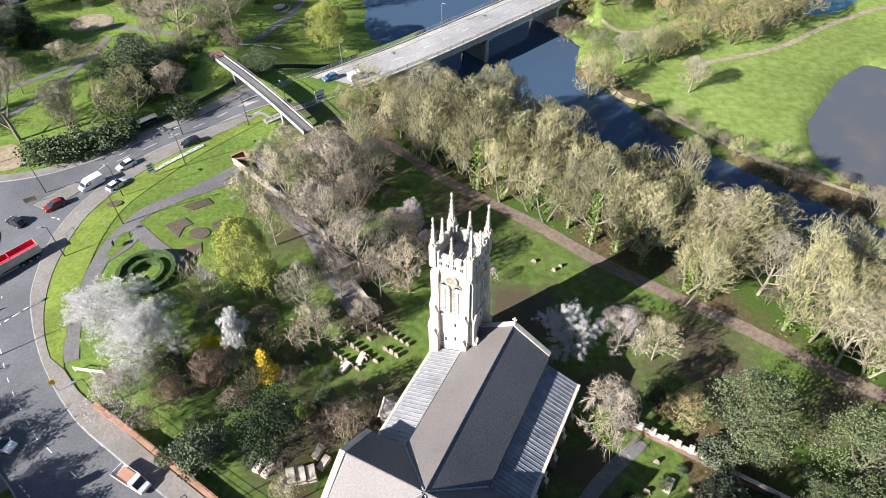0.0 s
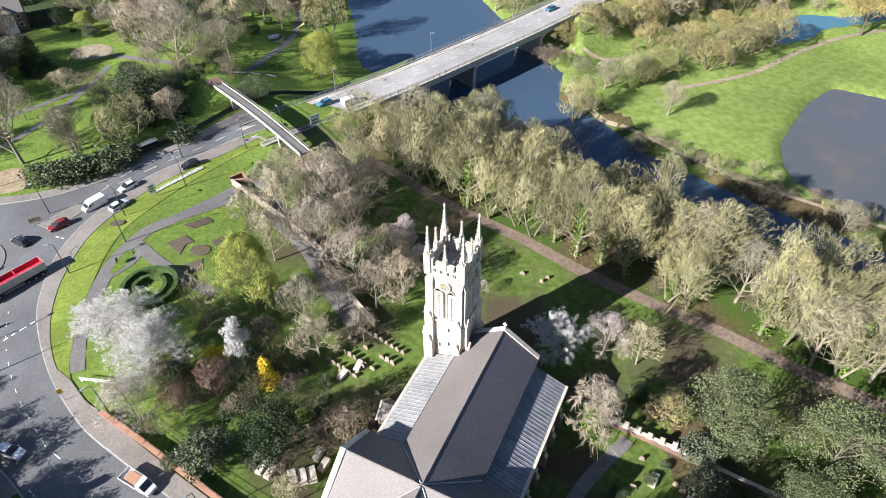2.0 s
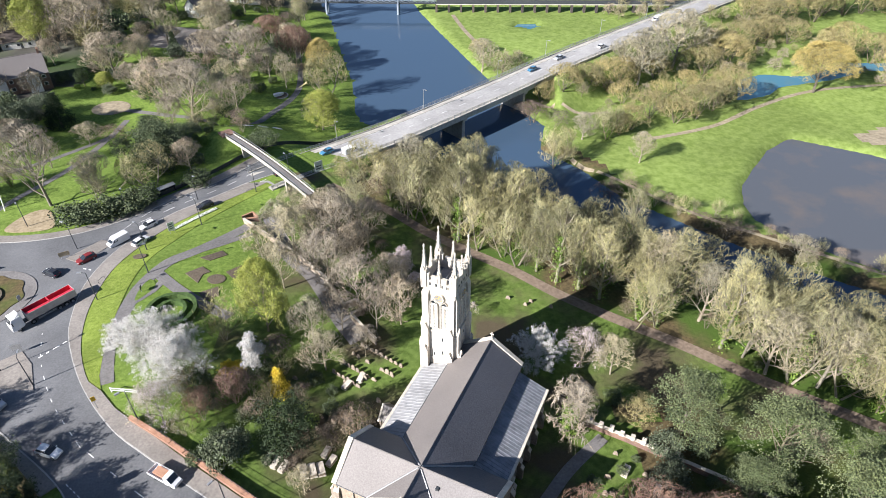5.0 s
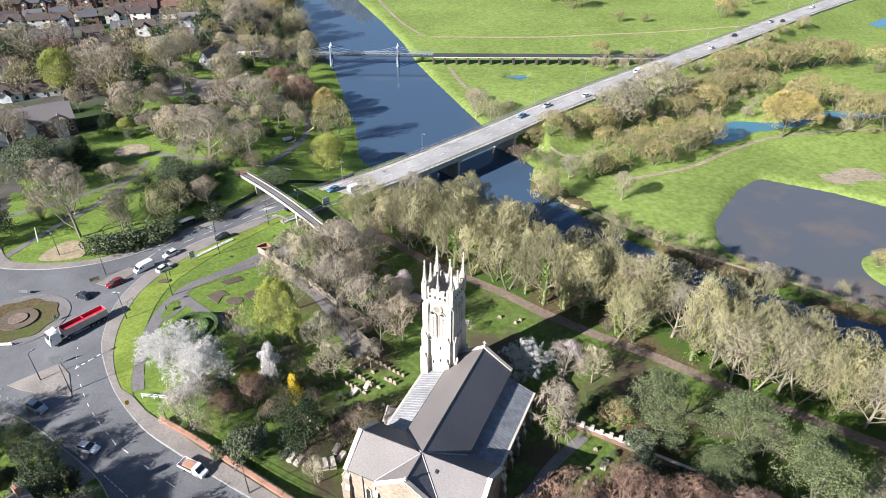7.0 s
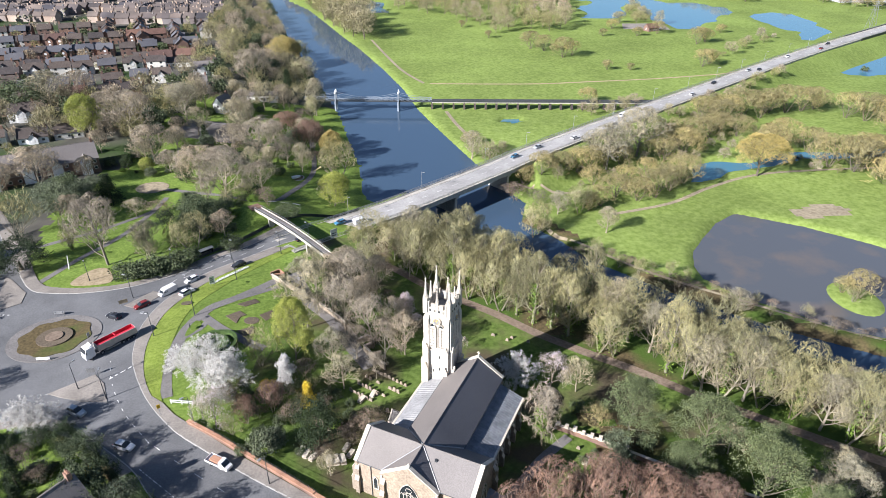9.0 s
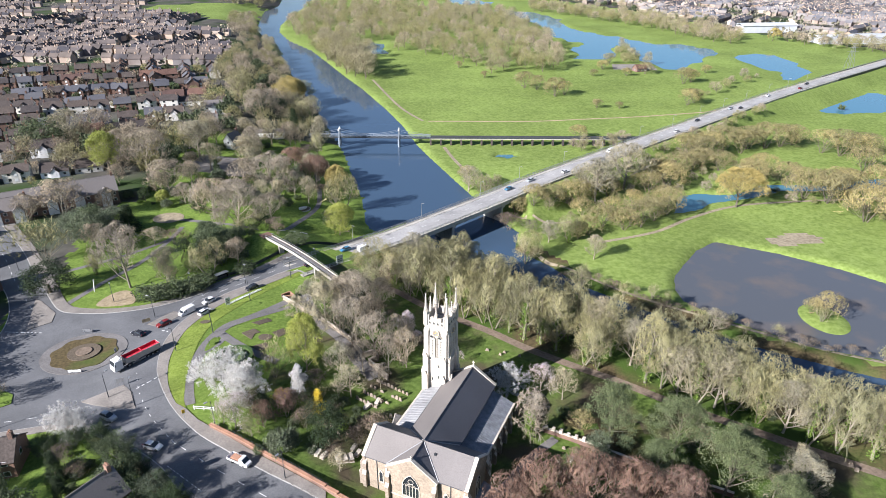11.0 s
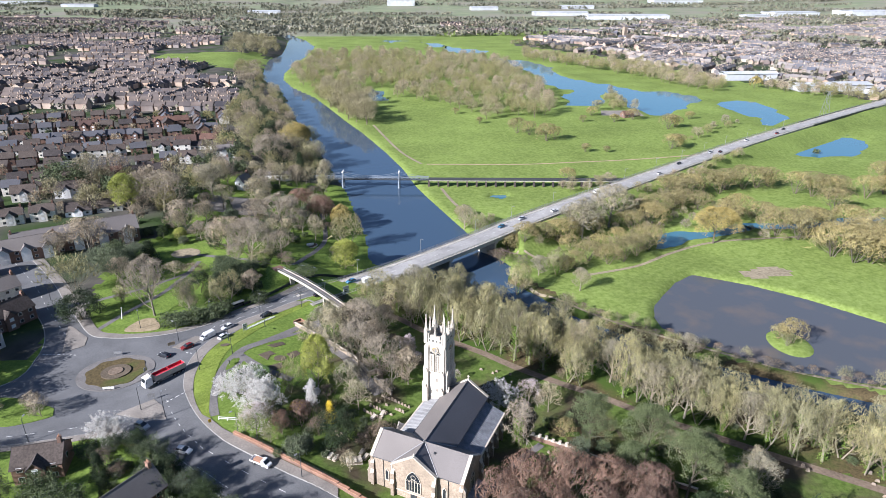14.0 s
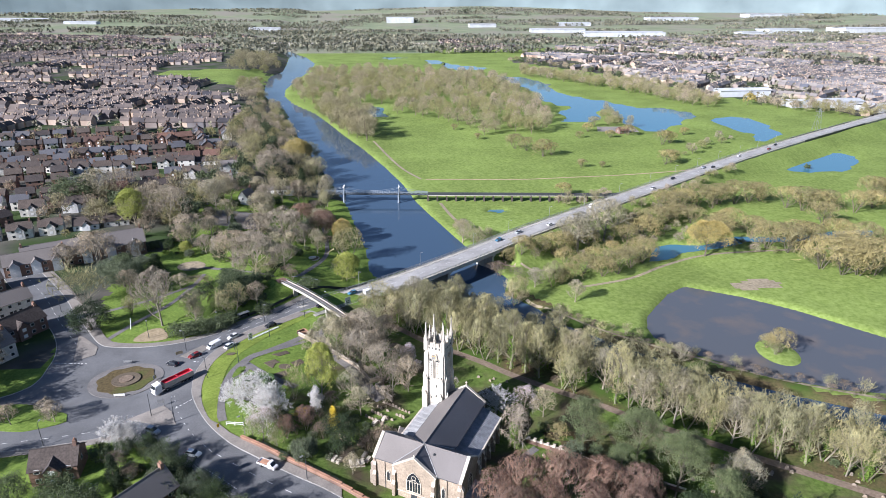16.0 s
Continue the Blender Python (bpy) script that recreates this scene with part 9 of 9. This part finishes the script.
for x, y, az, l, w, h in ((587, 2530, -4, 210, 70, 12), (760, 2260, -4, 280, 110, 14), (760, 2960, 4, 150, 50, 12), (1480, 2470, 5, 190, 90, 13), (1850, 2480, 5, 330, 110, 14), (1990, 3500, 6, 320, 90, 14), (-40, 3200, 3, 130, 50, 24),
                          (-1700, 2980, 4, 220, 60, 9), (-1380, 2830, 4, 130, 50, 9), (1250, 2300, 5, 90, 50, 11), (445, 758, 4, 72, 18, 8), (478, 668, 3, 46, 22, 6), (525, 668, 2, 40, 24, 7), (560, 630, 2, 70, 30, 6), (640, 640, 5, 60, 26, 6),
                          (-560, 2550, 5, 120, 40, 9), (330, 2900, 4, 120, 50, 12), (1350, 3300, 4, 260, 80, 13)):
    sh = Shape().box((-l / 2, -w / 2, -4), (l / 2, w / 2, h))
    ob = thing("warehouse", pose(x, y, float(land(x, y)), 0, 0, az), "large pale flat-roofed warehouse far off", "warehouse", "warehouses")
    part("wall", sh, FAR_SHED, ob)
    part("roof", Shape().slab([(-l / 2 - 1, -w / 2 - 1, h + 0.6), (l / 2 + 1, -w / 2 - 1, h + 0.6), (l / 2 + 1, 0, h + 3), (-l / 2 - 1, 0, h + 3)], 0.5).slab([(-l / 2 - 1, w / 2 + 1, h + 0.6), (l / 2 + 1, w / 2 + 1, h + 0.6), (l / 2 + 1, 0, h + 3), (-l / 2 - 1, 0, h + 3)], 0.5), FAR_SHED, ob)
tw = thing("far_church", pose(488, 1416, float(land(488, 1416)), 0, 0, 20), "far stone church tower among roofs", "church")
part("tower", Shape().box((-4, -4, -2), (4, 4, 26)), BUFF, tw)
part("nave", Shape().box((4, -5, -2), (30, 5, 10)), BUFF, tw)
for x, y in ((392, 505), (560, 900), (-320, 3000), (120, 2700)):
    py = thing("pylon", pose(x, y, float(land(x, y))), "grey lattice electricity pylon", "pylon", "pylons")
    for sx in (-1, 1):
        for sy in (-1, 1):
            part("leg", Shape().tube((sx * 3.2, sy * 3.2, -0.5), (sx * 0.5, sy * 0.5, 24), 0.16, 0.12, 4), STEEL, py)
    for z, l in ((17, 5), (20.5, 4), (24, 3)):
        part("cross_arm", Shape().tube((-l, 0, z), (l, 0, z), 0.15, 0.15, 4), STEEL, py)
    for k in range(5):
        q = 3.2 - 0.55 * k
        for sx in (-1, 1):
            part("brace", Shape().tube((sx * q, -q, k * 4.6), (sx * (q - 0.5), q - 0.5, (k + 1) * 4.6), 0.08, 0.08, 4), STEEL, py)
# railway viaduct far up the river
via = thing("far_bridge", pose(-430, 1743, -6.5, 0, 0, 0), "low far bridge over the river", "bridge")
part("deck", Shape().box((-60, -4, -1.6), (470, 4, 1.2)), CONCRETE, via)
for k in range(28):
    part("pier", Shape().box((-50 + k * 19, -3, -9), (-46 + k * 19, 3, -1.6)), CONCRETE, via)


# ---- the far ridge on the horizon ----
def backdrop():
    sh, n = Shape(), 90
    for k in range(n + 1):
        a = radians(-52 + 104 * k / n)
        h = 200 + 16 * math.sin(a * 7 + 1) + 9 * math.sin(a * 17) + 45 * step(-0.1, 0.5, a) + 3 * math.sin(a * 61)
        for r, z in ((4500, 0), (4620, h * 0.75), (4700, float(h))):
            sh.v.append(Vector((r * math.sin(a), r * math.cos(a), z)))
    for k in range(n):
        s = 3 * k
        sh.f += [[s + 3, s, s + 1, s + 4], [s + 4, s + 1, s + 2, s + 5]]
    # The blue-green is distance haze put into the ridge's colour.
    ridge = mat("hazed_far_ridge", (0.155, 0.20, 0.205), (0.20, 0.25, 0.25), 0.004, 1.0, 0, 0.002, spec=0.0)
    tagged(new("backdrop", sh.mesh("backdrop", ridge)), "wooded ridge on the horizon, coloured pale blue-green with distance haze", "hills", kind="structure")


backdrop()
